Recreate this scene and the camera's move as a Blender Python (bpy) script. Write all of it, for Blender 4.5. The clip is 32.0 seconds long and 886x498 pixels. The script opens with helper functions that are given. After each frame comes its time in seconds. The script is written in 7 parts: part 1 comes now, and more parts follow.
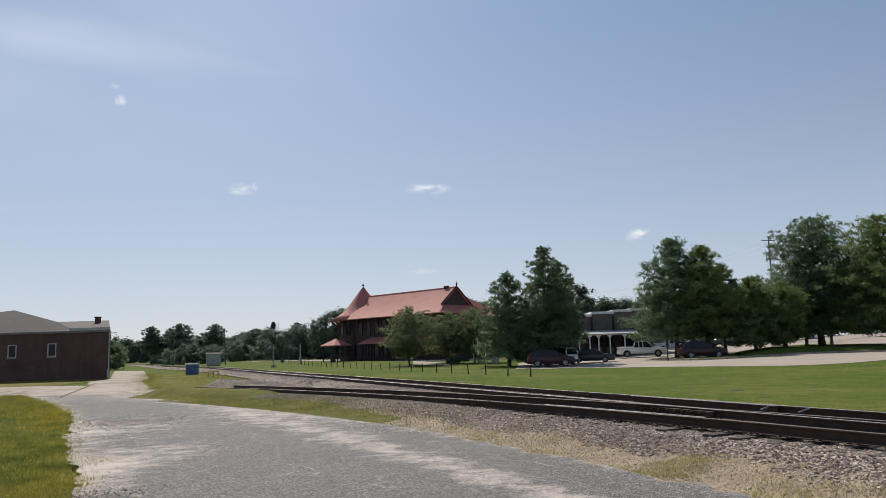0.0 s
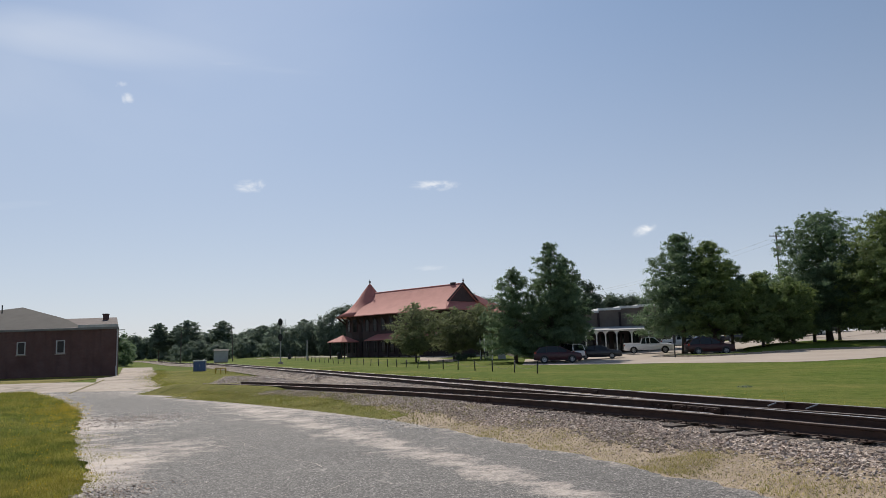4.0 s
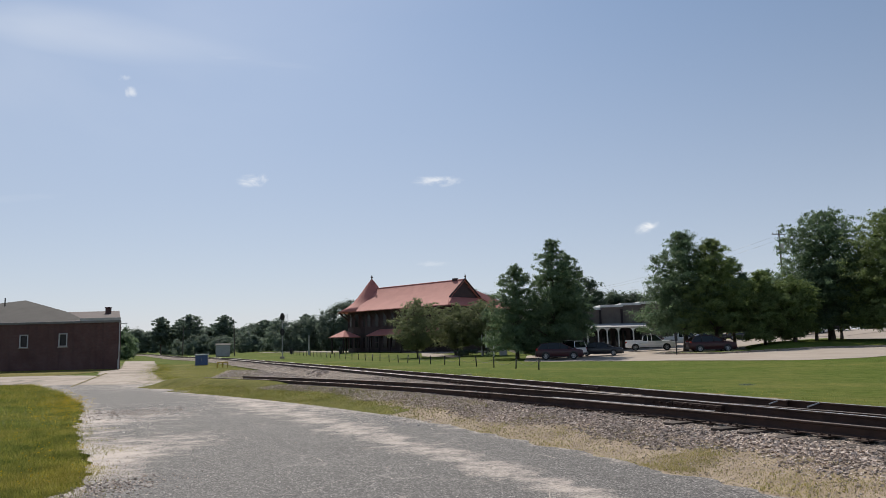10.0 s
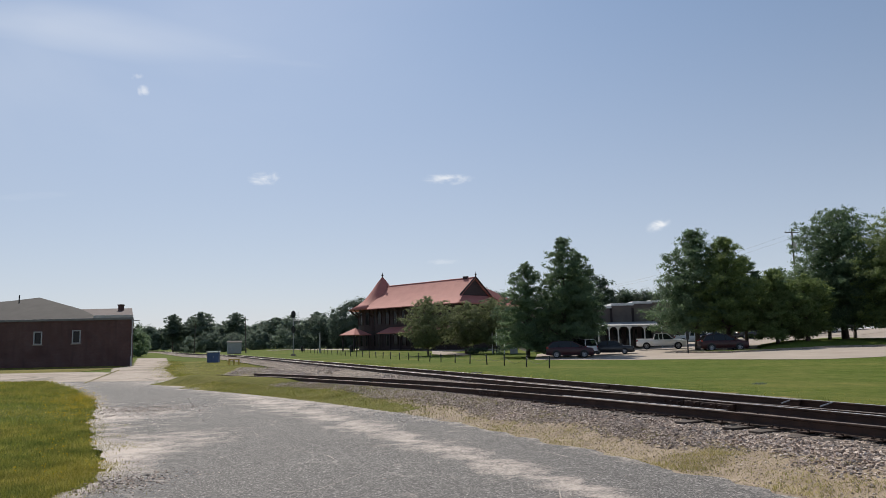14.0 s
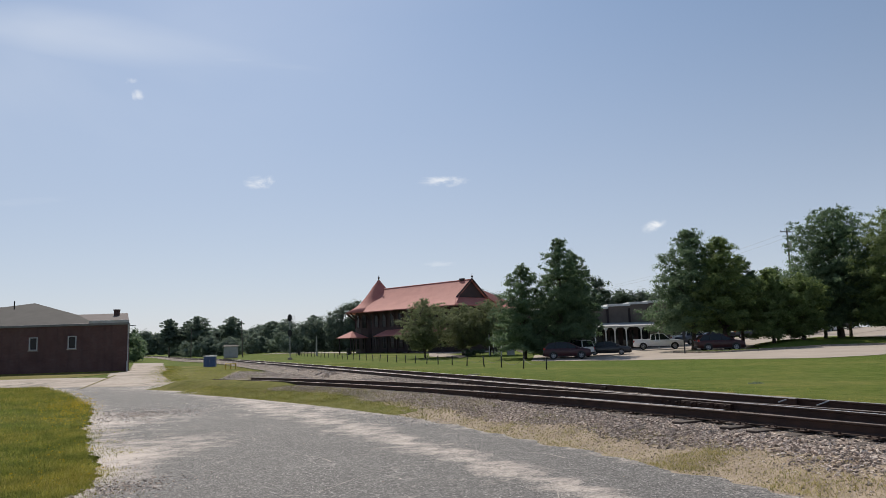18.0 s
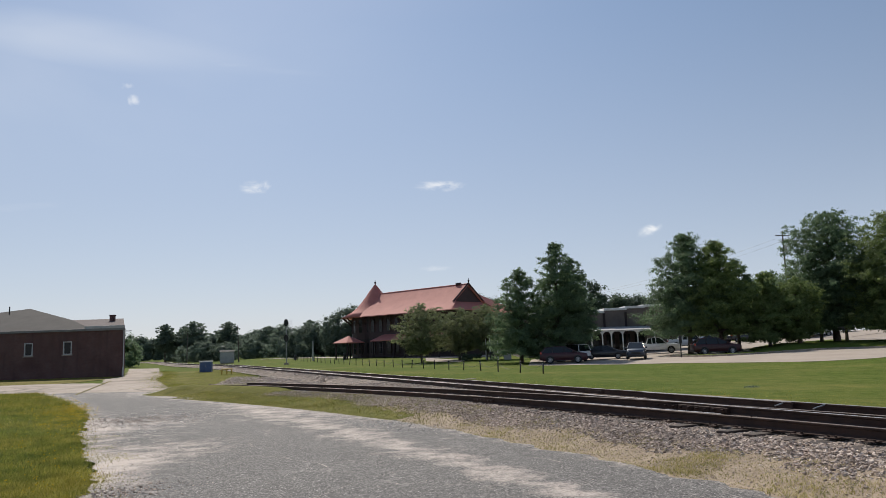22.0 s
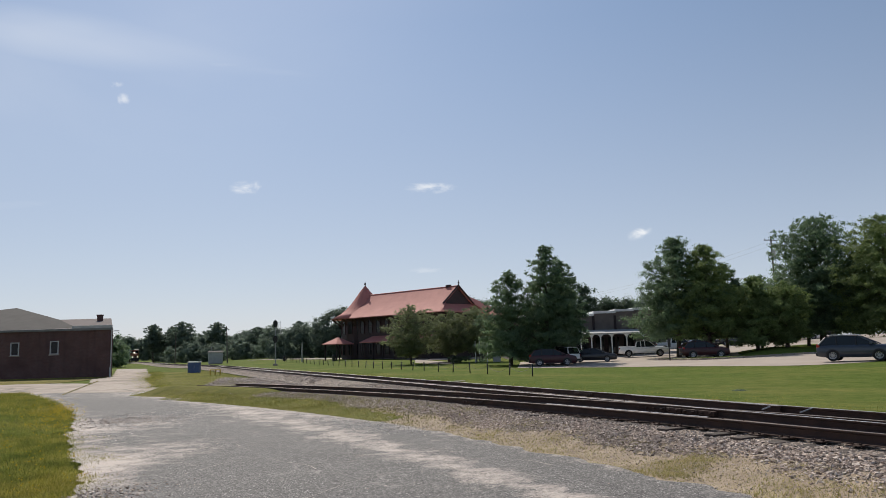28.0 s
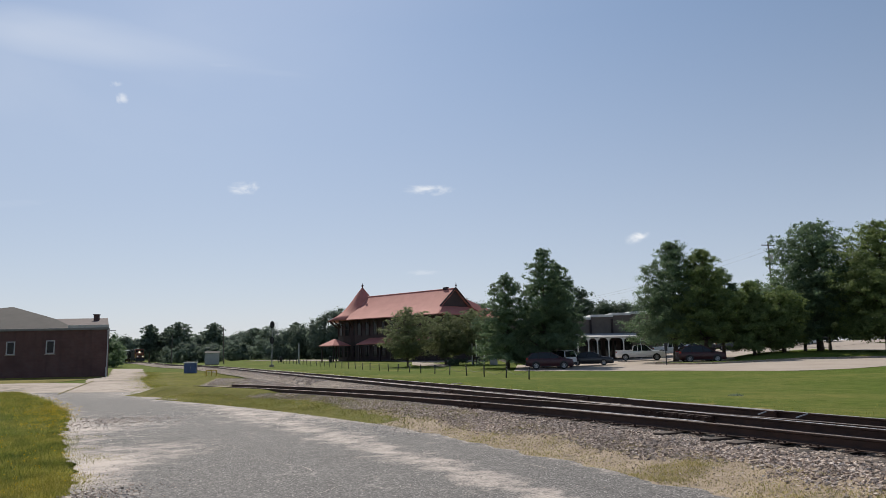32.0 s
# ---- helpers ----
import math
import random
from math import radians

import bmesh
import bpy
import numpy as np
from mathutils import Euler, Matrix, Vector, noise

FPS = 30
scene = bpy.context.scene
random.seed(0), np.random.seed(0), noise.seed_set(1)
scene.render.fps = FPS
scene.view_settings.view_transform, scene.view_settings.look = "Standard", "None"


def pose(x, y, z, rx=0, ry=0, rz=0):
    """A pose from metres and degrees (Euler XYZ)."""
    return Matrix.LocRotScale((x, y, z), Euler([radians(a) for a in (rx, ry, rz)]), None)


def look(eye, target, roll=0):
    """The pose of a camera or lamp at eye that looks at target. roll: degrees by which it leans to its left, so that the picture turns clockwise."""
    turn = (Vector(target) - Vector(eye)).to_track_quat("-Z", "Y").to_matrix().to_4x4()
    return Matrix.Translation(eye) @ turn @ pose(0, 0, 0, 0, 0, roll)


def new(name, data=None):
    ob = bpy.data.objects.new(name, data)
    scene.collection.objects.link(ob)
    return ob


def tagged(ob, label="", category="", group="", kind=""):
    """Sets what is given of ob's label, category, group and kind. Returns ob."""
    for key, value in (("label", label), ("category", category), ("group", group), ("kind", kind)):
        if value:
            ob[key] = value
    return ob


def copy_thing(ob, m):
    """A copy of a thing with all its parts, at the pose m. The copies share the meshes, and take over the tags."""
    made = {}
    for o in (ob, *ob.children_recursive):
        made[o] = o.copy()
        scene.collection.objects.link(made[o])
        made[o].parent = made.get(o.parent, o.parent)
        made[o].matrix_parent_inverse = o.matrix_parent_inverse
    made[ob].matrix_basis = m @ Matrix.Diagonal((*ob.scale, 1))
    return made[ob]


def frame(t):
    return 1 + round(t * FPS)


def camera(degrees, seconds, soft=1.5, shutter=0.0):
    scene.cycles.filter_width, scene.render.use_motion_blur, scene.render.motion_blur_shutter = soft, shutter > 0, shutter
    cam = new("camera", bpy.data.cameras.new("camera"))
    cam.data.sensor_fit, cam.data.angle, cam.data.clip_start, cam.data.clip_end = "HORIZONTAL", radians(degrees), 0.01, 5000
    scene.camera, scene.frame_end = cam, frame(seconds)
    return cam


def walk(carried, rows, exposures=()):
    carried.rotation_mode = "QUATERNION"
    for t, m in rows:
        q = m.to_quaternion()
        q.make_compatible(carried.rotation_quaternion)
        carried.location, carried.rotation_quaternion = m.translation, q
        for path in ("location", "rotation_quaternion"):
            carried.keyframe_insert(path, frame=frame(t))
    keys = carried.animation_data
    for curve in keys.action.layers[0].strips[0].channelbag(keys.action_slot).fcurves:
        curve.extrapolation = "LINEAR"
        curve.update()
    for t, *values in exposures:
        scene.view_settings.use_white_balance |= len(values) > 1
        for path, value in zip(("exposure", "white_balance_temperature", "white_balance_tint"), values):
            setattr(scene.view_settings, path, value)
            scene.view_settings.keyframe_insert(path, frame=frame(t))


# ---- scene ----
cam = camera(62, 32.0, soft=0.8)
EYE = (0.0, 0.0, 1.7)
# seconds, turn, tilt and lean of the held camera, in degrees
HELD = [
    (0, 0.009, 7.893, 1.733), (0.5, 0.143, 8.011, 1.674), (1, 0.263, 8.190, 1.617), (1.5, 0.331, 8.321, 1.532),
    (2, 0.333, 8.285, 1.577), (2.5, 0.436, 8.104, 1.701), (3, 0.556, 7.892, 1.722), (3.5, 0.489, 7.704, 1.818),
    (5.5, 0.759, 7.590, 1.557), (6, 0.753, 7.611, 1.457), (6.5, 0.754, 7.554, 1.495), (7, 0.801, 7.516, 1.531),
    (7.5, 0.912, 7.508, 1.519), (8, 0.915, 7.621, 1.476), (8.5, 0.805, 7.669, 1.424), (9, 0.754, 7.620, 1.493),
    (9.5, 0.727, 7.524, 1.397), (10, 0.705, 7.321, 1.382), (10.5, 0.557, 7.413, 1.507), (11, 0.258, 7.616, 1.902),
    (11.5, 0.002, 7.793, 1.780), (12, 0.298, 7.594, 1.344), (12.5, 0.805, 7.264, 1.184), (13, 1.266, 7.114, 1.192),
    (13.5, 1.504, 7.103, 1.247), (14, 1.537, 7.186, 1.214), (14.5, 1.511, 7.238, 1.402), (16.5, 1.463, 7.466, 1.547),
    (17, 1.400, 7.451, 1.634), (17.5, 1.325, 7.372, 1.760), (18, 1.228, 7.348, 1.732), (18.5, 1.154, 7.352, 1.778),
    (19, 1.211, 7.389, 1.808), (19.5, 1.147, 7.448, 1.841), (20, 1.073, 7.487, 1.925), (20.5, 1.012, 7.550, 1.928),
    (21, 0.967, 7.624, 1.818), (21.5, 0.962, 7.668, 1.869), (22, 0.936, 7.688, 1.896), (22.5, 0.808, 7.661, 1.867),
    (23, 0.693, 7.546, 1.820), (23.5, 0.623, 7.487, 1.641), (24, 0.585, 7.412, 1.536), (24.5, 0.500, 7.330, 1.605),
    (25, 0.355, 7.364, 1.752), (25.5, 0.407, 7.405, 1.799), (27.5, 0.230, 7.803, 1.588), (28, 0.172, 7.814, 1.559),
    (28.5, 0.179, 7.974, 1.413), (29, 0.143, 8.125, 1.275), (29.5, 0.090, 8.118, 1.184), (30, 0.101, 8.012, 1.253),
    (30.5, 0.141, 7.927, 1.267), (31, 0.097, 7.835, 1.152), (31.5, 0.032, 7.842, 1.174), (32, -0.015, 7.994, 1.106)]


def held_pose(turn, tilt, lean):
    m = (Matrix.Rotation(radians(turn), 4, "Z") @ Matrix.Rotation(radians(tilt), 4, "X")
         @ Matrix.Rotation(radians(lean), 4, "Y") @ Matrix.Rotation(radians(90), 4, "X"))
    return Matrix.Translation(EYE) @ m


walk(cam, [(t, held_pose(a, b, c)) for t, a, b, c in HELD])

# ---- light: hazy summer noon, the sun high ahead and to one side ----
SUN_AZ, SUN_EL = -18.0, 44.0     # degrees from +y towards +x, and above the horizon
world = bpy.data.worlds.new("sky")
scene.world = world
world.use_nodes = True


def node(tree, kind, **inputs):
    n = tree.nodes.new(kind)
    for k, v in inputs.items():
        key = int(k[1:]) if k[0] == "i" and k[1:].isdigit() else k.replace("_", " ")
        if isinstance(v, bpy.types.NodeSocket):
            tree.links.new(v, n.inputs[key])
        else:
            n.inputs[key].default_value = v
    return n


def math_node(tree, op, a, b=0.0, clamp=False):
    n = tree.nodes.new("ShaderNodeMath")
    n.operation, n.use_clamp = op, clamp
    for i, v in enumerate((a, b)):
        if isinstance(v, bpy.types.NodeSocket):
            tree.links.new(v, n.inputs[i])
        else:
            n.inputs[i].default_value = v
    return n.outputs[0]


def mix_rgb(tree, fac, a, b, blend="MIX"):
    n = tree.nodes.new("ShaderNodeMix")
    n.data_type, n.blend_type = "RGBA", blend
    for i, v in ((0, fac), (6, a), (7, b)):
        if isinstance(v, bpy.types.NodeSocket):
            tree.links.new(v, n.inputs[i])
        else:
            n.inputs[i].default_value = (*v, 1) if isinstance(v, tuple) and len(v) == 3 else v
    return n.outputs[2]


def ramp(tree, fac, stops):
    n = tree.nodes.new("ShaderNodeValToRGB")
    while len(n.color_ramp.elements) < len(stops):
        n.color_ramp.elements.new(0.5)
    for e, (p, c) in zip(n.color_ramp.elements, stops):
        e.position = p
        e.color = (c, c, c, 1) if isinstance(c, (int, float)) else (*c, 1)
    tree.links.new(fac, n.inputs[0])
    return n.outputs[0]


def noise_tex(tree, vec, scale, detail=3.0, rough=0.5, dist=0.0):
    n = node(tree, "ShaderNodeTexNoise", Scale=scale, Detail=detail, Roughness=rough, Distortion=dist)
    tree.links.new(vec, n.inputs["Vector"])
    return n.outputs["Fac"]


def make_sky():
    t = world.node_tree
    t.nodes.clear()
    sky = t.nodes.new("ShaderNodeTexSky")
    sky.sky_type, sky.sun_disc = "NISHITA", False
    sky.sun_elevation, sky.sun_rotation = radians(SUN_EL), radians(SUN_AZ)
    sky.air_density, sky.dust_density, sky.ozone_density, sky.altitude = 1.0, 0.5, 2.4, 100
    co = t.nodes.new("ShaderNodeTexCoord").outputs["Generated"]
    sep = node(t, "ShaderNodeSeparateXYZ", Vector=co)
    x, y, z = sep.outputs
    ys = math_node(t, "MAXIMUM", y, 0.02)
    u, v = math_node(t, "DIVIDE", x, ys), math_node(t, "DIVIDE", z, ys)      # gnomonic, ahead of the camera
    plane = node(t, "ShaderNodeCombineXYZ", X=u, Y=v, Z=0.0).outputs[0]

    def puff(cu, cv, ru, rv, gain, scale, lean=0.0, soft=0.25):
        du = math_node(t, "SUBTRACT", u, cu)
        dv = math_node(t, "SUBTRACT", math_node(t, "SUBTRACT", v, cv), math_node(t, "MULTIPLY", du, lean))
        a, b = math_node(t, "DIVIDE", du, ru), math_node(t, "DIVIDE", dv, rv)
        r = math_node(t, "ADD", math_node(t, "MULTIPLY", a, a), math_node(t, "MULTIPLY", b, b))
        stretch = node(t, "ShaderNodeMapping", Vector=plane)
        stretch.inputs["Scale"].default_value = (1.0, ru / rv * 0.6, 1.0)
        n = noise_tex(t, stretch.outputs[0], scale, 5, 0.62, 0.6)
        body = math_node(t, "POWER", 2.718, math_node(t, "MULTIPLY", r, -1.0))
        m = math_node(t, "MULTIPLY", body, math_node(t, "ADD", math_node(t, "MULTIPLY", n, 2.6), -0.65))
        m = math_node(t, "MULTIPLY", m, math_node(t, "GREATER_THAN", y, 0.05))
        n2 = t.nodes.new("ShaderNodeMapRange")
        n2.interpolation_type = "SMOOTHSTEP"
        t.links.new(m, n2.inputs[0])
        n2.inputs[1].default_value, n2.inputs[2].default_value = soft, 0.95
        return math_node(t, "MULTIPLY", n2.outputs[0], gain)

    total = 0.0
    for args in PUFFS:
        total = math_node(t, "MAXIMUM", total, puff(*args))
    bg_cloud = mix_rgb(t, total, sky.outputs[0], CLOUD)
    haze = ramp(t, z, [(0.0, 1.0), (0.2, 0.86), (0.5, 0.55), (0.8, 0.3)])
    veil = mix_rgb(t, ramp(t, z, [(0.0, 0.0), (0.14, 0.35), (0.42, 1.0)]), HAZE, HAZE_HIGH)
    # the haze is brighter towards the sun
    sun_way = (math.sin(radians(SUN_AZ)) * math.cos(radians(SUN_EL)), math.cos(radians(SUN_AZ)) * math.cos(radians(SUN_EL)), math.sin(radians(SUN_EL)))
    near_sun = t.nodes.new("ShaderNodeVectorMath")
    near_sun.operation = "DOT_PRODUCT"
    t.links.new(co, near_sun.inputs[0])
    near_sun.inputs[1].default_value = sun_way
    veil = mix_rgb(t, 1.0, veil, mix_rgb(t, ramp(t, z, [(0.05, 0.0), (0.4, 1.0)]), (1.0, 1.0, 1.0), ramp(t, near_sun.outputs["Value"], [(0.62, 0.72), (0.96, 1.14)])), "MULTIPLY")
    veil = mix_rgb(t, total, veil, CLOUD)
    bg_haze = mix_rgb(t, math_node(t, "MULTIPLY", haze, HAZE_AMOUNT), bg_cloud, veil)
    bg = node(t, "ShaderNodeBackground", Color=bg_haze, Strength=SKY_STRENGTH)
    out = t.nodes.new("ShaderNodeOutputWorld")
    t.links.new(bg.outputs[0], out.inputs[0])


SKY_STRENGTH, HAZE, HAZE_AMOUNT, CLOUD = 0.091, (6.42, 6.86, 8.0), 0.76, (9.8, 10.0, 10.3)
HAZE_HIGH = (2.98, 4.15, 6.2)
# small cumulus and the long cirrus streak: centre, half sizes, strength, grain, slope, threshold
PUFFS = [(-0.270, 0.231, 0.024, 0.009, 0.95, 34.0, 0.0, 0.08), (-0.018, 0.223, 0.036, 0.008, 0.7, 30.0, 0.0, 0.15),
         (0.266, 0.151, 0.018, 0.008, 0.9, 40.0, 0.3, 0.12), (-0.450, 0.363, 0.011, 0.008, 0.6, 60.0, 0.0, 0.0),
         (-0.459, 0.385, 0.010, 0.006, 0.35, 60.0, 0.0, 0.0), (-0.026, 0.108, 0.024, 0.005, 0.25, 30.0, 0.0, 0.15),
         (-0.38, 0.425, 0.20, 0.012, 0.22, 1.2, -0.17, -0.1), (-0.62, 0.468, 0.34, 0.042, 0.36, 0.7, -0.16, -0.1), (-0.29, 0.408, 0.13, 0.008, 0.2, 1.5, -0.12, -0.05),
         (-0.60, 0.215, 0.1, 0.01, 0.1, 4.0, 0.05, 0.1), (-0.62, 0.42, 0.40, 0.14, 0.2, 1.0, 0.0, -0.2)]
make_sky()
sun = new("sun", bpy.data.lights.new("sun", "SUN"))
sun.data.energy, sun.data.angle, sun.data.color = 4.7, radians(0.6), (1.0, 0.92, 0.81)
sun.matrix_world = look((0, 0, 60), (60 * -math.sin(radians(SUN_AZ)) * math.cos(radians(SUN_EL)),
                                     -60 * math.cos(radians(SUN_AZ)) * math.cos(radians(SUN_EL)),
                                     60 - 60 * math.sin(radians(SUN_EL))))
scene.view_settings.exposure = 0.0


# ---- materials ----
def material(name, rough=0.7, metal=0.0):
    m = bpy.data.materials.new(name)
    m.use_nodes = True
    t = m.node_tree
    b = t.nodes["Principled BSDF"]
    b.inputs["Roughness"].default_value, b.inputs["Metallic"].default_value = rough, metal
    return m, t, b


def surface(name, a, b, scale=4.0, fine=60.0, rough=0.75, metal=0.0, bump=0.2, bump_scale=0.01, per_piece=0.0, coat=0.0):
    """Two colours mixed at a coarse and a fine scale, with a fine relief."""
    m, t, p = material(name, rough, metal)
    co = t.nodes.new("ShaderNodeTexCoord").outputs["Object"]
    n1, n2 = noise_tex(t, co, scale, 4, 0.6), noise_tex(t, co, fine, 3, 0.6)
    f = ramp(t, math_node(t, "ADD", math_node(t, "MULTIPLY", n1, 0.65), math_node(t, "MULTIPLY", n2, 0.35)), [(0.36, 0.0), (0.64, 1.0)])
    c = mix_rgb(t, f, a, b)
    if per_piece:
        r = t.nodes.new("ShaderNodeObjectInfo").outputs["Random"]
        g = math_node(t, "ADD", math_node(t, "MULTIPLY", r, per_piece), 1.0 - per_piece / 2)
        h = t.nodes.new("ShaderNodeHueSaturation")
        t.links.new(c, h.inputs["Color"])
        t.links.new(g, h.inputs["Value"])
        c = h.outputs[0]
    t.links.new(c, p.inputs["Base Color"])
    t.links.new(math_node(t, "ADD", math_node(t, "MULTIPLY", n2, 0.24), rough - 0.12, True), p.inputs["Roughness"])
    if bump:
        bn = node(t, "ShaderNodeBump", Strength=bump, Distance=bump_scale, Height=n2)
        t.links.new(bn.outputs[0], p.inputs["Normal"])
    if coat:
        p.inputs["Coat Weight"].default_value, p.inputs["Coat Roughness"].default_value = coat, 0.06
    return m


def island_surface(name, stops, rough=0.8, translucent=0.0, gloss=0.3, patch=(0.5, 0.55, 1.25)):
    """Colour picked piece by piece from a ramp, for stones, leaves and blades."""
    m, t, p = material(name, rough)
    g = t.nodes.new("ShaderNodeNewGeometry")
    c = ramp(t, g.outputs["Random Per Island"], stops)
    co = t.nodes.new("ShaderNodeTexCoord").outputs["Object"]
    c = mix_rgb(t, 0.5, c, ramp(t, noise_tex(t, co, patch[0], 4), [(0.3, patch[1]), (0.7, patch[2])]), "MULTIPLY")
    t.links.new(c, p.inputs["Base Color"])
    p.inputs["Specular IOR Level"].default_value = gloss
    if translucent:
        tr = node(t, "ShaderNodeBsdfTranslucent", Color=c)
        mx = node(t, "ShaderNodeMixShader", i0=translucent)
        t.links.new(p.outputs[0], mx.inputs[1])
        t.links.new(tr.outputs[0], mx.inputs[2])
        t.links.new(mx.outputs[0], t.nodes["Material Output"].inputs[0])
    return m


def long_grass_material():
    """Unmown grass: green drifts, olive and gold ones, blade by blade and patch by patch."""
    m, t, p = material("long_grass", 0.75)
    g = t.nodes.new("ShaderNodeNewGeometry").outputs["Random Per Island"]
    co = t.nodes.new("ShaderNodeTexCoord").outputs["Object"]
    green = ramp(t, g, [(0.0, (0.115, 0.16, 0.028)), (0.5, (0.2, 0.245, 0.048)), (1.0, (0.31, 0.32, 0.08))])
    olive = ramp(t, g, [(0.0, (0.21, 0.195, 0.032)), (0.5, (0.35, 0.315, 0.06)), (1.0, (0.5, 0.43, 0.13))])
    n1, n2 = noise_tex(t, co, 0.32, 4, 0.6, 0.4), noise_tex(t, co, 1.5, 4, 0.65)
    f = ramp(t, math_node(t, "ADD", math_node(t, "MULTIPLY", n1, 0.65), math_node(t, "MULTIPLY", n2, 0.35)), [(0.42, 0.0), (0.58, 1.0)])
    c = mix_rgb(t, f, green, olive)
    c = mix_rgb(t, 0.7, c, ramp(t, n2, [(0.32, 0.5), (0.68, 1.35)]), "MULTIPLY")
    t.links.new(c, p.inputs["Base Color"])
    p.inputs["Specular IOR Level"].default_value = 0.12
    tr = node(t, "ShaderNodeBsdfTranslucent", Color=c)
    mx = node(t, "ShaderNodeMixShader", i0=0.35)
    t.links.new(p.outputs[0], mx.inputs[1])
    t.links.new(tr.outputs[0], mx.inputs[2])
    t.links.new(mx.outputs[0], t.nodes["Material Output"].inputs[0])
    return m


def glass_dark(name, tint=(0.02, 0.025, 0.03)):
    m, t, p = material(name, 0.05)
    p.inputs["Base Color"].default_value = (*tint, 1)
    p.inputs["Coat Weight"].default_value = 0.4
    return m


def glow(name, colour, strength):
    m, t, p = material(name, 0.3)
    p.inputs["Base Color"].default_value = (*colour, 1)
    p.inputs["Emission Color"].default_value = (*colour, 1)
    p.inputs["Emission Strength"].default_value = strength
    return m


def asphalt_material():
    m, t, p = material("old_asphalt", 0.9)
    co = t.nodes.new("ShaderNodeTexCoord").outputs["Object"]
    coarse, mid, fine, grit = noise_tex(t, co, 0.35, 5, 0.65), noise_tex(t, co, 2.2, 5, 0.7), noise_tex(t, co, 26, 3, 0.7), noise_tex(t, co, 95, 2, 0.6)
    base = mix_rgb(t, ramp(t, coarse, [(0.35, 0.0), (0.65, 1.0)]), (0.098, 0.091, 0.086), (0.145, 0.135, 0.126))
    base = mix_rgb(t, ramp(t, fine, [(0.35, 0.0), (0.7, 1.0)]), base, (0.245, 0.232, 0.218))
    speck = noise_tex(t, co, 48, 2, 0.55)
    base = mix_rgb(t, ramp(t, grit, [(0.40, 0.9), (0.56, 0.0)]), base, (0.05, 0.048, 0.047))
    base = mix_rgb(t, ramp(t, speck, [(0.36, 0.75), (0.5, 0.0)]), base, (0.07, 0.067, 0.065))
    base = mix_rgb(t, ramp(t, speck, [(0.58, 0.0), (0.68, 0.65)]), base, (0.4, 0.385, 0.37))
    cell = node(t, "ShaderNodeTexVoronoi", Scale=58.0, Vector=co)
    tone = node(t, "ShaderNodeSeparateColor", Color=cell.outputs["Color"])
    base = mix_rgb(t, 0.8, base, ramp(t, tone.outputs[0], [(0.0, 0.2), (0.45, 0.82), (0.8, 1.2), (1.0, 2.3)]), "MULTIPLY")
    # pale sandy dust, washed into a long streak and along both edges
    sep = node(t, "ShaderNodeSeparateXYZ", Vector=co)
    x, y = sep.outputs[0], sep.outputs[1]
    sep_attr = t.nodes.new("ShaderNodeAttribute")
    sep_attr.attribute_name = "dust"
    patch = noise_tex(t, co, 0.8, 6, 0.7, 1.0)
    d = math_node(t, "ADD", sep_attr.outputs["Fac"], math_node(t, "MULTIPLY", math_node(t, "SUBTRACT", mid, 0.5), 1.8))
    d = math_node(t, "ADD", d, math_node(t, "MULTIPLY", math_node(t, "SUBTRACT", patch, 0.5), 1.5))
    d = math_node(t, "ADD", d, math_node(t, "MULTIPLY", math_node(t, "SUBTRACT", fine, 0.5), 1.2))
    dust = ramp(t, d, [(0.2, 0.0), (0.95, 1.0)])
    base = mix_rgb(t, math_node(t, "MULTIPLY", dust, 0.95), base, (0.51, 0.44, 0.388))
    # hairline cracks, pale with dust
    warp = node(t, "ShaderNodeVectorMath", i0=co)
    vor = node(t, "ShaderNodeTexVoronoi", Scale=0.42)
    vor.feature = "DISTANCE_TO_EDGE"
    nv = node(t, "ShaderNodeTexNoise", Scale=1.4, Detail=5.0)
    t.links.new(co, nv.inputs["Vector"])
    t.links.new(nv.outputs["Color"], warp.inputs[1])
    t.links.new(warp.outputs[0], vor.inputs["Vector"])
    crack = ramp(t, vor.outputs["Distance"], [(0.0, 0.8), (0.009, 0.0)])
    crack = math_node(t, "MULTIPLY", crack, ramp(t, coarse, [(0.42, 0.0), (0.55, 0.9)]))
    base = mix_rgb(t, math_node(t, "MULTIPLY", crack, 0.6), base, (0.38, 0.35, 0.32))
    vor2 = node(t, "ShaderNodeTexVoronoi", Scale=0.85)
    vor2.feature = "DISTANCE_TO_EDGE"
    t.links.new(warp.outputs[0], vor2.inputs["Vector"])
    dark_crack = math_node(t, "MULTIPLY", ramp(t, vor2.outputs["Distance"], [(0.0, 0.7), (0.008, 0.0)]), ramp(t, patch, [(0.45, 0.0), (0.58, 1.0)]))
    base = mix_rgb(t, dark_crack, base, (0.055, 0.05, 0.046))
    t.links.new(base, p.inputs["Base Color"])
    h = math_node(t, "ADD", math_node(t, "MULTIPLY", fine, 0.5), math_node(t, "MULTIPLY", grit, 0.7))
    bn = node(t, "ShaderNodeBump", Strength=0.6, Distance=0.012, Height=h)
    t.links.new(bn.outputs[0], p.inputs["Normal"])
    return m


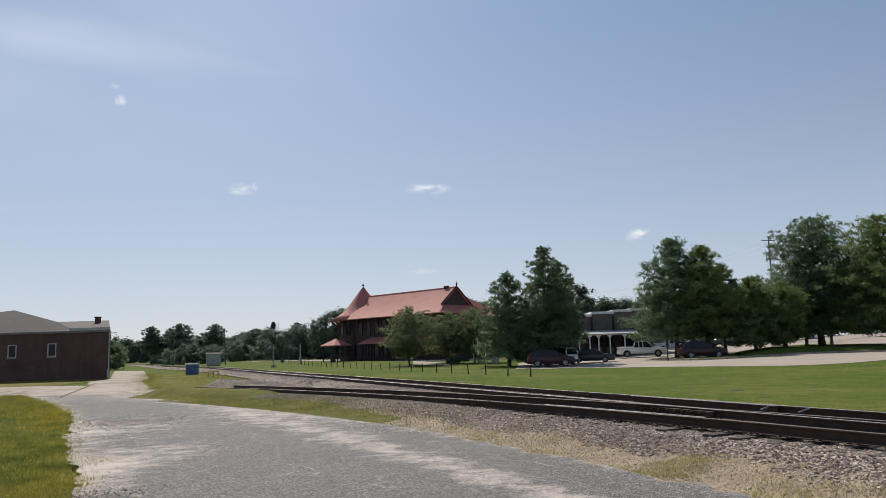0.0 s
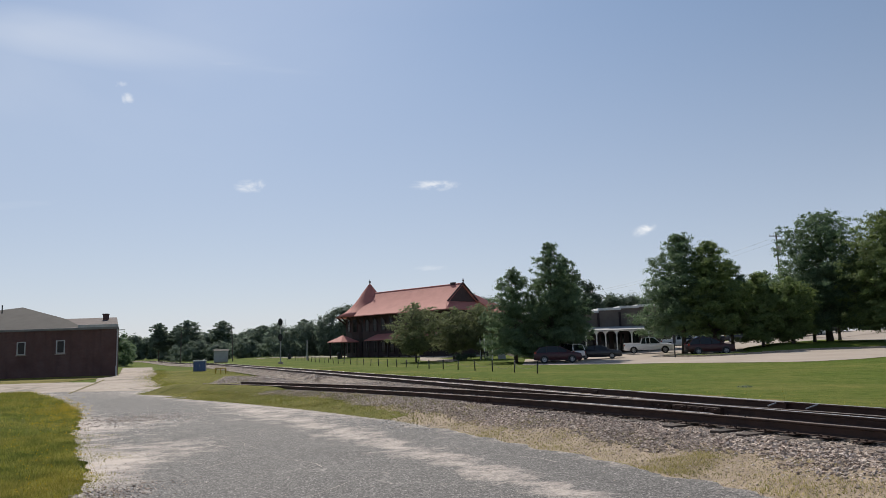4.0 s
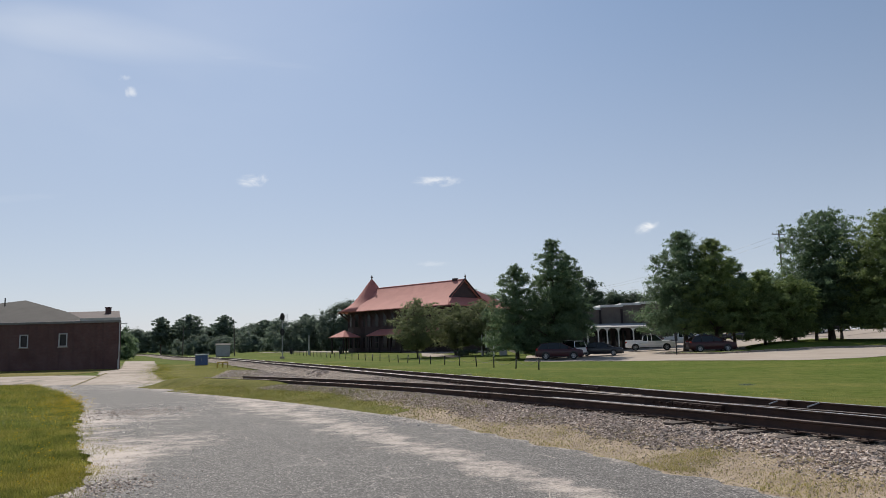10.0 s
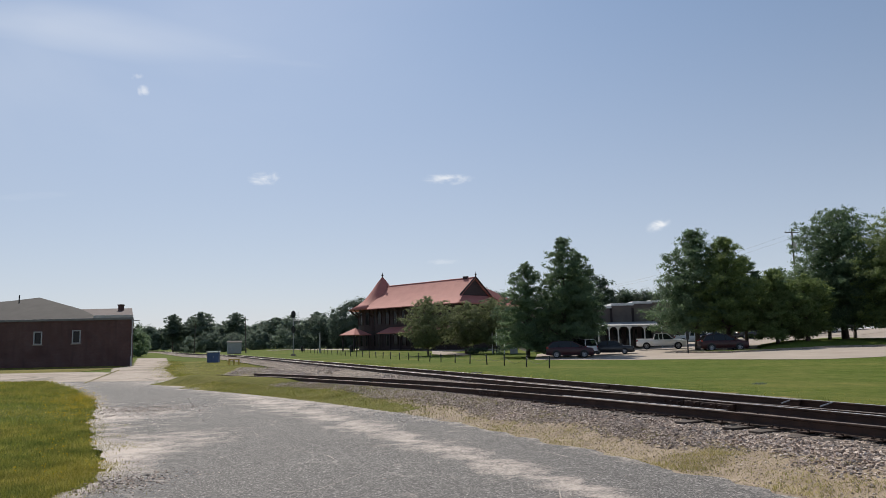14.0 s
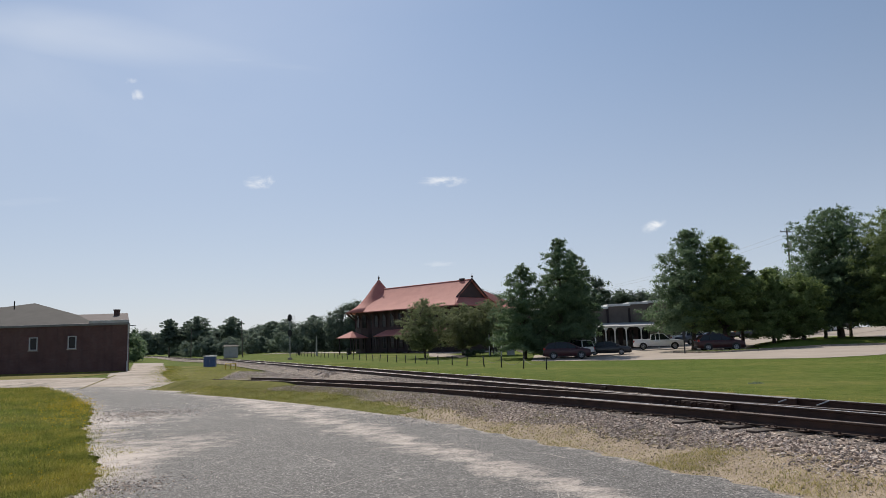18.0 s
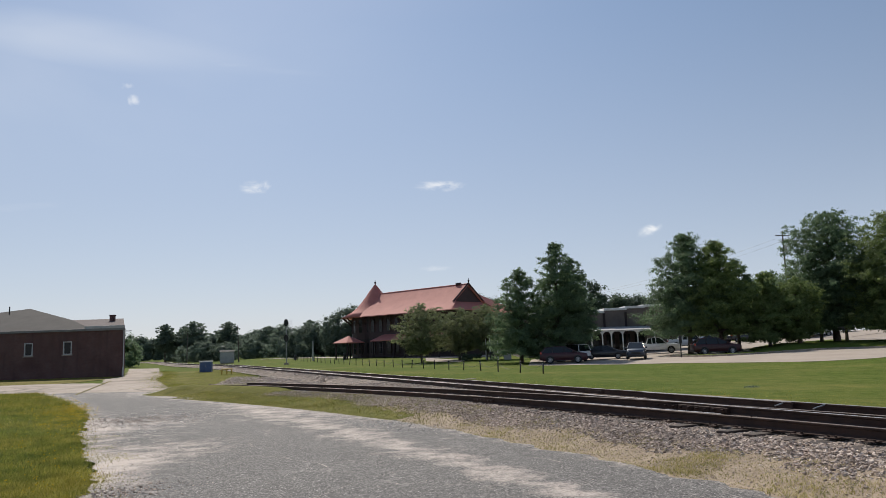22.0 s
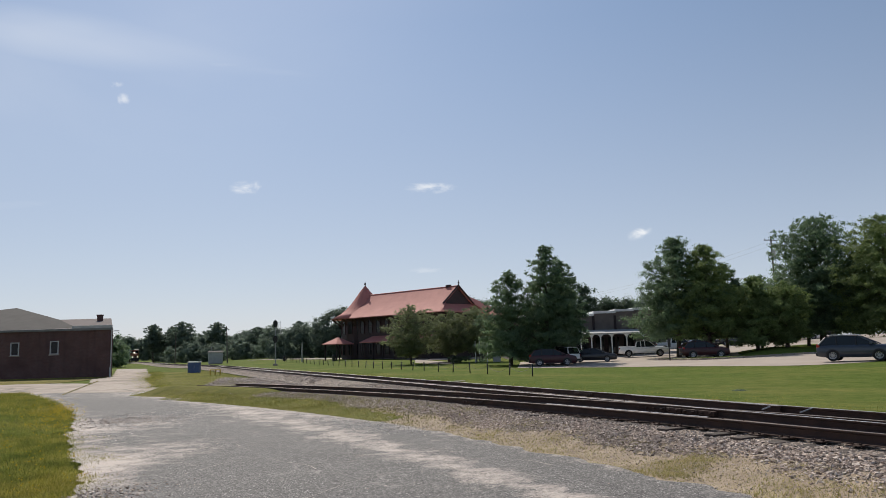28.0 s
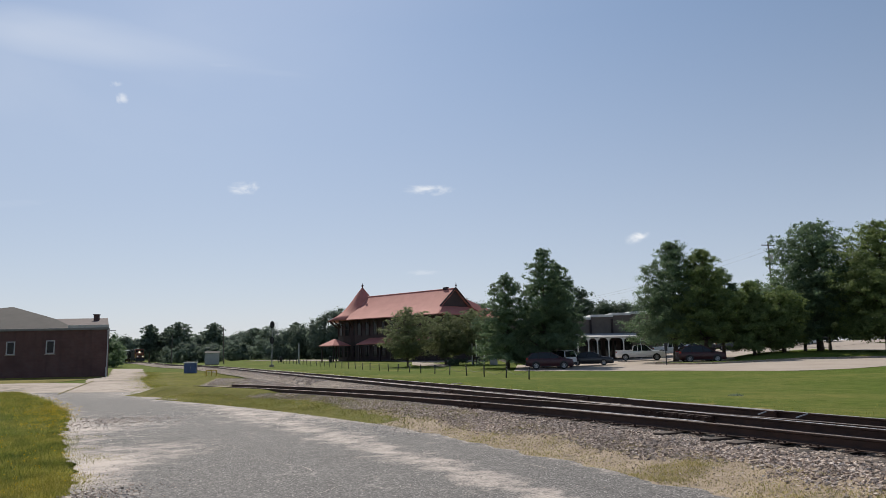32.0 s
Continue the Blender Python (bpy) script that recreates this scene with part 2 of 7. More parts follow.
def concrete_material():
    m, t, p = material("stained_concrete", 0.9)
    co = t.nodes.new("ShaderNodeTexCoord").outputs["Object"]
    n1, n2, n3 = noise_tex(t, co, 0.22, 6, 0.7, 0.5), noise_tex(t, co, 1.6, 5, 0.7), noise_tex(t, co, 14, 4, 0.7)
    c = mix_rgb(t, ramp(t, n2, [(0.32, 0.0), (0.68, 1.0)]), (0.26, 0.21, 0.17), (0.43, 0.365, 0.305))
    c = mix_rgb(t, ramp(t, n1, [(0.47, 0.0), (0.62, 0.75)]), c, (0.185, 0.148, 0.112))
    c = mix_rgb(t, ramp(t, n3, [(0.3, 0.5), (0.5, 0.0)]), c, (0.14, 0.115, 0.095))
    nv = node(t, "ShaderNodeTexNoise", Scale=0.7, Detail=5.0)
    t.links.new(co, nv.inputs["Vector"])
    w = node(t, "ShaderNodeVectorMath", i0=co)
    t.links.new(nv.outputs["Color"], w.inputs[1])
    v = node(t, "ShaderNodeTexVoronoi", Scale=0.14)
    v.feature = "DISTANCE_TO_EDGE"
    t.links.new(w.outputs[0], v.inputs["Vector"])
    c = mix_rgb(t, ramp(t, v.outputs["Distance"], [(0.0, 0.85), (0.022, 0.0)]), c, (0.10, 0.085, 0.055))
    t.links.new(c, p.inputs["Base Color"])
    bn = node(t, "ShaderNodeBump", Strength=0.4, Distance=0.02, Height=n3)
    t.links.new(bn.outputs[0], p.inputs["Normal"])
    return m


def lawn_material(name, dark, light, dry, dry_at=0.62):
    m, t, p = material(name, 0.95)
    co = t.nodes.new("ShaderNodeTexCoord").outputs["Object"]
    n1, n2, n3 = noise_tex(t, co, 0.12, 5, 0.6), noise_tex(t, co, 1.3, 5, 0.65), noise_tex(t, co, 18, 3, 0.7)
    c = mix_rgb(t, ramp(t, n2, [(0.3, 0.0), (0.7, 1.0)]), dark, light)
    f = math_node(t, "ADD", math_node(t, "MULTIPLY", n1, 0.7), math_node(t, "MULTIPLY", n2, 0.3))
    c = mix_rgb(t, ramp(t, f, [(dry_at - 0.1, 0.0), (dry_at + 0.1, 0.8)]), c, dry)
    c = mix_rgb(t, ramp(t, n3, [(0.35, 0.55), (0.6, 0.0)]), c, (dark[0] * 0.45, dark[1] * 0.45, dark[2] * 0.45))
    t.links.new(c, p.inputs["Base Color"])
    p.inputs["Specular IOR Level"].default_value = 0.04
    bn = node(t, "ShaderNodeBump", Strength=0.7, Distance=0.06, Height=n3)
    t.links.new(bn.outputs[0], p.inputs["Normal"])
    return m


def gravel_material():
    """Crushed stone: cells of uneven tone with dark gaps between."""
    m, t, p = material("ballast_bed", 0.95)
    co = t.nodes.new("ShaderNodeTexCoord").outputs["Object"]
    v = node(t, "ShaderNodeTexVoronoi", Scale=19.0, Vector=co)
    v2 = node(t, "ShaderNodeTexVoronoi", Scale=6.0, Vector=co)
    sep = node(t, "ShaderNodeSeparateColor", Color=v.outputs["Color"])
    sep2 = node(t, "ShaderNodeSeparateColor", Color=v2.outputs["Color"])
    c = ramp(t, math_node(t, "ADD", math_node(t, "MULTIPLY", sep.outputs[0], 0.7), math_node(t, "MULTIPLY", sep2.outputs[0], 0.3)), [(0.05, (0.10, 0.08, 0.064)), (0.4, (0.28, 0.228, 0.185)), (0.75, (0.43, 0.355, 0.295)), (1.0, (0.58, 0.5, 0.43))])
    c = mix_rgb(t, ramp(t, v.outputs["Distance"], [(0.45, 0.0), (0.75, 0.8)]), c, (0.05, 0.04, 0.034))
    c = mix_rgb(t, ramp(t, noise_tex(t, co, 0.7, 4), [(0.45, 0.0), (0.7, 0.5)]), c, (0.2, 0.15, 0.105))
    t.links.new(c, p.inputs["Base Color"])
    bn = node(t, "ShaderNodeBump", Strength=1.0, Distance=0.05, Height=math_node(t, "SUBTRACT", 1.0, v.outputs["Distance"]))
    t.links.new(bn.outputs[0], p.inputs["Normal"])
    return m


M = {}
M["asphalt"] = asphalt_material()
M["lawn"] = lawn_material("lawn", (0.078, 0.116, 0.02), (0.132, 0.17, 0.034), (0.235, 0.215, 0.068), 0.58)
M["verge"] = lawn_material("verge_grass", (0.085, 0.105, 0.02), (0.16, 0.165, 0.035), (0.27, 0.235, 0.09), 0.5)
M["dryturf"] = lawn_material("dry_turf", (0.11, 0.115, 0.03), (0.19, 0.18, 0.052), (0.3, 0.25, 0.105), 0.47)
M["concrete"] = concrete_material()
M["lot"] = surface("sandy_paving", (0.30, 0.25, 0.205), (0.385, 0.325, 0.27), 0.3, 9, 0.92, bump=0.2)
M["gravel"] = gravel_material()
M["dirt"] = surface("dry_dirt", (0.23, 0.175, 0.12), (0.40, 0.315, 0.225), 1.6, 30, 0.95, bump=0.6, bump_scale=0.03)
M["palecrack"] = surface("crack_sand", (0.28, 0.25, 0.22), (0.48, 0.43, 0.38), 3, 60, 0.95, bump=0.4)
M["darkcrack"] = surface("crack_shadow", (0.05, 0.045, 0.04), (0.09, 0.08, 0.07), 3, 60, 0.95, bump=0.4)
M["stone"] = island_surface("ballast_stone", [(0.0, (0.17, 0.128, 0.103)), (0.3, (0.36, 0.285, 0.23)), (0.65, (0.51, 0.415, 0.345)), (1.0, (0.67, 0.57, 0.49))], 0.85)
M["dirtclod"] = island_surface("dirt_clods", [(0.0, (0.24, 0.185, 0.13)), (0.5, (0.42, 0.335, 0.25)), (1.0, (0.6, 0.5, 0.39))], 0.95)
M["palestone"] = island_surface("pale_gravel", [(0.0, (0.38, 0.34, 0.3)), (0.4, (0.5, 0.45, 0.4)), (1.0, (0.68, 0.63, 0.57))], 0.9)
M["rail"] = surface("rusty_rail", (0.032, 0.018, 0.013), (0.07, 0.037, 0.027), 3, 40, 0.75, 0.3, 0.3)
M["rusthead"] = surface("rusty_rail_head", (0.10, 0.075, 0.06), (0.24, 0.2, 0.17), 2, 50, 0.55, 0.5, 0.1)
M["railhead"] = surface("worn_rail_head", (0.45, 0.43, 0.42), (0.62, 0.6, 0.58), 2, 50, 0.4, 0.85, 0.05)
M["tie"] = surface("creosoted_wood", (0.035, 0.026, 0.021), (0.09, 0.07, 0.058), 5, 50, 0.9, bump=0.6, per_piece=0.6)
M["brick"] = None
M["redroof"] = surface("red_roof_metal", (0.41, 0.15, 0.125), (0.49, 0.19, 0.16), 0.7, 9, 0.78, 0.0, 0.1)
M["redroof"].node_tree.nodes["Principled BSDF"].inputs["Specular IOR Level"].default_value = 0.3
M["greyroof"] = surface("grey_metal_roof", (0.045, 0.042, 0.04), (0.066, 0.061, 0.058), 0.8, 12, 0.9, 0.0, 0.1)
M["brownroof"] = surface("brown_shingle_roof", (0.078, 0.058, 0.056), (0.115, 0.09, 0.088), 1.0, 14, 0.9, 0.0, 0.3)
M["brown"] = surface("dark_brown_wood", (0.024, 0.015, 0.016), (0.042, 0.026, 0.025), 1.5, 25, 0.75, bump=0.2)
M["maroon"] = surface("maroon_painted_wood", (0.034, 0.017, 0.018), (0.055, 0.026, 0.026), 1.5, 25, 0.7, bump=0.2)
M["white"] = surface("white_paint", (0.66, 0.66, 0.64), (0.8, 0.8, 0.78), 2, 30, 0.5, bump=0.05)
M["grey"] = surface("grey_paint", (0.33, 0.33, 0.33), (0.45, 0.45, 0.44), 2, 30, 0.55, bump=0.05)
M["black"] = surface("black_metal", (0.014, 0.014, 0.015), (0.03, 0.03, 0.03), 4, 60, 0.5, 0.3, 0.1)
M["galv"] = surface("galvanised_steel", (0.34, 0.35, 0.36), (0.5, 0.51, 0.52), 3, 40, 0.45, 0.7, 0.1)
M["blue"] = surface("blue_paint", (0.045, 0.085, 0.2), (0.075, 0.125, 0.27), 2, 30, 0.5, bump=0.08)
M["yellow"] = surface("weathered_yellow_paint", (0.42, 0.27, 0.04), (0.6, 0.42, 0.08), 6, 60, 0.6, bump=0.1)
M["tanwall"] = surface("tan_masonry", (0.13, 0.105, 0.09), (0.19, 0.155, 0.135), 0.8, 20, 0.85, bump=0.3)
M["bark"] = surface("grey_brown_bark", (0.055, 0.042, 0.032), (0.13, 0.105, 0.085), 3, 30, 0.95, bump=0.9, bump_scale=0.03)
M["pole"] = surface("weathered_pole_wood", (0.07, 0.06, 0.052), (0.13, 0.115, 0.10), 3, 30, 0.9, bump=0.4)
LEAF = {
    # oak: blue raised, haze over the shaded crowns put into the colour
    "oak": [(0.0, (0.110, 0.173, 0.100)), (0.5, (0.159, 0.232, 0.128)), (1.0, (0.213, 0.293, 0.159))],
    "light": [(0.0, (0.144, 0.202, 0.074)), (0.5, (0.204, 0.270, 0.098)), (1.0, (0.270, 0.336, 0.132))],
    "myrtle": [(0.0, (0.149, 0.182, 0.088)), (0.5, (0.198, 0.231, 0.116)), (1.0, (0.259, 0.281, 0.149))],
    "sunny": [(0.0, (0.141, 0.199, 0.073)), (0.5, (0.198, 0.270, 0.100)), (1.0, (0.264, 0.331, 0.136))],
    "pine": [(0.0, (0.069, 0.106, 0.076)), (0.5, (0.098, 0.140, 0.095)), (1.0, (0.132, 0.178, 0.115))],
    # wood: paler and bluer, the haze of distance put into the leaf colour
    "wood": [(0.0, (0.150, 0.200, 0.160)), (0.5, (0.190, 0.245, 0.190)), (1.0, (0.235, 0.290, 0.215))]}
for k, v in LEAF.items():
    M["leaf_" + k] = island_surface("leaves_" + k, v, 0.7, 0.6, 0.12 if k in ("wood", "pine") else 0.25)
M["blade"] = island_surface("grass_blades", [(0.0, (0.15, 0.175, 0.03)), (0.45, (0.27, 0.27, 0.055)), (0.8, (0.38, 0.34, 0.10)), (1.0, (0.5, 0.42, 0.2))], 0.7, 0.3, 0.2, (0.8, 0.2, 1.5))
M["longgrass"] = long_grass_material()
M["dryblade"] = island_surface("dry_weeds", [(0.0, (0.2, 0.205, 0.055)), (0.3, (0.37, 0.33, 0.125)), (1.0, (0.58, 0.5, 0.29))], 0.8, 0.4, 0.1)
M["flower"] = island_surface("yellow_flowers", [(0.0, (0.5, 0.33, 0.01)), (1.0, (0.7, 0.5, 0.03))], 0.6, 0.25, 0.1)
M["glass"] = glass_dark("window_glass", (0.01, 0.012, 0.014))
M["glass"].node_tree.nodes["Principled BSDF"].inputs["Specular IOR Level"].default_value = 0.2
M["glass"].node_tree.nodes["Principled BSDF"].inputs["Coat Weight"].default_value = 0.0
M["shed"] = surface("grey_shed_metal", (0.3, 0.305, 0.31), (0.4, 0.4, 0.4), 2, 30, 0.6, bump=0.08)
M["trim"] = surface("dull_grey_trim", (0.13, 0.13, 0.13), (0.2, 0.2, 0.195), 2, 30, 0.6, bump=0.05)
M["carglass"] = glass_dark("car_glass", (0.012, 0.016, 0.018))
M["carglass"].node_tree.nodes["Principled BSDF"].inputs["Coat Weight"].default_value = 0.0
M["carglass"].node_tree.nodes["Principled BSDF"].inputs["Roughness"].default_value = 0.12
M["tyre"] = surface("tyre_rubber", (0.012, 0.012, 0.012), (0.025, 0.025, 0.025), 8, 80, 0.85, bump=0.2)
M["rim"] = surface("alloy_rim", (0.42, 0.42, 0.43), (0.55, 0.55, 0.56), 8, 80, 0.35, 0.3, 0.0)
M["plastic"] = surface("black_plastic", (0.015, 0.015, 0.016), (0.028, 0.028, 0.03), 8, 80, 0.6, bump=0.1)
M["headlamp"] = surface("headlamp_lens", (0.6, 0.62, 0.65), (0.8, 0.82, 0.85), 8, 60, 0.12, 0.3, 0.0, coat=1.0)
M["taillamp"] = surface("red_lamp_lens", (0.3, 0.01, 0.008), (0.42, 0.02, 0.015), 8, 60, 0.15, 0.0, 0.0, coat=1.0)
for k, a, b in (("paint_white", (0.85, 0.85, 0.86), (0.91, 0.91, 0.92)), ("paint_maroon", (0.04, 0.007, 0.012), (0.055, 0.011, 0.016)),
                ("paint_red", (0.038, 0.006, 0.007), (0.052, 0.009, 0.01)), ("paint_black", (0.008, 0.009, 0.012), (0.016, 0.017, 0.022)),
                ("paint_slate", (0.016, 0.026, 0.045), (0.024, 0.036, 0.06)), ("paint_silver", (0.4, 0.41, 0.42), (0.52, 0.53, 0.54)),
                ("paint_orange", (0.12, 0.028, 0.012), (0.17, 0.042, 0.016))):
    M[k] = surface("car_" + k, a, b, 1.5, 40, 0.42, 0.0, 0.0, coat=0.1 if k in ("paint_maroon", "paint_red") else 0.6 if k == "paint_slate" else 0.5)
M["lamp_warm"] = glow("loco_headlight_glow", (1.0, 0.86, 0.62), 6.0)


def brick_material():
    m, t, p = material("red_brick", 0.9)
    co = t.nodes.new("ShaderNodeTexCoord").outputs["Object"]
    mp = node(t, "ShaderNodeMapping", Vector=co)
    mp.inputs["Rotation"].default_value = (radians(90), 0, 0)
    b = node(t, "ShaderNodeTexBrick", Color1=(0.098, 0.047, 0.042, 1), Color2=(0.138, 0.066, 0.057, 1), Mortar=(0.13, 0.105, 0.097, 1), Scale=1.0)
    b.inputs["Brick Width"].default_value, b.inputs["Row Height"].default_value, b.inputs["Mortar Size"].default_value = 0.215, 0.075, 0.008
    t.links.new(mp.outputs[0], b.inputs["Vector"])
    n = noise_tex(t, co, 0.5, 5, 0.65)
    st = node(t, "ShaderNodeMapping", Vector=co)
    st.inputs["Scale"].default_value = (1.6, 1.6, 0.12)
    streak = noise_tex(t, st.outputs[0], 1.0, 4, 0.6)
    c = mix_rgb(t, ramp(t, n, [(0.35, 0.6), (0.6, 0.0)]), b.outputs[0], (0.068, 0.03, 0.027))
    c = mix_rgb(t, ramp(t, streak, [(0.5, 0.0), (0.72, 0.45)]), c, (0.05, 0.028, 0.028))
    t.links.new(c, p.inputs["Base Color"])
    bn = node(t, "ShaderNodeBump", Strength=0.4, Distance=0.01, Height=b.outputs["Fac"])
    bn.invert = True
    t.links.new(bn.outputs[0], p.inputs["Normal"])
    return m


M["brick"] = brick_material()


# ---- building helpers ----
def smooth(a, b, x):
    u = min(1.0, max(0.0, (x - a) / (b - a)))
    return u * u * (3 - 2 * u)


def off_track(x, y):
    return 0.9164 * x + 0.4003 * y


def gz(x, y):
    """Height of the ground: level at the tracks, rising gently beyond the lawn."""
    lot = min(0.45, max(-0.12, -0.12 + 0.03 * (x - 14))) + min(0.72, 0.015 * max(0.0, y - 75))
    return smooth(22, 34, off_track(x, y)) * lot + 1.3 * smooth(84, 114, y) * smooth(40, 60, x)


def mesh_of(name, bm, mats, shade=False):
    me = bpy.data.meshes.new(name)
    bm.to_mesh(me)
    bm.free()
    for m in (mats if isinstance(mats, (list, tuple)) else [mats]):
        me.materials.append(m)
    if shade:
        for p in me.polygons:
            p.use_smooth = True
    return me


def part(name, bm, mat, parent, label="", shade=False):
    ob = new(name, mesh_of(name, bm, mat, shade))
    ob.parent = parent
    if label:
        tagged(ob, label)
    return ob


def thing(name, label, category, at=(0, 0, 0), turn=0.0, group="", kind=""):
    ob = new(name)
    ob.empty_display_size = 0.2
    ob.matrix_basis = pose(*at, 0, 0, turn)
    return tagged(ob, label, category, group, kind)


def single(name, bm, mat, label, category, at=(0, 0, 0), turn=0.0, group="", kind="", shade=False):
    ob = new(name, mesh_of(name, bm, mat, shade))
    ob.matrix_basis = pose(*at, 0, 0, turn)
    return tagged(ob, label, category, group, kind)


def box(bm, x0, x1, y0, y1, z0, z1, bevel=0.0, turn=None):
    m = Matrix.LocRotScale(((x0 + x1) / 2, (y0 + y1) / 2, (z0 + z1) / 2), None, (x1 - x0, y1 - y0, z1 - z0))
    if turn is not None:
        m = turn @ m
    vs = bmesh.ops.create_cube(bm, size=1.0, matrix=m)["verts"]
    if bevel:
        es = list({e for v in vs for e in v.link_edges})
        bmesh.ops.bevel(bm, geom=es, offset=bevel, segments=2, affect="EDGES", profile=0.6)
    return bm


def rod(bm, p, q, r0, r1=None, seg=8):
    p, q = Vector(p), Vector(q)
    d = q - p
    m = Matrix.Translation((p + q) / 2) @ d.to_track_quat("Z", "Y").to_matrix().to_4x4()
    bmesh.ops.create_cone(bm, cap_ends=True, segments=seg, radius1=r0, radius2=r0 if r1 is None else r1, depth=d.length, matrix=m)
    return bm


def loft(bm, rings, close=True, caps=True):
    vs = [[bm.verts.new(c) for c in r] for r in rings]
    n = len(vs[0])
    for a, b in zip(vs, vs[1:]):
        for i in range(n if close else n - 1):
            j = (i + 1) % n
            bm.faces.new((a[i], a[j], b[j], b[i]))
    if caps and close:
        bm.faces.new(list(reversed(vs[0])))
        bm.faces.new(vs[-1])
    return bm


def prism(bm, outline, axis, lo, hi):
    """An outline in two of the axes, drawn out along the third."""
    put = {"x": lambda a, b, c: (c, a, b), "y": lambda a, b, c: (a, c, b), "z": lambda a, b, c: (a, b, c)}[axis]
    loft(bm, [[put(a, b, lo) for a, b in outline], [put(a, b, hi) for a, b in outline]])
    bmesh.ops.recalc_face_normals(bm, faces=bm.faces)
    return bm


def bm_new():
    return bmesh.new()


def along(points, t):
    """A point at the share t of a smooth line through the points."""
    n = len(points) - 1
    i = min(int(t * n), n - 1)
    u = t * n - i
    p = [Vector(points[max(0, min(n, k))]) for k in (i - 1, i, i + 1, i + 2)]
    return 0.5 * (2 * p[1] + (p[2] - p[0]) * u + (2 * p[0] - 5 * p[1] + 4 * p[2] - p[3]) * u * u + (3 * p[1] - p[0] - 3 * p[2] + p[3]) * u ** 3)


def ribbon(name, left, right, mat, lift, rows=160, cols=12, rough=0.25, label="", kind="structure", dust=None, profile=None, fade=None, height=None):
    """A sheet of ground between two lines, with an uneven edge."""
    verts, faces, vals = [], [], []
    for i in range(rows + 1):
        a, b = along(left, i / rows), along(right, i / rows)
        w = (b - a).normalized()
        ja = rough * (noise.noise((a.x * 0.9, a.y * 0.9, 3)) + 0.6 * noise.noise((a.x * 3.1, a.y * 3.1, 7)))
        jb = rough * (noise.noise((b.x * 0.9, b.y * 0.9, 11)) + 0.6 * noise.noise((b.x * 3.1, b.y * 3.1, 5)))
        a, b = a + w * ja, b + w * jb
        for k in range(cols + 1):
            s = k / cols
            p = a.lerp(b, s)
            verts.append((p.x, p.y, gz(p.x, p.y) + lift + (profile(s) if profile else 0.0) * (fade(i / rows) if fade else 1.0) + (height(p.x, p.y, s) if height else 0.0)))
            vals.append(dust(p.x, p.y, s) if dust else 0.0)
    for i in range(rows):
        for k in range(cols):
            q = i * (cols + 1) + k
            faces.append((q, q + 1, q + cols + 2, q + cols + 1))
    me = bpy.data.meshes.new(name)
    me.from_pydata(verts, [], faces)
    if dust:
        at = me.attributes.new("dust", "FLOAT", "POINT")
        at.data.foreach_set("value", vals)
    me.materials.append(mat)
    ob = new(name, me)
    return tagged(ob, label, name.replace("_", " "), "", kind)


def from_arrays(name, verts, faces, mat, label, category, kind="stuff", parent=None):
    me = bpy.data.meshes.new(name)
    me.from_pydata(verts, [], faces)
    me.materials.append(mat)
    ob = new(name, me)
    if parent is not None:
        ob.parent = parent
        if label:
            tagged(ob, label)
    else:
        tagged(ob, label, category, "", kind)
    return ob


# ---- ground ----
def spread(limit, first, grow):
    out, step, v = [0.0], first, 0.0
    while v < limit:
        v += step
        out.append(v)
        step *= grow
    return out


def make_ground():
    pos = spread(2600, 1.2, 1.035)
    xs = [-v for v in reversed(pos[1:])] + pos
    ys = [-v for v in reversed(spread(600, 6, 1.3)[1:])] + pos
    verts = [(x, y, gz(x, y) - 0.025 - 0.05 * (1 - smooth(12.6, 13.8, off_track(x, y))) + 0.008 * noise.noise((x * 0.3, y * 0.3, 0))) for y in ys for x in xs]
    n = len(xs)
    faces = [(j * n + i, j * n + i + 1, (j + 1) * n + i + 1, (j + 1) * n + i) for j in range(len(ys) - 1) for i in range(n - 1)]
    ob = from_arrays("ground", verts, faces, M["lawn"], "mown green lawn with patches of dry grass", "ground", "structure")
    for p in ob.data.polygons:
        p.use_smooth = True


LOT_LEFT = [(-4.2, -14), (-4.5, -4), (-4.6, 5), (-4.9, 9.7), (-5.6, 11.3), (-7.4, 14.6), (-8.8, 17.4), (-12.4, 24.6), (-17.5, 32.5), (-22.5, 39.6)]
LOT_RIGHT = [(9.0, -14), (6.6, -4), (4.6, 5), (2.9, 9.2), (2.2, 10.7), (1.0, 13.3), (-0.5, 16.3), (-3.9, 22.2), (-8.3, 30.6), (-14.6, 37.6)]


def lot_dust(x, y, s):
    """How much pale sand lies on the asphalt: along both edges, and in a washed streak."""
    edge = 0.55 * max(0.0, 1 - s / 0.16) + 0.5 * max(0.0, 1 - (1 - s) / 0.06)
    band = math.exp(-((x - streak_x(y)) / (0.42 + 0.05 * max(0, y - 8))) ** 2)
    far = 0.3 * smooth(26, 37, y)
    sand = 0.85 * math.exp(-(((x + 5.6) / 1.3) ** 2 + ((y - 12.6) / 3.2) ** 2)) + 0.8 * math.exp(-(((x + 8.6) / 2.0) ** 2 + ((y - 19.6) / 2.8) ** 2)) + 1.0 * smooth(15, 22, y) * max(0.0, 1 - (1 - s) / 0.22)
    return -0.1 + edge + 0.66 * band + far + 0.9 * sand


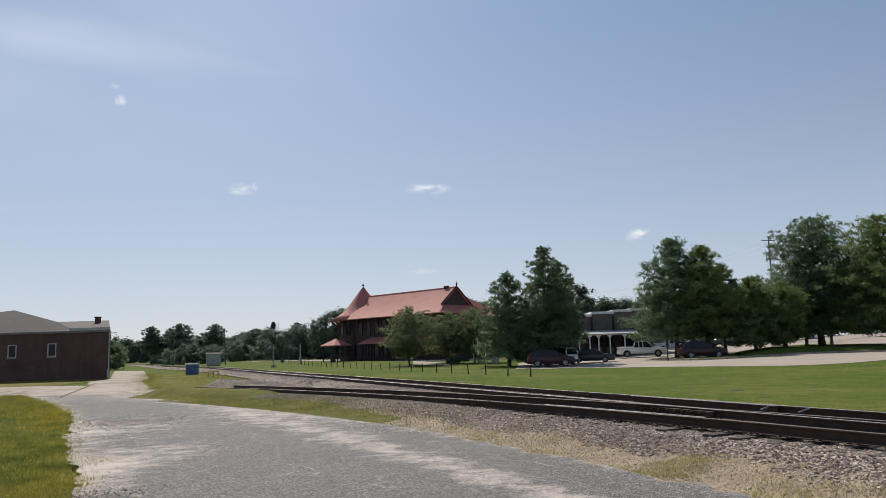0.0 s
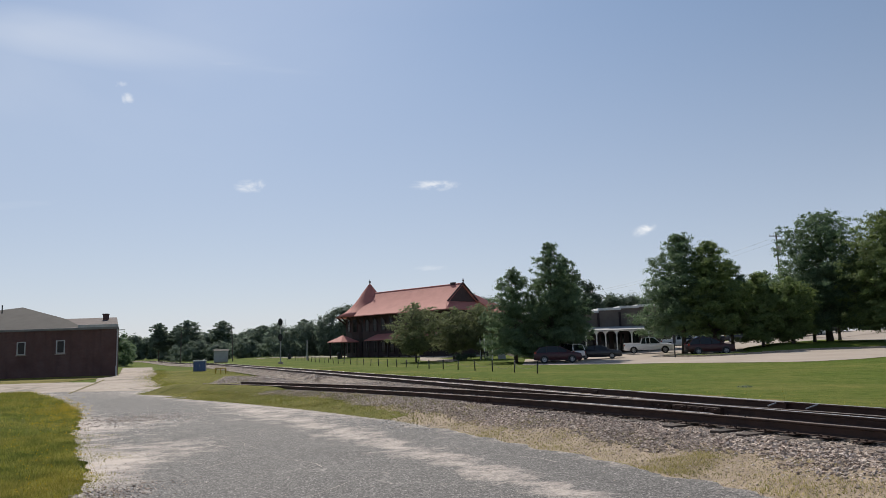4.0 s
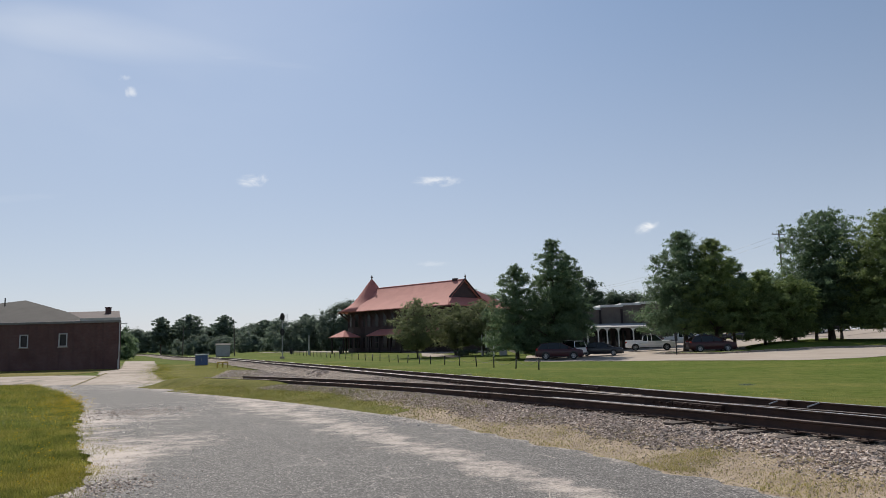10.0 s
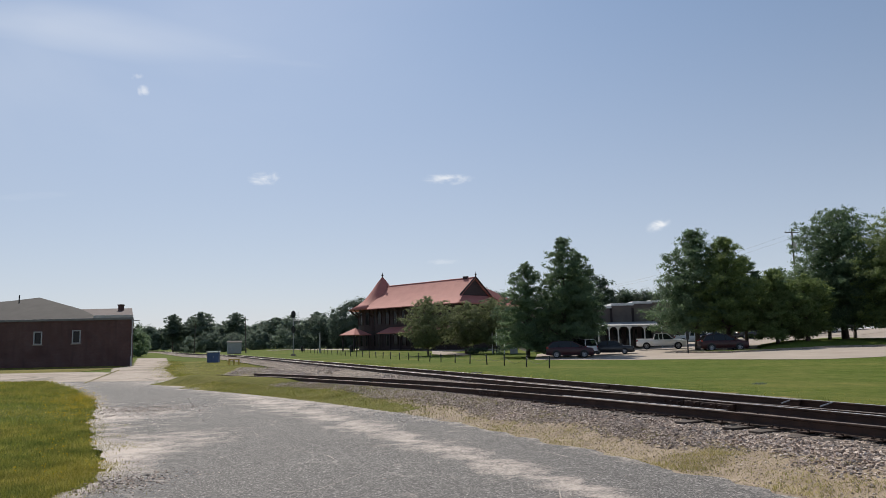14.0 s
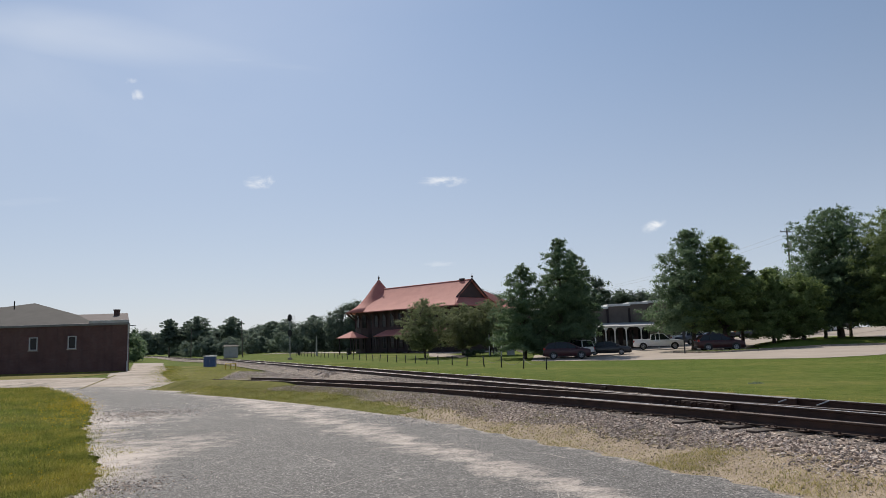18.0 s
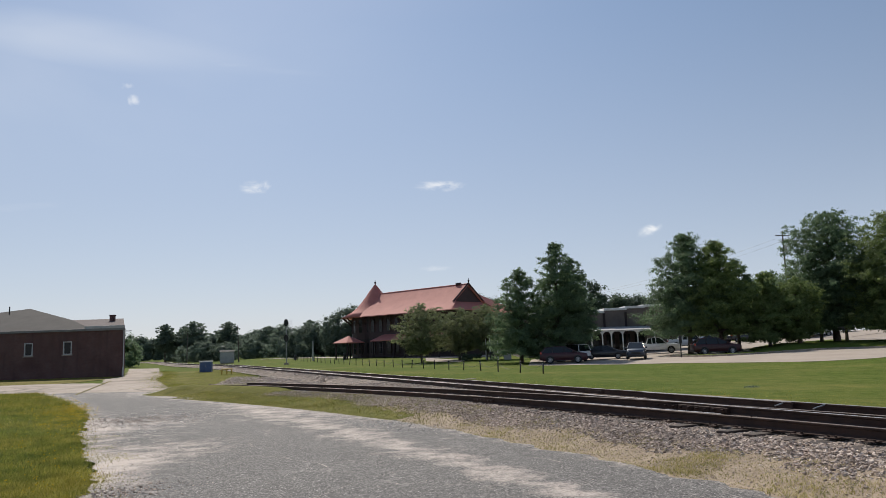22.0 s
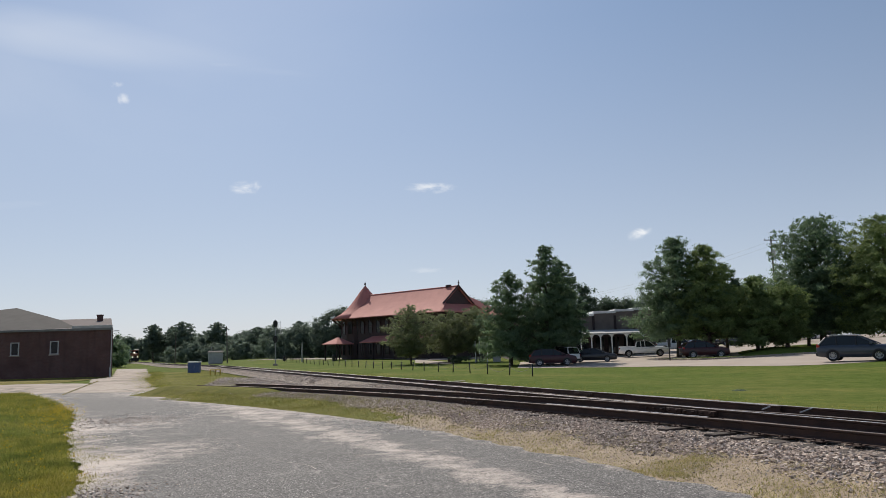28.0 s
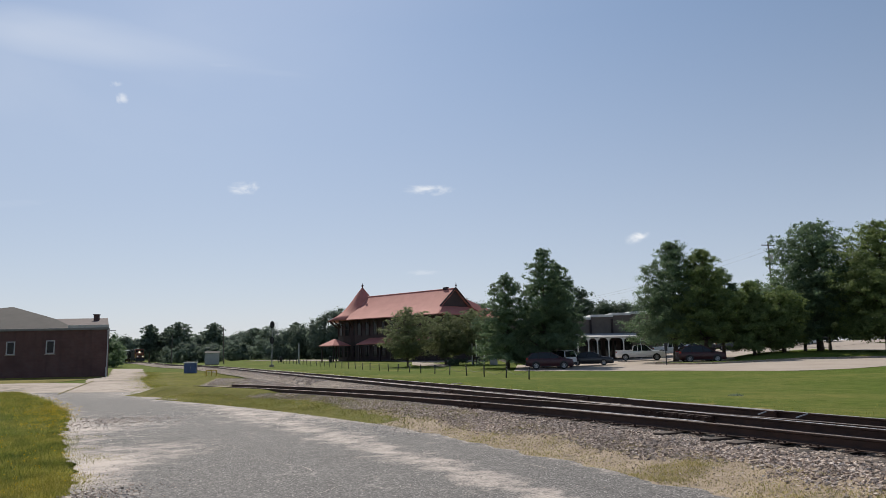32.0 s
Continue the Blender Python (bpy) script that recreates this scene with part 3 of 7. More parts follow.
def streak_x(y):
    pts = [(6.5, 2.2), (8.9, 1.2), (10.0, 0.6), (11.8, -0.2), (13.5, -1.2), (16.5, -2.6), (20.5, -4.9), (27.0, -8.2), (36, -14.0)]
    for (y0, x0), (y1, x1) in zip(pts, pts[1:]):
        if y <= y1:
            return x0 + (x1 - x0) * (y - y0) / (y1 - y0)
    return pts[-1][1]


make_ground()
ribbon("asphalt_lot", LOT_LEFT, LOT_RIGHT, M["asphalt"], 0.012, 260, 60, 0.3, "cracked grey asphalt with pale sandy streaks", dust=lot_dust)
ribbon("concrete_apron", [(-14.8, 37.0), (-22.0, 39.4), (-30, 43.0), (-48, 48), (-80, 50)], [(-16.5, 43.0), (-22.5, 50.0), (-29.5, 56.0), (-40, 56.4), (-80, 60)],
       M["concrete"], 0.004, 80, 14, 0.3, "worn pale concrete apron before the brick building")
ribbon("concrete_lane", [(-23.0, 48.0), (-30.6, 64.0), (-33.0, 73.0), (-43, 96), (-57, 128)], [(-16.8, 43.0), (-24.0, 59.0), (-29.0, 72.5), (-37.5, 93), (-49.5, 122)],
       M["concrete"], 0.006, 160, 16, 0.5, "sandy concrete lane along the brick building")

ribbon("lane_verge", [(-15.4, 40.5), (-20.0, 49), (-24.5, 59), (-29.5, 72.5), (-37.0, 92)], [(-8.0, 38), (-11.5, 45), (-14.5, 55), (-18.0, 64), (-29.0, 90)],
       M["verge"], -0.03, 100, 30, 0.6, "patchy yellowing grass between the lane and the tracks")

ribbon("front_strip", [(-32.9, 71.0), (-31.6, 65.0), (-31.6, 58.5), (-37.0, 56.8), (-80, 60.2)], [(-33.3, 72.9), (-34.5, 72.9), (-37.0, 72.9), (-45.0, 72.9), (-80, 72.9)],
       M["dryturf"], -0.052, 60, 20, 0.3, "strip of yellowing grass before the brick building")

# tracks: the straight main line with a far bend, and a siding that curves away from it
HEAD = radians(23.16)
MAIN_OFF, GAUGE = 11.08, 1.505


def heading_at(s):
    """The main track runs straight, swings to the left far out, straightens and swings left again."""
    if s < 95:
        return HEAD
    if s < 135:
        return HEAD + radians(6.6) * (s - 95) / 40
    h = HEAD + radians(6.6) - radians(5.1) * min(1.0, (s - 135) / 22)
    return h + radians(4.6) * min(1.0, max(0.0, (s - 269) / 18))


def trace_main():
    x, y = MAIN_OFF * math.cos(HEAD), MAIN_OFF * math.sin(HEAD)
    pts = {}
    for i in range(0, 1800):
        pts[i] = (x, y)
        h = heading_at(i * 0.5 + 0.25)
        x, y = x - math.sin(h) * 0.5, y + math.cos(h) * 0.5
    return pts


MAIN_PTS = trace_main()


def main_line(s, side=0.0):
    """A point of the main track, s metres on, side metres to its far side, and its heading."""
    h = heading_at(s)
    if s <= 0:
        x, y = MAIN_PTS[0][0] - math.sin(h) * s, MAIN_PTS[0][1] + math.cos(h) * s
    else:
        i = min(int(s * 2), 1798)
        u = s * 2 - i
        (x0, y0), (x1, y1) = MAIN_PTS[i], MAIN_PTS[i + 1]
        x, y = x0 + (x1 - x0) * u, y0 + (y1 - y0) * u
    return x + math.cos(h) * side, y + math.sin(h) * side, h


SIDE_START, SIDE_HEAD, SIDE_CURVE = (5.97, 11.24), radians(26.36), radians(0.703)


def siding(s, side=0.0):
    x, y = SIDE_START
    h = SIDE_HEAD
    n = max(1, int(abs(s) / 0.5))
    for _ in range(n):
        x, y = x - math.sin(h) * s / n, y + math.cos(h) * s / n
        h += (SIDE_CURVE if s > 0 else SIDE_CURVE * 0.2) * s / n
    return x + math.cos(h) * side, y + math.sin(h) * side, h


RAIL_TOP, RAIL_H = 0.45, 0.172
BED = RAIL_TOP - RAIL_H - 0.034


def rail_section():
    h = RAIL_H
    half = [(0.070, 0.0), (0.070, 0.012), (0.024, 0.030), (0.009, 0.045), (0.009, h - 0.045), (0.030, h - 0.036), (0.036, h - 0.030), (0.036, h - 0.006), (0.028, h)]
    return [(-a, b) for a, b in reversed(half)] + half


def rail_mesh(line, s0, s1, side, step):
    bm = bm_new()
    sec = rail_section()
    rings, n = [], max(2, int((s1 - s0) / step))
    for i in range(n + 1):
        s = s0 + (s1 - s0) * i / n
        x, y, h = line(s, side)
        z = RAIL_TOP - RAIL_H + 0.006 * noise.noise((s * 0.4, side, 0))
        rings.append([(x + math.cos(h) * a, y + math.sin(h) * a, z + b) for a, b in sec])
    loft(bm, rings)
    bmesh.ops.recalc_face_normals(bm, faces=bm.faces)
    top = RAIL_TOP - 0.007
    for f in bm.faces:
        if f.normal.z > 0.9 and all(v.co.z > top - 0.02 for v in f.verts):
            f.material_index = 1
    return bm


def tie_shape():
    bm = bm_new()
    box(bm, -1.3, 1.3, -0.115, 0.115, -0.16, 0.0, 0.012)
    return mesh_of("tie", bm, M["tie"])


def plate_shape():
    bm = bm_new()
    box(bm, -0.18, 0.18, -0.095, 0.095, 0.0, 0.016, 0.004)
    for a in (-0.125, 0.125):
        for b in (-0.06, 0.06):
            box(bm, a - 0.014, a + 0.014, b - 0.014, b + 0.014, 0.016, 0.045)
    return mesh_of("tie_plate", bm, M["rail"])


def joint_shape():
    bm = bm_new()
    for a in (-0.03, 0.03):
        box(bm, a - 0.016, a + 0.016, -0.45, 0.45, 0.035, 0.125, 0.006)
    for k in range(6):
        b = -0.375 + 0.15 * k
        rod(bm, (-0.075, b, 0.08), (0.075, b, 0.08), 0.02, seg=6)
    return mesh_of("joint_bar", bm, M["rail"])


def make_track(name, label, line, s0, s1, tie_end, joints):
    t = thing(name, label, "railway track", (0, 0, 0), kind="structure")
    for side in (-GAUGE / 2, GAUGE / 2):
        part("rail", rail_mesh(line, s0, s1 - ((2.3 if side < 0 else 3.0) if s1 < 60 else 0.0), side, 0.8), [M["rail"], M["rusthead"] if s1 < 60 else M["railhead"]], t, "rusty steel rail with a shiny worn head")
    tie, plate, joint = tie_shape(), plate_shape(), joint_shape()
    s = s0
    rng = random.Random(5)
    while s < tie_end:
        x, y, h = line(s)
        h += rng.uniform(-0.03, 0.03)
        ob = new("tie", tie)
        ob.parent = t
        ob.matrix_basis = pose(x, y, RAIL_TOP - RAIL_H - 0.012 + rng.uniform(-0.045, 0.002), rng.uniform(-1.0, 1.0), rng.uniform(-0.6, 0.6), math.degrees(h))
        if s < 26:
            for side in (-GAUGE / 2, GAUGE / 2):
                x, y, h = line(s, side)
                ob = new("tie_plate", plate)
                ob.parent = t
                ob.matrix_basis = pose(x, y, RAIL_TOP - RAIL_H - 0.012, 0, 0, math.degrees(h))
        s += rng.uniform(0.5, 0.58)
    for s, side in joints:
        x, y, h = line(s, side * GAUGE / 2)
        ob = new("joint_bar", joint)
        ob.parent = t
        ob.matrix_basis = pose(x, y, RAIL_TOP - RAIL_H, 0, 0, math.degrees(h))
    return t


def side_line(line, s0, s1, side, n=9):
    return [line(s0 + (s1 - s0) * i / (n - 1), side)[:2] for i in range(n)]


def bed_main(s):
    return BED * smooth(0, 0.2, s) * smooth(1, 0.78, s)


SIDING_PTS = np.array([siding(s) + (s,) for s in np.arange(-22, 33, 0.6)])


def siding_place(x, y):
    """Signed distance from the siding's middle line, positive towards the main track, and the way along it."""
    x, y = np.atleast_1d(np.asarray(x, float)), np.atleast_1d(np.asarray(y, float))
    dx, dy = x[:, None] - SIDING_PTS[None, :, 0], y[:, None] - SIDING_PTS[None, :, 1]
    k = np.argmin(dx * dx + dy * dy, axis=1)
    row = np.arange(len(x))
    h = SIDING_PTS[k, 2]
    return dx[row, k] * np.cos(h) + dy[row, k] * np.sin(h), SIDING_PTS[k, 3]


def siding_side(x, y):
    return siding_place(x, y)[0]


def berm(x, y):
    """The gentle rise from the asphalt's edge to the ties of the siding."""
    d, way = siding_place(x, y)
    u = np.clip((way - 5.0) / 8.0, 0.0, 1.0)
    return (BED + 0.07 * u * u * (3 - 2 * u)) * np.clip((d + 3.3) / 2.0, 0.0, 1.0)


def stone_edge(x, y, s=0.0):
    return -2.2 + 0.55 * smooth(11, 20, s) + 0.55 * noise.noise((x * 0.55, y * 0.55, 1.5)) + 0.2 * noise.noise((x * 2.1, y * 2.1, 2.5))


def bed_height(x, y, s):
    d, way = (float(v[0]) for v in siding_place(x, y))
    return float(berm(x, y)[0]) * smooth(1.0, 0.8, s) - (0.05 if d < stone_edge(x, y, way) else 0.0)


def dirt_height(x, y, s):
    d = float(siding_side(x, y)[0])
    return float(berm(x, y)[0]) - 0.012 - 0.05 * smooth(-1.9, -1.4, d)


ribbon("main_ballast", side_line(main_line, -30, 112, -2.1, 12) + side_line(main_line, 122, 320, -2.0, 12),
       side_line(main_line, -30, 112, 2.3, 12) + side_line(main_line, 122, 320, 2.2, 12), M["gravel"], -0.004, 260, 16, 0.25, "crushed stone ballast under the main track", profile=bed_main, fade=lambda t: 1.0 + 0.27 * smooth(0.105, 0.17, t))
BED_S = (-16, -10, -5, 0, 4, 8, 12, 16, 20, 24)
BED_NEAR = [siding(s, -3.1)[:2] for s in BED_S]
BED_FAR = [main_line(s + 8, 1.6)[:2] for s in BED_S]
ribbon("siding_ballast", BED_NEAR, BED_FAR,
       M["gravel"], -0.016, 220, 44, 0.1, "crushed stone ballast round the siding", height=bed_height)
ribbon("dirt_verge", [siding(s, -4.2)[:2] for s in BED_S], [siding(s, -1.2)[:2] for s in BED_S], M["dirt"], 0.0, 200, 30, 0.1, "dry sandy verge with sparse weeds", height=dirt_height)
GRASS_S = (10.0, 13.0, 16.0, 19.0, 22.0, 25.5)
ribbon("grass_verge", [siding(s, -4.2 + 1.3 * smooth(15, 9, s))[:2] for s in GRASS_S], [siding(s, -1.75 - 0.9 * smooth(17, 9, s) + 0.8 * smooth(19, 24, s))[:2] for s in GRASS_S], M["verge"], 0.006, 120, 24, 0.35, "grassy verge beside the siding", height=dirt_height)
make_track("main_track", "straight main railway track with rusty rails", main_line, -14, 360, 80, [(24.0, -1), (30.5, 1), (18.0, 1)])
make_track("siding_track", "curving railway siding with dark rusty rails", siding, -12, 30.8, 22, [(9.6, -1), (22.0, 1)])



# gravel spreads between the siding and the main track
def yard_top(way):
    return 0.0 + 0.17 * smooth(32.0, 20.0, way)


def yard_height(x, y, s):
    return yard_top(float(siding_place(x, y)[1][0]))


ribbon("yard_gravel", [siding(s, 0.0)[:2] for s in (13, 16, 19, 22, 25, 28, 31)],
       [main_line(24, -1.6)[:2], main_line(30, -1.6)[:2], main_line(36, -1.6)[:2], main_line(43, -1.7)[:2], main_line(50, -1.8)[:2], main_line(57, -2.2)[:2], (-18.5, 60.5)],
       M["gravel"], 0.0, 120, 24, 0.3, "grey gravel spread between the siding and the main track", height=yard_height)


# the siding's near side is grown over towards its end
def turf(s):
    return 0.42 * smooth(0, 0.75, s)


ribbon("overgrown_bank", side_line(siding, 17.5, 32.5, -2.6, 8), side_line(siding, 17.5, 32.5, -0.62, 8), M["verge"], 0.0, 60, 24, 0.12, "bank of grass grown over the siding's end",
       profile=turf, fade=lambda t: smooth(0.0, 0.35, t) * smooth(1.0, 0.86, t))


def make_frog():
    """The crossing of the two inner rails, with its bolted blocks, guard rails and gauge rods."""
    f = thing("track_frog", "bolted steel rail crossing with guard rails", "rail crossing", kind="structure")
    z = RAIL_TOP - RAIL_H
    bm = bm_new()
    for k in range(9):
        x, y, h = main_line(11.4 + 0.47 * k, -GAUGE / 2)
        m = pose(x, y, 0, 0, 0, math.degrees(h))
        box(bm, -0.09, 0.09, -0.22, 0.22, z + 0.03, z + 0.13, 0.01, m)
        for b in (-0.12, 0.12):
            rod(bm, m @ Vector((-0.15, b, z + 0.085)), m @ Vector((0.15, b, z + 0.085)), 0.024, seg=6)
    part("filler_block", bm, M["rail"], f, "rusty bolted filler blocks")
    for line, side, s0, s1 in ((main_line, GAUGE / 2 - 0.12, 11.0, 15.6), (siding, -GAUGE / 2 + 0.12, 2.2, 6.8)):
        part("guard_rail", rail_mesh(line, s0, s1, side, 0.5), [M["rail"], M["railhead"]], f, "short rusty guard rail")
    for s in (11.2, 10.3):
        x, y, h = main_line(s, 0.68)
        x2, y2, h = main_line(s + 0.02, 0.4)
        bm = bm_new()
        rod(bm, (x, y, z + 0.16), (x2, y2, z + 0.10), 0.014, seg=6)
        part("gauge_rod", bm, M["galv"], f, "pale steel gauge rod")


make_frog()
ribbon("track_edge", side_line(main_line, -14, 80, 2.1, 9), side_line(main_line, -14, 80, 4.9, 9), M["dryturf"], -0.014, 200, 16, 1.1, "strip of dry yellowing grass along the main track")
# lot and drive beyond the lawn
ribbon("parking_drive", [(6.5, 70.5), (8.6, 67.6), (12.1, 65.6), (16.3, 60.4), (20.0, 52.4), (22.1, 48.3), (24.1, 47.2), (28.2, 48.0), (44, 57), (70, 70)],
       [(8.5, 88), (12.0, 93), (17, 96.5), (24, 104), (34, 122), (44, 124), (52, 112), (60, 104), (70, 106), (90, 112)],
       M["lot"], -0.006, 120, 40, 0.12, "pale tan paved parking lot and drive")
ribbon("depot_pavement", [(-52, 192), (-40, 174), (-25, 143), (-16, 128), (-9.0, 117.5), (-2, 105)], [(-46, 198), (-34, 182), (-20, 152), (-9, 137), (0, 120), (8, 108)],
       M["concrete"], 0.02, 60, 8, 0.1, "pale concrete platform round the depot")
ribbon("garden_path", [(-4.2, 95.0), (-3.0, 92.0), (-1.6, 89.5), (-0.2, 87.0)], [(-5.0, 112), (-3.0, 105), (-0.8, 98), (1.6, 93)], M["concrete"], 0.018, 30, 6, 0.1, "pale concrete path to the depot")
ribbon("hill_road", [(52, 101), (64, 106), (84, 112), (120, 122)], [(50, 112), (66, 118), (88, 124), (124, 134)], M["lot"], 0.03, 60, 10, 0.1, "pale road up to the parking lot behind the trees")


def make_island():
    """The raised planted island with its kerb of separate stones."""
    near = [(21.6, 76.6), (22.2, 73.4), (23.7, 69.2), (26.4, 68.4), (29, 68.4), (32, 69), (35, 70), (40.5, 69.6), (46, 71.5), (52, 75)]
    far = [(22.0, 76.9), (22.9, 74.2), (24.5, 72.4), (28.6, 72.8), (31, 80), (36, 89), (42, 98), (49.5, 99), (50, 91), (54, 86)]
    ribbon("planted_island", near, far, M["lawn"], 0.11, 60, 16, 0.05, "raised island of shaded dark grass", profile=lambda s: 0.5 * math.sin(math.pi * s ** 0.6), fade=lambda t: 0.15 + 0.85 * smooth(0.36, 0.6, t))
    k = thing("kerb", "pale concrete kerb round the tree island", "kerb", kind="structure")
    bm = bm_new()
    box(bm, -0.6, 0.6, -0.09, 0.09, -0.12, 0.15, 0.02)
    me = mesh_of("kerb_stone", bm, M["concrete"])
    p = Vector(near[0])
    t = 0.0
    while t < 1.0:
        q = along(near, t)
        if (q - p).length >= 1.23:
            d = q - p
            ob = new("kerb_stone", me)
            ob.parent = k
            c = (p + q) / 2
            ob.matrix_basis = pose(c.x, c.y, gz(c.x, c.y), 0, 0, math.degrees(math.atan2(d.y, d.x)))
            p = q
        t += 0.0008


make_island()


# ---- buildings ----
def make_brick_building():
    b = thing("brick_building", "low dark red brick building with a grey metal roof", "building", (-33.15, 73.0, 0.0))
    # outline in its own space: front wall along x, the side wall runs back along the lane
    bm = bm_new()
    wins = ((-9.95, -9.07, 2.28, 3.58), (-6.04, -5.16, 2.32, 3.62))
    xs = sorted({-34.0, 0.0, *[w for q in wins for w in q[:2]]})
    for x0, x1 in zip(xs, xs[1:]):
        hole = next((w for w in wins if abs(w[0] - x0) < 1e-6), None)
        for z0, z1 in ([(-0.1, hole[2]), (hole[3], 4.72)] if hole else [(-0.1, 4.72)]):
            box(bm, x0, x1, 0.0, 0.35, z0, z1)
    part("front_wall", bm, M["brick"], b, "dark red brick front wall")
    bm = bm_new()
    loft(bm, [[(0, 0.352, -0.1), (-0.35, 0.352, -0.1), (-10.1, 20, -0.1), (-9.75, 20, -0.1)], [(0, 0.352, 4.72), (-0.35, 0.352, 4.72), (-10.1, 20, 4.72), (-9.75, 20, 4.72)]])
    bmesh.ops.recalc_face_normals(bm, faces=bm.faces)
    part("side_wall", bm, M["brick"], b)
    bm = bm_new()
    loft(bm, [[(-34, 20, -0.1), (-34, 20.3, -0.1), (-9.9, 20.3, -0.1), (-9.8, 20, -0.1)], [(-34, 20, 4.72), (-34, 20.3, 4.72), (-9.9, 20.3, 4.72), (-9.8, 20, 4.72)]])
    bmesh.ops.recalc_face_normals(bm, faces=bm.faces)
    part("back_wall", bm, M["brick"], b)
    bm = bm_new()
    box(bm, -34.3, -34, 0.0, 20.3, -0.1, 4.72)
    part("end_wall", bm, M["brick"], b)
    for x0, x1, z0, z1 in wins:
        bm = bm_new()
        for a in ((x0, x0 + 0.11, z0, z1), (x1 - 0.11, x1, z0, z1), (x0 + 0.11, x1 - 0.11, z1 - 0.09, z1), (x0 + 0.11, x1 - 0.11, z0, z0 + 0.09)):
            box(bm, a[0], a[1], -0.03, 0.14, a[2], a[3], 0.01)
        w = part("window", bm, M["grey"], b, "pale framed window with dark panes")
        bm = bm_new()
        zc = (z0 + z1) / 2
        box(bm, x0 + 0.11, x1 - 0.11, 0.05, 0.07, zc, z1 - 0.12)
        box(bm, x0 + 0.11, x1 - 0.11, 0.08, 0.10, z0 + 0.13, zc)
        part("pane", bm, M["glass"], w)
        bm = bm_new()
        box(bm, x0 - 0.08, x1 + 0.08, -0.09, 0.0, z0 - 0.1, z0, 0.012)
        part("sill", bm, M["concrete"], w)
    # the hipped metal roof, its end falling to the low wing
    bm = bm_new()
    e0, e1, k, p, q, r, b0, b1 = [bm.verts.new(c) for c in ((-34, -0.06, 4.726), (-3.2, -0.06, 4.726), (-6.6, 2.81, 5.854), (-13.6, 7, 7.501), (-14.8, 6.38, 7.257), (-34, 2.3, 5.653), (-34, 18, 4.726), (-12, 18, 4.726))]
    for f in ((e0, e1, k), (e0, k, p), (e0, p, q), (e0, q, r), (k, e1, b1), (p, k, b1), (q, p, b1), (q, b1, b0), (r, q, b0), (e0, r, b0), (e1, e0, b0, b1)):
        bm.faces.new(f)
    bmesh.ops.recalc_face_normals(bm, faces=bm.faces)
    part("main_roof", bm, M["greyroof"], b, "grey metal hipped roof")
    bm = bm_new()
    box(bm, -34.1, 0.15, -0.16, -0.062, 4.58, 4.8, 0.02)
    part("eave_trim", bm, M["trim"], b, "dull grey metal eave trim")
    bm = bm_new()
    loft(bm, [[(-5.5, -0.05, 4.724), (0.12, -0.05, 4.724), (0.12, -0.05, 4.8), (-5.5, -0.05, 4.8)], [(-11.0, 7.0, 4.724), (-3.2, 7.0, 4.724), (-3.25, 7.0, 6.1), (-11.0, 7.0, 6.1)]])
    bmesh.ops.recalc_face_normals(bm, faces=bm.faces)
    part("wing_roof", bm, M["brownroof"], b, "weathered brown low roof of the wing")
    bm = bm_new()
    box(bm, -3.85, -3.4, 5.0, 5.45, 5.4, 6.3, 0.02)
    box(bm, -3.9, -3.35, 4.95, 5.5, 6.3, 6.42, 0.015)
    part("chimney", bm, M["brick"], b, "short dark brick chimney")
    bm = bm_new()
    rod(bm, (0.07, -0.105, 0.0), (0.07, -0.105, 4.6), 0.05)
    box(bm, 0.0, 0.8, -0.14, -0.06, 4.42, 4.5, 0.01)
    part("downpipe", bm, M["grey"], b, "grey metal downpipe")
    bm = bm_new()
    box(bm, 0.0, 0.14, -0.24, -0.165, 0.0, 0.95, 0.015)
    part("pipe_guard", bm, M["grey"], b, "pale guard on the downpipe's foot")
    bm = bm_new()
    box(bm, -3.9, 0.12, -0.14, -0.062, 4.806, 5.06, 0.01)
    part("fascia", bm, M["grey"], b, "pale fascia board along the wing's eave")
    bm = bm_new()
    rod(bm, (-12.2, 1, 6.5), (-12.2, 1, 7.35), 0.06)
    part("vent_pipe", bm, M["black"], b)


make_brick_building()


def roof_profile(half, rise, n=8):
    """A slope that flares towards the eave, from the eave up to the ridge."""
    return [(half * (1 - k / n), rise * (0.78 * (k / n) + 0.22 * (k / n) ** 2.2)) for k in range(n + 1)]


def seams(bm, p, q, count, lift=0.05, w=0.04):
    """Standing seams as thin upright strips between two rails of points."""
    for i in range(count):
        s = (i + 0.5) / count
        for k in range(len(p) - 1):
            a, b = p[k].lerp(q[k], s), p[k + 1].lerp(q[k + 1], s)
            rod(bm, a + Vector((0, 0, lift * 0.3)), b + Vector((0, 0, lift * 0.3)), w * 0.5, seg=4)


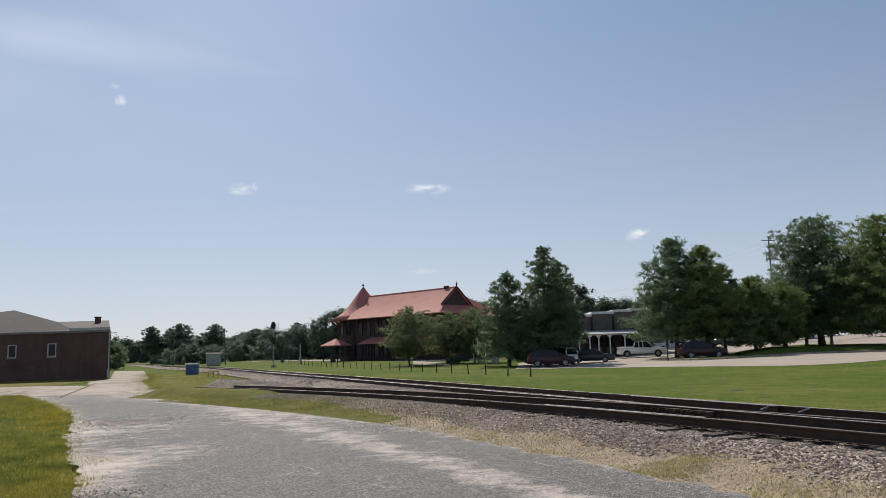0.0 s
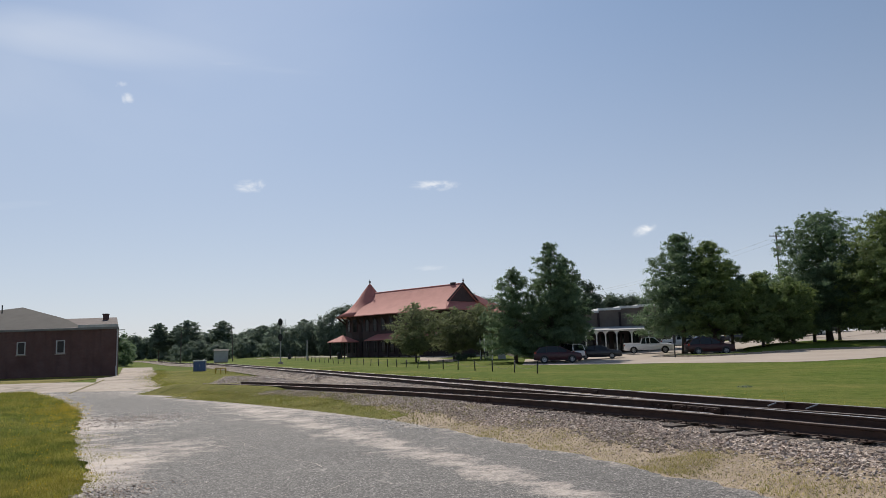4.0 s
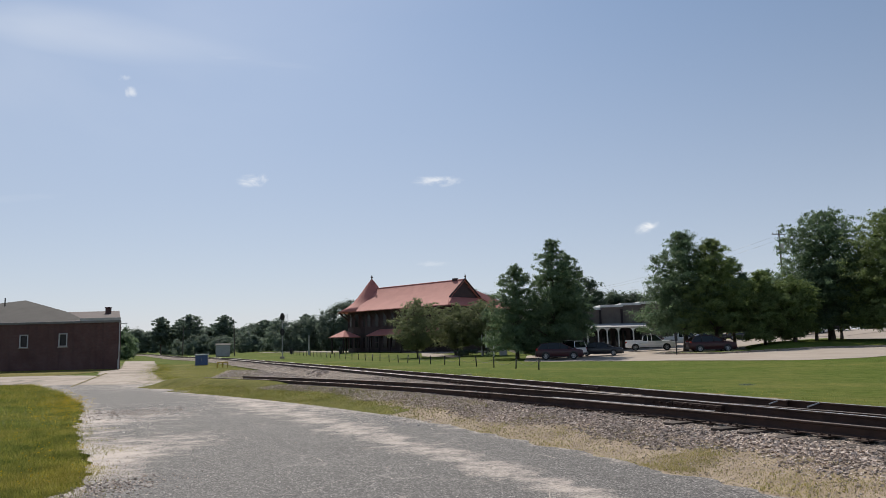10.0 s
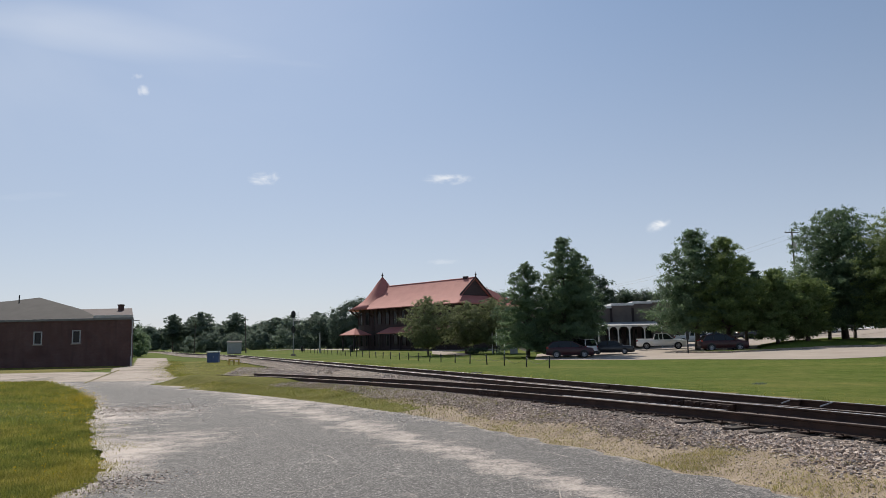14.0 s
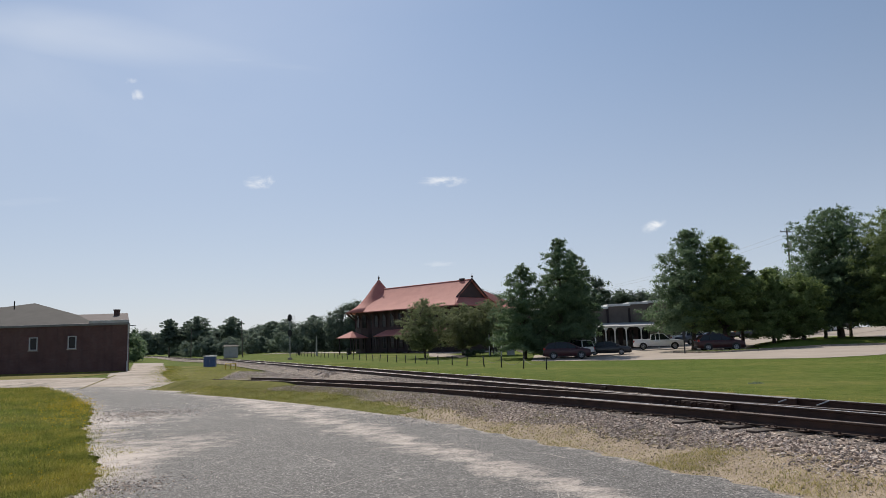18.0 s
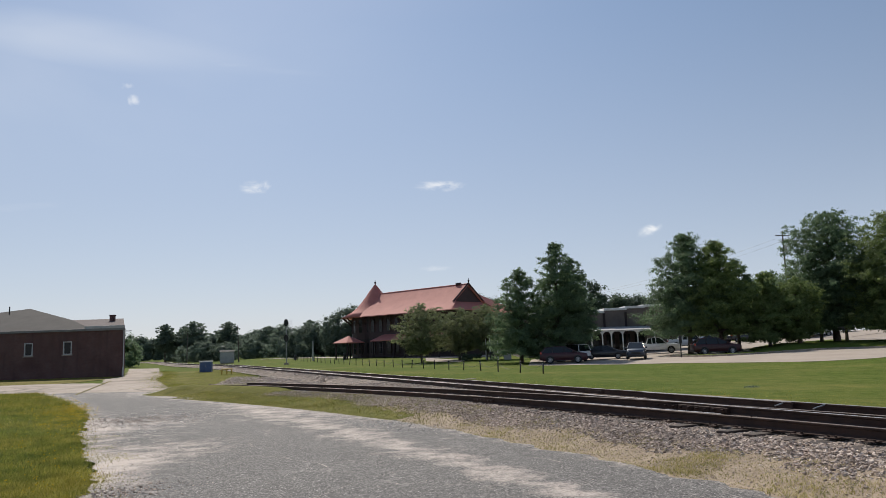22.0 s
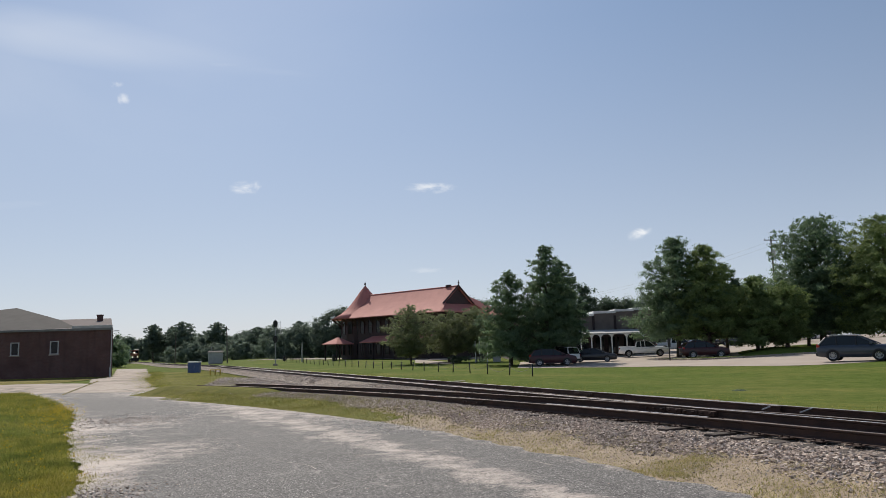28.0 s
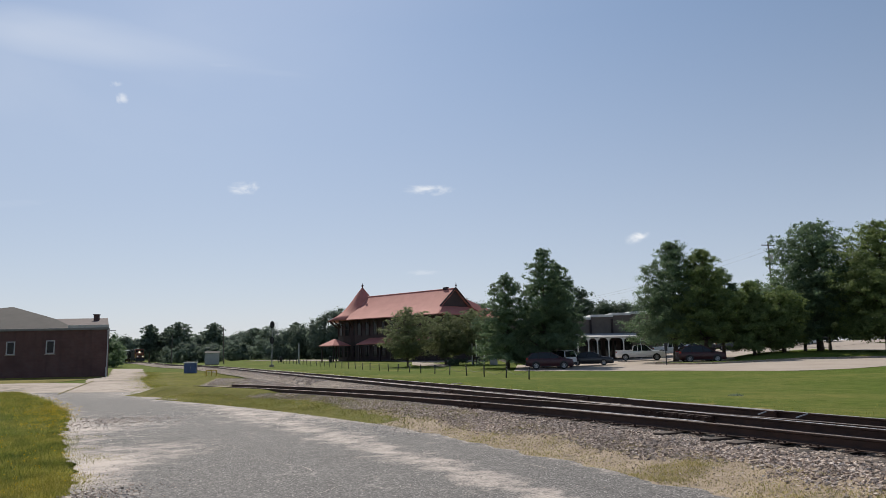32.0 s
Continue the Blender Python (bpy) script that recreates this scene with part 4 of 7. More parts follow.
def make_depot():
    ux, uy = 0.7266, -0.687
    ang = math.degrees(math.atan2(uy, ux))
    # own space: x along the ridge, -y towards the tracks; origin under the ridge's tower end
    d = thing("depot", "two storey dark wooden railway depot with red metal roofs", "building", (-12.9, 130.0, 0.6), ang)
    L, EAVE, RISE, HALF = 20.4, 6.95, 4.15, 5.6
    prof = roof_profile(HALF, RISE)
    for sgn, nm in ((-1, "front_roof_slope"), (1, "back_roof_slope")):
        bm = bm_new()
        lo = [Vector((-1.5, sgn * a, EAVE + z)) for a, z in prof]
        hi = [Vector((L if z > 1.05 else L + 1.5 * (1.05 - z) / 1.05, sgn * a, EAVE + z)) for a, z in prof]
        loft(bm, [[*lo, *[v - Vector((0, 0, 0.14)) for v in reversed(lo)]], [*hi, *[v - Vector((0, 0, 0.14)) for v in reversed(hi)]]])
        seams(bm, lo, hi, 40, 0.008, 0.012)
        bmesh.ops.recalc_face_normals(bm, faces=bm.faces)
        part(nm, bm, M["redroof"], d, "red standing seam metal roof slope")
    # the end gable, dark, over a pent roof
    k = next(i for i, (a, z) in enumerate(prof) if z > 1.0)
    ga, gzz = prof[k]
    bm = bm_new()
    prism(bm, [(-ga + 0.12, EAVE + gzz), (ga - 0.12, EAVE + gzz), (0, EAVE + RISE - 0.25)], "x", L - 0.45, L - 0.3)
    part("gable_wall", bm, M["maroon"], d, "dark maroon shingled gable wall")
    for sgn in (-1, 1):
        bm = bm_new()
        rod(bm, (L, sgn * (ga + 0.1), EAVE + gzz), (L, 0, EAVE + RISE + 0.08), 0.14, seg=6)
        part("bargeboard", bm, M["maroon"], d)
    bm = bm_new()
    top, low = [(L - 0.4, -ga, EAVE + gzz), (L - 0.4, ga, EAVE + gzz)], [(L + 1.55, -HALF, EAVE), (L + 1.55, HALF, EAVE)]
    loft(bm, [[*low, *reversed(top)], [(x, y, z - 0.14) for x, y, z in [*low, *reversed(top)]]])
    bmesh.ops.recalc_face_normals(bm, faces=bm.faces)
    part("pent_roof", bm, M["redroof"], d)
    bm = bm_new()
    rod(bm, (-1.0, 0, EAVE + RISE), (L + 0.1, 0, EAVE + RISE), 0.11, seg=6)
    part("ridge_cap", bm, M["redroof"], d)
    bm = bm_new()
    box(bm, L - 2.6, L - 1.7, -0.22, 0.22, EAVE + RISE - 0.1, EAVE + RISE + 0.32, 0.04)
    part("ridge_vent", bm, M["maroon"], d, "small dark ridge vent")
    bm = bm_new()
    rod(bm, (L + 0.05, 0, EAVE + RISE), (L + 0.05, 0, EAVE + RISE + 0.9), 0.09, 0.03)
    bmesh.ops.create_uvsphere(bm, u_segments=8, v_segments=6, radius=0.16, matrix=Matrix.Translation((L + 0.05, 0, EAVE + RISE + 0.45)))
    part("finial", bm, M["maroon"], d)
    # the corner tower with its bell-shaped cone
    cx, cy, seg = -2.2, 0.0, 24
    rp = [(6.2, EAVE - 0.05), (4.4, EAVE + 0.9), (3.35, EAVE + 1.75), (2.6, EAVE + 2.6), (1.9, EAVE + 3.5), (1.28, EAVE + 4.4), (0.7, EAVE + 5.15), (0.3, EAVE + 5.65), (0.06, EAVE + 5.95)]
    bm = bm_new()
    rings = [[(cx + r * math.cos(2 * math.pi * i / seg), cy + r * math.sin(2 * math.pi * i / seg), z) for i in range(seg)] for r, z in rp]
    loft(bm, rings)
    for i in range(0, seg):
        for (r0, z0), (r1, z1) in zip(rp, rp[1:]):
            c, s = math.cos(2 * math.pi * i / seg), math.sin(2 * math.pi * i / seg)
            rod(bm, (cx + r0 * c, cy + r0 * s, z0), (cx + r1 * c, cy + r1 * s, z1), 0.011, seg=4)
    bmesh.ops.recalc_face_normals(bm, faces=bm.faces)
    part("tower_roof", bm, M["redroof"], d, "red conical bell-shaped tower roof", True)
    bm = bm_new()
    rod(bm, (cx, cy, EAVE + 5.85), (cx, cy, EAVE + 6.7), 0.1, 0.03)
    bmesh.ops.create_uvsphere(bm, u_segments=8, v_segments=6, radius=0.2, matrix=Matrix.Translation((cx, cy, EAVE + 6.25)))
    part("tower_finial", bm, M["maroon"], d)

    def ring_wall(r, z0, z1, name, mat):
        bm = bm_new()
        loft(bm, [[(cx + r * math.cos(2 * math.pi * i / 16), cy + r * math.sin(2 * math.pi * i / 16), z) for i in range(16)] for z in (z0, z1)])
        bmesh.ops.recalc_face_normals(bm, faces=bm.faces)
        return part(name, bm, mat, d)

    ring_wall(4.3, -0.2, 3.2, "tower_lower_wall", M["brown"])
    ring_wall(4.3, 3.204, EAVE + 0.3, "tower_upper_wall", M["maroon"])
    bm = bm_new()
    box(bm, 0.5, L - 0.6, -4.0, 4.0, 3.2, EAVE + 0.3)
    part("upper_wall", bm, M["maroon"], d, "dark maroon boarded upper wall")
    bm = bm_new()
    box(bm, 0.5, L - 0.6, -4.0, 4.0, -0.2, 3.196)
    part("lower_wall", bm, M["brown"], d, "dark brown lower wall")

    def window(x, y, turn, w, z0, z1):
        m = pose(x, y, 0, 0, 0, turn)
        bm = bm_new()
        for a in ((-w / 2, -w / 2 + 0.08, z0, z1), (w / 2 - 0.08, w / 2, z0, z1), (-w / 2 + 0.08, w / 2 - 0.08, z1 - 0.1, z1), (-w / 2 + 0.08, w / 2 - 0.08, z0, z0 + 0.1),
                  (-w / 2 + 0.08, w / 2 - 0.08, (z0 + z1) / 2 - 0.04, (z0 + z1) / 2 + 0.04)):
            box(bm, a[0], a[1], -0.12, 0.05, a[2], a[3], 0, m)
        o = part("window", bm, M["maroon"], d)
        bm = bm_new()
        box(bm, -w / 2 + 0.08, w / 2 - 0.08, -0.07, -0.04, z0 + 0.1, z1 - 0.1, 0, m)
        part("pane", bm, M["glass"], o)

    for i in range(9):
        x = 1.7 + i * 2.05
        window(x, -4.0, 0, 1.05, 4.2, 6.5)
        window(x, -4.0, 0, 1.15, 0.6, 2.6)
    for i in range(16):
        a = 2 * math.pi * (i + 0.5) / 16
        c, s = math.cos(a), math.sin(a)
        r = 4.3 * math.cos(math.pi / 16)
        if s < 0.35 and c < 0.75:
            window(cx + r * c, cy + r * s, math.degrees(a) + 90, 0.95, 4.2, 6.5)
            window(cx + r * c, cy + r * s, math.degrees(a) + 90, 1.0, 0.6, 2.6)
    for i in range(4):
        window(L - 0.6, -3.0 + 2.0 * i, 90, 1.0, 4.2, 6.5)
    # pale posts of the upper gallery and the brackets of the eaves
    for i in range(11):
        x = 0.7 + i * 1.95
        bm = bm_new()
        rod(bm, (x, -4.1, EAVE - 1.3), (x, -5.3, EAVE + 0.02), 0.09, seg=5)
        part("eave_bracket", bm, M["maroon"], d)
    for i in range(12):
        a = math.radians(150 + i * 16)
        c, s = math.cos(a), math.sin(a)
        bm = bm_new()
        rod(bm, (cx + 4.4 * c, cy + 4.4 * s, EAVE - 1.3), (cx + 5.9 * c, cy + 5.9 * s, EAVE - 0.05), 0.09, seg=5)
        part("eave_bracket", bm, M["maroon"], d)
    # canopies of the ground floor
    bm = bm_new()
    low, top = [(4.3, -6.9, 2.75), (L, -6.9, 2.75)], [(4.3, -4.02, 3.75), (L, -4.02, 3.75)]
    loft(bm, [[*low, *reversed(top)], [(x, y, z - 0.12) for x, y, z in [*low, *reversed(top)]]])
    bmesh.ops.recalc_face_normals(bm, faces=bm.faces)
    part("canopy_roof", bm, M["redroof"], d, "red metal canopy over the platform")
    for i in range(7):
        x = 4.6 + i * 2.55
        bm = bm_new()
        box(bm, x - 0.1, x + 0.1, -6.6, -6.4, -0.2, 2.75, 0.02)
        rod(bm, (x, -6.5, 1.9), (x, -5.5, 2.85), 0.06, seg=5)
        part("canopy_post", bm, M["brown"], d)
    # the second wing behind, its hip seen past the gable
    bm = bm_new()
    base = [(9.0, 5.0), (17.2, 5.0), (17.2, 20.0), (9.0, 20.0)]
    tip = [(12.2, 8.6), (12.6, 8.6), (12.6, 10.0), (12.2, 10.0)]
    loft(bm, [[(x, y, EAVE - 0.14) for x, y in base], [(x, y, EAVE) for x, y in base], [(0.6 * x + 0.4 * a, 0.6 * y + 0.4 * b, EAVE + 1.0) for (x, y), (a, b) in zip(base, tip)], [(x, y, EAVE + 3.7) for x, y in tip]])
    bmesh.ops.recalc_face_normals(bm, faces=bm.faces)
    part("wing_roof", bm, M["redroof"], d, "red hipped roof of the rear wing")
    bm = bm_new()
    box(bm, 10.0, 16.2, 6.0, 19.0, -0.2, EAVE - 0.145)
    part("wing_wall", bm, M["maroon"], d)


make_depot()


def make_shelter():
    """The small pyramid-roofed shelter at the end of the platform."""
    t = thing("platform_shelter", "small open shelter with a red pyramid roof", "shelter", (-18.4, 124.5, gz(-18.4, 124.5)), -43)
    bm = bm_new()
    loft(bm, [[(-1.9, -1.9, 2.5), (1.9, -1.9, 2.5), (1.9, 1.9, 2.5), (-1.9, 1.9, 2.5)], [(-1.9, -1.9, 2.62), (1.9, -1.9, 2.62), (1.9, 1.9, 2.62), (-1.9, 1.9, 2.62)],
              [(-0.1, -0.1, 3.7), (0.1, -0.1, 3.7), (0.1, 0.1, 3.7), (-0.1, 0.1, 3.7)]])
    bmesh.ops.recalc_face_normals(bm, faces=bm.faces)
    part("roof", bm, M["redroof"], t)
    for a in (-1.5, 1.5):
        for b in (-1.5, 1.5):
            bm = bm_new()
            box(bm, a - 0.09, a + 0.09, b - 0.09, b + 0.09, -0.2, 2.5, 0.01)
            part("post", bm, M["brown"], t)


make_shelter()


def make_store():
    t = thing("store_building", "low tan masonry store with white coping and porch", "building", (17.0, 97.0, 0.5))
    steps = [(-9.0, 2.2, 5.1, 0.0), (2.2, 5.0, 5.4, -0.15), (5.0, 7.4, 5.6, 0.0), (7.4, 11.5, 5.75, 0.2)]
    for x0, x1, h, y in steps:
        bm = bm_new()
        box(bm, x0, x1, y, 14.0, -0.6, h)
        s = part("wall", bm, M["tanwall"], t)
        bm = bm_new()
        box(bm, x0 - 0.08, x1 + 0.08, y - 0.12, 14.1, h, h + 0.32, 0.03)
        part("coping", bm, M["white"], s, "white metal coping")
    for x in (-1.0, 2.1, 4.9, 7.3, 10.5):
        bm = bm_new()
        box(bm, x - 0.14, x + 0.14, -0.28, -0.152, 0.0, 5.1, 0.02)
        part("pilaster", bm, M["brown"], t, "dark downpipe between the bays")
    for i in range(4):
        x = 0.6 + 2.0 * i
        bm = bm_new()
        box(bm, x - 0.7, x + 0.7, -0.24, -0.202, 0.3, 2.3, 0.01)
        part("shop_window", bm, M["glass"], t)
    # shade under the porch, put in as a dark brown panel on the wall
    bm = bm_new()
    box(bm, -0.8, 7.35, -0.2, -0.152, -0.4, 3.0)
    part("porch_shade_wall", bm, M["brown"], t, "shop front under the porch, its shade put in as dark brown")
    bm = bm_new()
    loft(bm, [[(-0.6, -4.4, 2.7), (7.7, -4.4, 2.7), (7.7, -0.16, 3.2), (-0.6, -0.16, 3.2)], [(-0.6, -4.4, 2.78), (7.7, -4.4, 2.78), (7.7, -0.16, 3.28), (-0.6, -0.16, 3.28)]])
    bmesh.ops.recalc_face_normals(bm, faces=bm.faces)
    part("porch_roof", bm, M["grey"], t, "pale grey metal porch roof")
    bm = bm_new()
    box(bm, -0.6, 7.7, -4.35, -4.2, 2.6, 2.696, 0.01)
    part("porch_beam", bm, M["white"], t)
    for x in (-0.38, 0.94, 2.06, 3.46, 5.31, 7.4):
        bm = bm_new()
        box(bm, x - 0.07, x + 0.07, -4.34, -4.2, -0.4, 2.598, 0.015)
        for sg in (-1, 1):
            prism(bm, [(x + sg * 0.07, 2.1), (x + sg * 0.07, 2.597), (x + sg * 0.36, 2.597), (x + sg * 0.26, 2.48), (x + sg * 0.13, 2.36)], "y", -4.3, -4.24)
        part("porch_post", bm, M["white"], t, "white post with curved brackets")


make_store()


# ---- trees ----
def leaf_cloud(rng, centres, radii, per, size, flat=0.75, droop=0.0, hubs=None):
    """Small leaves scattered in clumps, turned outwards and up as leaves are: arrays of corners and faces."""
    verts, faces = [], []
    mean = radii.mean()
    for i, (c, r) in enumerate(zip(centres, radii)):
        n = max(4, int(per * (r / mean) ** 2))
        d = rng.normal(size=(n, 3))
        d /= np.linalg.norm(d, axis=1)[:, None]
        rad = r * np.minimum(np.abs(rng.normal(0, 0.58, n)), 1.0) + 0.12 * r
        p = c + d * rad[:, None] * np.array([1, 1, flat])
        p[:, 2] -= droop * rng.uniform(0, 1, n) * r
        out = d * 0.6 + np.array([0, 0, 0.45]) + rng.normal(size=(n, 3)) * 0.45
        if hubs is not None:
            w = c - hubs[i]
            out += 0.7 * w / (np.linalg.norm(w) + 0.01)
        out /= np.linalg.norm(out, axis=1)[:, None]
        a = np.cross(out, rng.normal(size=(n, 3)))
        a /= np.linalg.norm(a, axis=1)[:, None]
        b = np.cross(out, a)
        s = size * rng.uniform(0.6, 1.35, n)[:, None]
        base = len(verts)
        q = np.stack([p - a * s * 0.8 - b * s * 0.5, p - a * s * 0.6 + b * s * 0.5, p + a * s * 1.1], 1).reshape(-1, 3)
        verts.extend(map(tuple, q.tolist()))
        faces.extend((base + 3 * k, base + 3 * k + 1, base + 3 * k + 2) for k in range(n))
    return verts, faces


def crown_clumps(rng, kind, height, low, radius, count):
    """Where the sprays of a crown sit: on limbs of uneven length, thicker towards their ends, so that the outline has points and gaps."""
    cs, rs = [], []
    limbs = max(34, int(count * 0.5))
    for k in range(limbs):
        h = ((k + rng.uniform(0, 1)) / limbs) ** 0.95
        if kind == "spire":        # pin oak and the like: broad below, pointed above
            w = (1 - h) ** 0.6 * (0.82 + 0.18 * min(1, h / 0.12)) + 0.03
        elif kind == "spread":     # an old oak: round-shouldered, open below
            w = math.sqrt(max(0.03, 1 - ((h - 0.36) / 0.66) ** 2)) ** 1.25 * 0.97 + 0.03
        else:
            w = math.sqrt(max(0.02, 1 - (2 * h - 0.95) ** 2)) * 0.95 + 0.05
        a = k * 2.4 + rng.uniform(-0.5, 0.5)
        reach = radius * w * rng.uniform(0.7, 1.08)
        z0 = low + (height - low) * h
        tilt = {"spire": 0.75 * (h - 0.3), "spread": 0.3 * (h - 0.35)}.get(kind, 0.3 * (h - 0.35))
        n = max(2, int(round(reach / (radius * 0.15))))
        for j in range(n):
            u = min(1.0, ((j + rng.uniform(0.2, 1.0)) / n) ** 0.8)
            for twin in range(2 if u > 0.45 else 1):
                b = a + rng.normal() * 0.24
                v = u * (1.0 if twin == 0 else rng.uniform(0.75, 1.0))
                cs.append((reach * v * math.cos(b), reach * v * math.sin(b), z0 + tilt * reach * v + rng.normal() * 0.16))
                rs.append((radius * rng.uniform(0.09, 0.16) * (1.15 - 0.35 * u) + 0.16) * (1.0 - 0.42 * h))
    # the leader's tip
    for j in range(5):
        cs.append((rng.normal() * 0.1, rng.normal() * 0.1, height * (0.9 + 0.1 * j / 4)))
        rs.append(0.2 + 0.018 * radius * (5 - j))
    return np.array(cs), np.array(rs)


def make_tree(label, x, y, height, low, radius, kind="spire", leaf="oak", seed=1, clumps=120, per=75, size=0.24, trunk=0.22, stems=1, group="", name="tree", droop=0.0, category="tree"):
    rng = np.random.default_rng(seed)
    t = thing(name, label, category, (x, y, gz(x, y)), rng.uniform(0, 360), group)
    cs, rs = crown_clumps(rng, kind, height, low, radius, clumps)
    bm = bm_new()
    stem_paths = []
    for k in range(stems):
        path = []
        stem_paths.append(path)
        lean = (rng.uniform(-1, 1) * 0.25 * radius, rng.uniform(-1, 1) * 0.25 * radius) if stems > 1 else (0, 0)
        foot = (rng.uniform(-0.05, 0.05), rng.uniform(-0.05, 0.05)) if stems > 1 else (0, 0)
        n = 6
        last = None
        for i in range(n + 1):
            u = i / n
            p = (foot[0] + lean[0] * u + 0.12 * math.sin(3 * u + seed), foot[1] + lean[1] * u + 0.1 * math.sin(4 * u + k), -0.15 + (height * 0.86 + 0.15) * u)
            path.append(Vector(p))
            r = trunk * (1.25 if i == 0 else 1.0) * (1 - 0.85 * u)
            if last:
                rod(bm, last[0], p, last[1], r, 8)
            last = (p, r)
    for i in rng.choice(len(cs), min(34, len(cs)), replace=False):
        c = cs[i]
        z0 = min(height * 0.82, max(low * 0.8, c[2] - 0.55 * math.hypot(c[0], c[1]) - 0.2))
        path = stem_paths[i % stems]
        a, b = next((a, b) for a, b in zip(path, path[1:]) if b.z >= z0)
        start = a.lerp(b, (z0 - a.z) / (b.z - a.z))
        rod(bm, tuple(start), tuple(c), trunk * 0.32 * (1 - z0 / height) + 0.02, 0.015, 5)
    part("trunk", bm, M["bark"], t, "grey brown trunk with limbs", True)
    hubs = np.array([(0.0, 0.0, z - 0.35 * math.hypot(x, y)) for x, y, z in cs])
    v, f = leaf_cloud(rng, cs, rs, max(10, int(3.0 * per * clumps / len(cs))), size * 0.51, 0.55, droop, hubs)
    from_arrays("crown", v, f, M["leaf_" + leaf], "", "", parent=t)
    return t


TREES = [
    # label, x, y, height, low, radius, shape, leaf, seed, clumps, per, size, trunk, stems
    ("small crape myrtle with greyish green leaves", -4.4, 91.0, 6.9, 1.2, 4.0, "round", "myrtle", 11, 120, 70, 0.19, 0.09, 3),
    ("small crape myrtle with olive green leaves", 0.2, 95.0, 6.3, 1.2, 3.8, "round", "myrtle", 12, 110, 70, 0.19, 0.09, 3),
    ("small crape myrtle beside the depot path", 3.5, 94.0, 6.8, 1.2, 3.7, "round", "myrtle", 13, 110, 70, 0.19, 0.09, 3),
    ("dark green pointed oak behind the chain fence", 6.6, 79.0, 9.7, 1.3, 4.6, "spire", "oak", 21, 160, 85, 0.21, 0.2, 1),
    ("tall dark green oak with a split top", 10.5, 78.0, 12.3, 1.6, 4.5, "spire", "oak", 22, 190, 85, 0.21, 0.24, 1),
    ("slender dark oak beside the tall one", 12.5, 80.5, 10.9, 3.0, 3.3, "spire", "oak", 23, 150, 85, 0.21, 0.2, 1),
    ("broad dark green oak over the parked red car", 25.0, 80.6, 12.7, 3.0, 6.1, "spire", "oak", 31, 240, 90, 0.22, 0.27, 1),
    ("broad oak with yellowish sunlit leaves on the island", 27.4, 77.8, 11.4, 2.7, 5.0, "spire", "light", 32, 200, 90, 0.21, 0.24, 1),
    ("dark oak at the back of the island", 31.6, 84.0, 9.7, 2.2, 4.5, "spire", "oak", 33, 150, 85, 0.22, 0.2, 1),
    ("low yellowish green oak on the island", 31.8, 76.5, 7.8, 1.5, 3.8, "spire", "sunny", 34, 150, 85, 0.21, 0.2, 1),
    ("yellowish green oak with low branches", 34.3, 75.4, 7.0, 1.5, 3.2, "round", "sunny", 35, 130, 85, 0.21, 0.2, 1),
    ("tall spreading dark green oak on the island", 40.9, 81.0, 14.5, 2.4, 6.5, "spread", "oak", 36, 320, 90, 0.25, 0.36, 1),
    ("dark green oak near the drive", 38.2, 79.0, 7.6, 2.2, 3.2, "round", "oak", 37, 150, 85, 0.22, 0.2, 1),
    ("dark oak in the shade behind the tall one", 37.2, 88.0, 8.6, 1.5, 4.2, "round", "oak", 39, 120, 70, 0.24, 0.2, 1),
    ("dark oak at the far edge of the island", 46.0, 89.0, 9.6, 2.6, 4.4, "round", "oak", 40, 120, 70, 0.24, 0.2, 1),
    ("large oak with drooping sunlit branches by the drive", 44.2, 74.0, 13.4, 2.4, 5.6, "spread", "light", 38, 280, 90, 0.24, 0.32, 1),
]


def make_trees():
    for lab, x, y, h, low, r, shape, leaf, seed, clumps, per, size, trunk, stems in TREES:
        make_tree(lab, x, y, h, low, r, shape, leaf, seed, clumps, per, size, trunk, stems, "trees round the parking lot", "tree", 0.15)


TRACK_PTS = [main_line(s)[:2] for s in range(140, 800, 5)]


def make_woods(name, label, spots, leaf, seed, size, per):
    """A far wood: trunks and uneven crowns in one mesh."""
    rng = np.random.default_rng(seed)
    cs, rs, hubs = [], [], []
    for x, y, h, r in spots:
        if y > 150 and min((x - a) ** 2 + (y - b) ** 2 for a, b in TRACK_PTS) < (r + 3.2) ** 2:
            continue
        hub = np.array((x, y, gz(x, y) + h * 0.45))
        n = int(16 + 3.4 * h)
        for _ in range(n):
            d = rng.normal(size=3)
            d /= np.linalg.norm(d)
            k = rng.uniform(0.72, 1.0)
            c = hub + d * np.array((r, r, h * 0.5)) * k
            if c[2] < 0.2:
                c[2] = rng.uniform(0.2, 0.25 * h)
            cs.append(c)
            rs.append(min(r, 0.4 * h) * rng.uniform(0.26, 0.46))
            hubs.append(hub)
    v, f = leaf_cloud(rng, np.array(cs), np.array(rs), per, size, 0.7, 0.0, np.array(hubs))
    return from_arrays(name, v, f, M["leaf_" + leaf], label, "woods", "stuff")


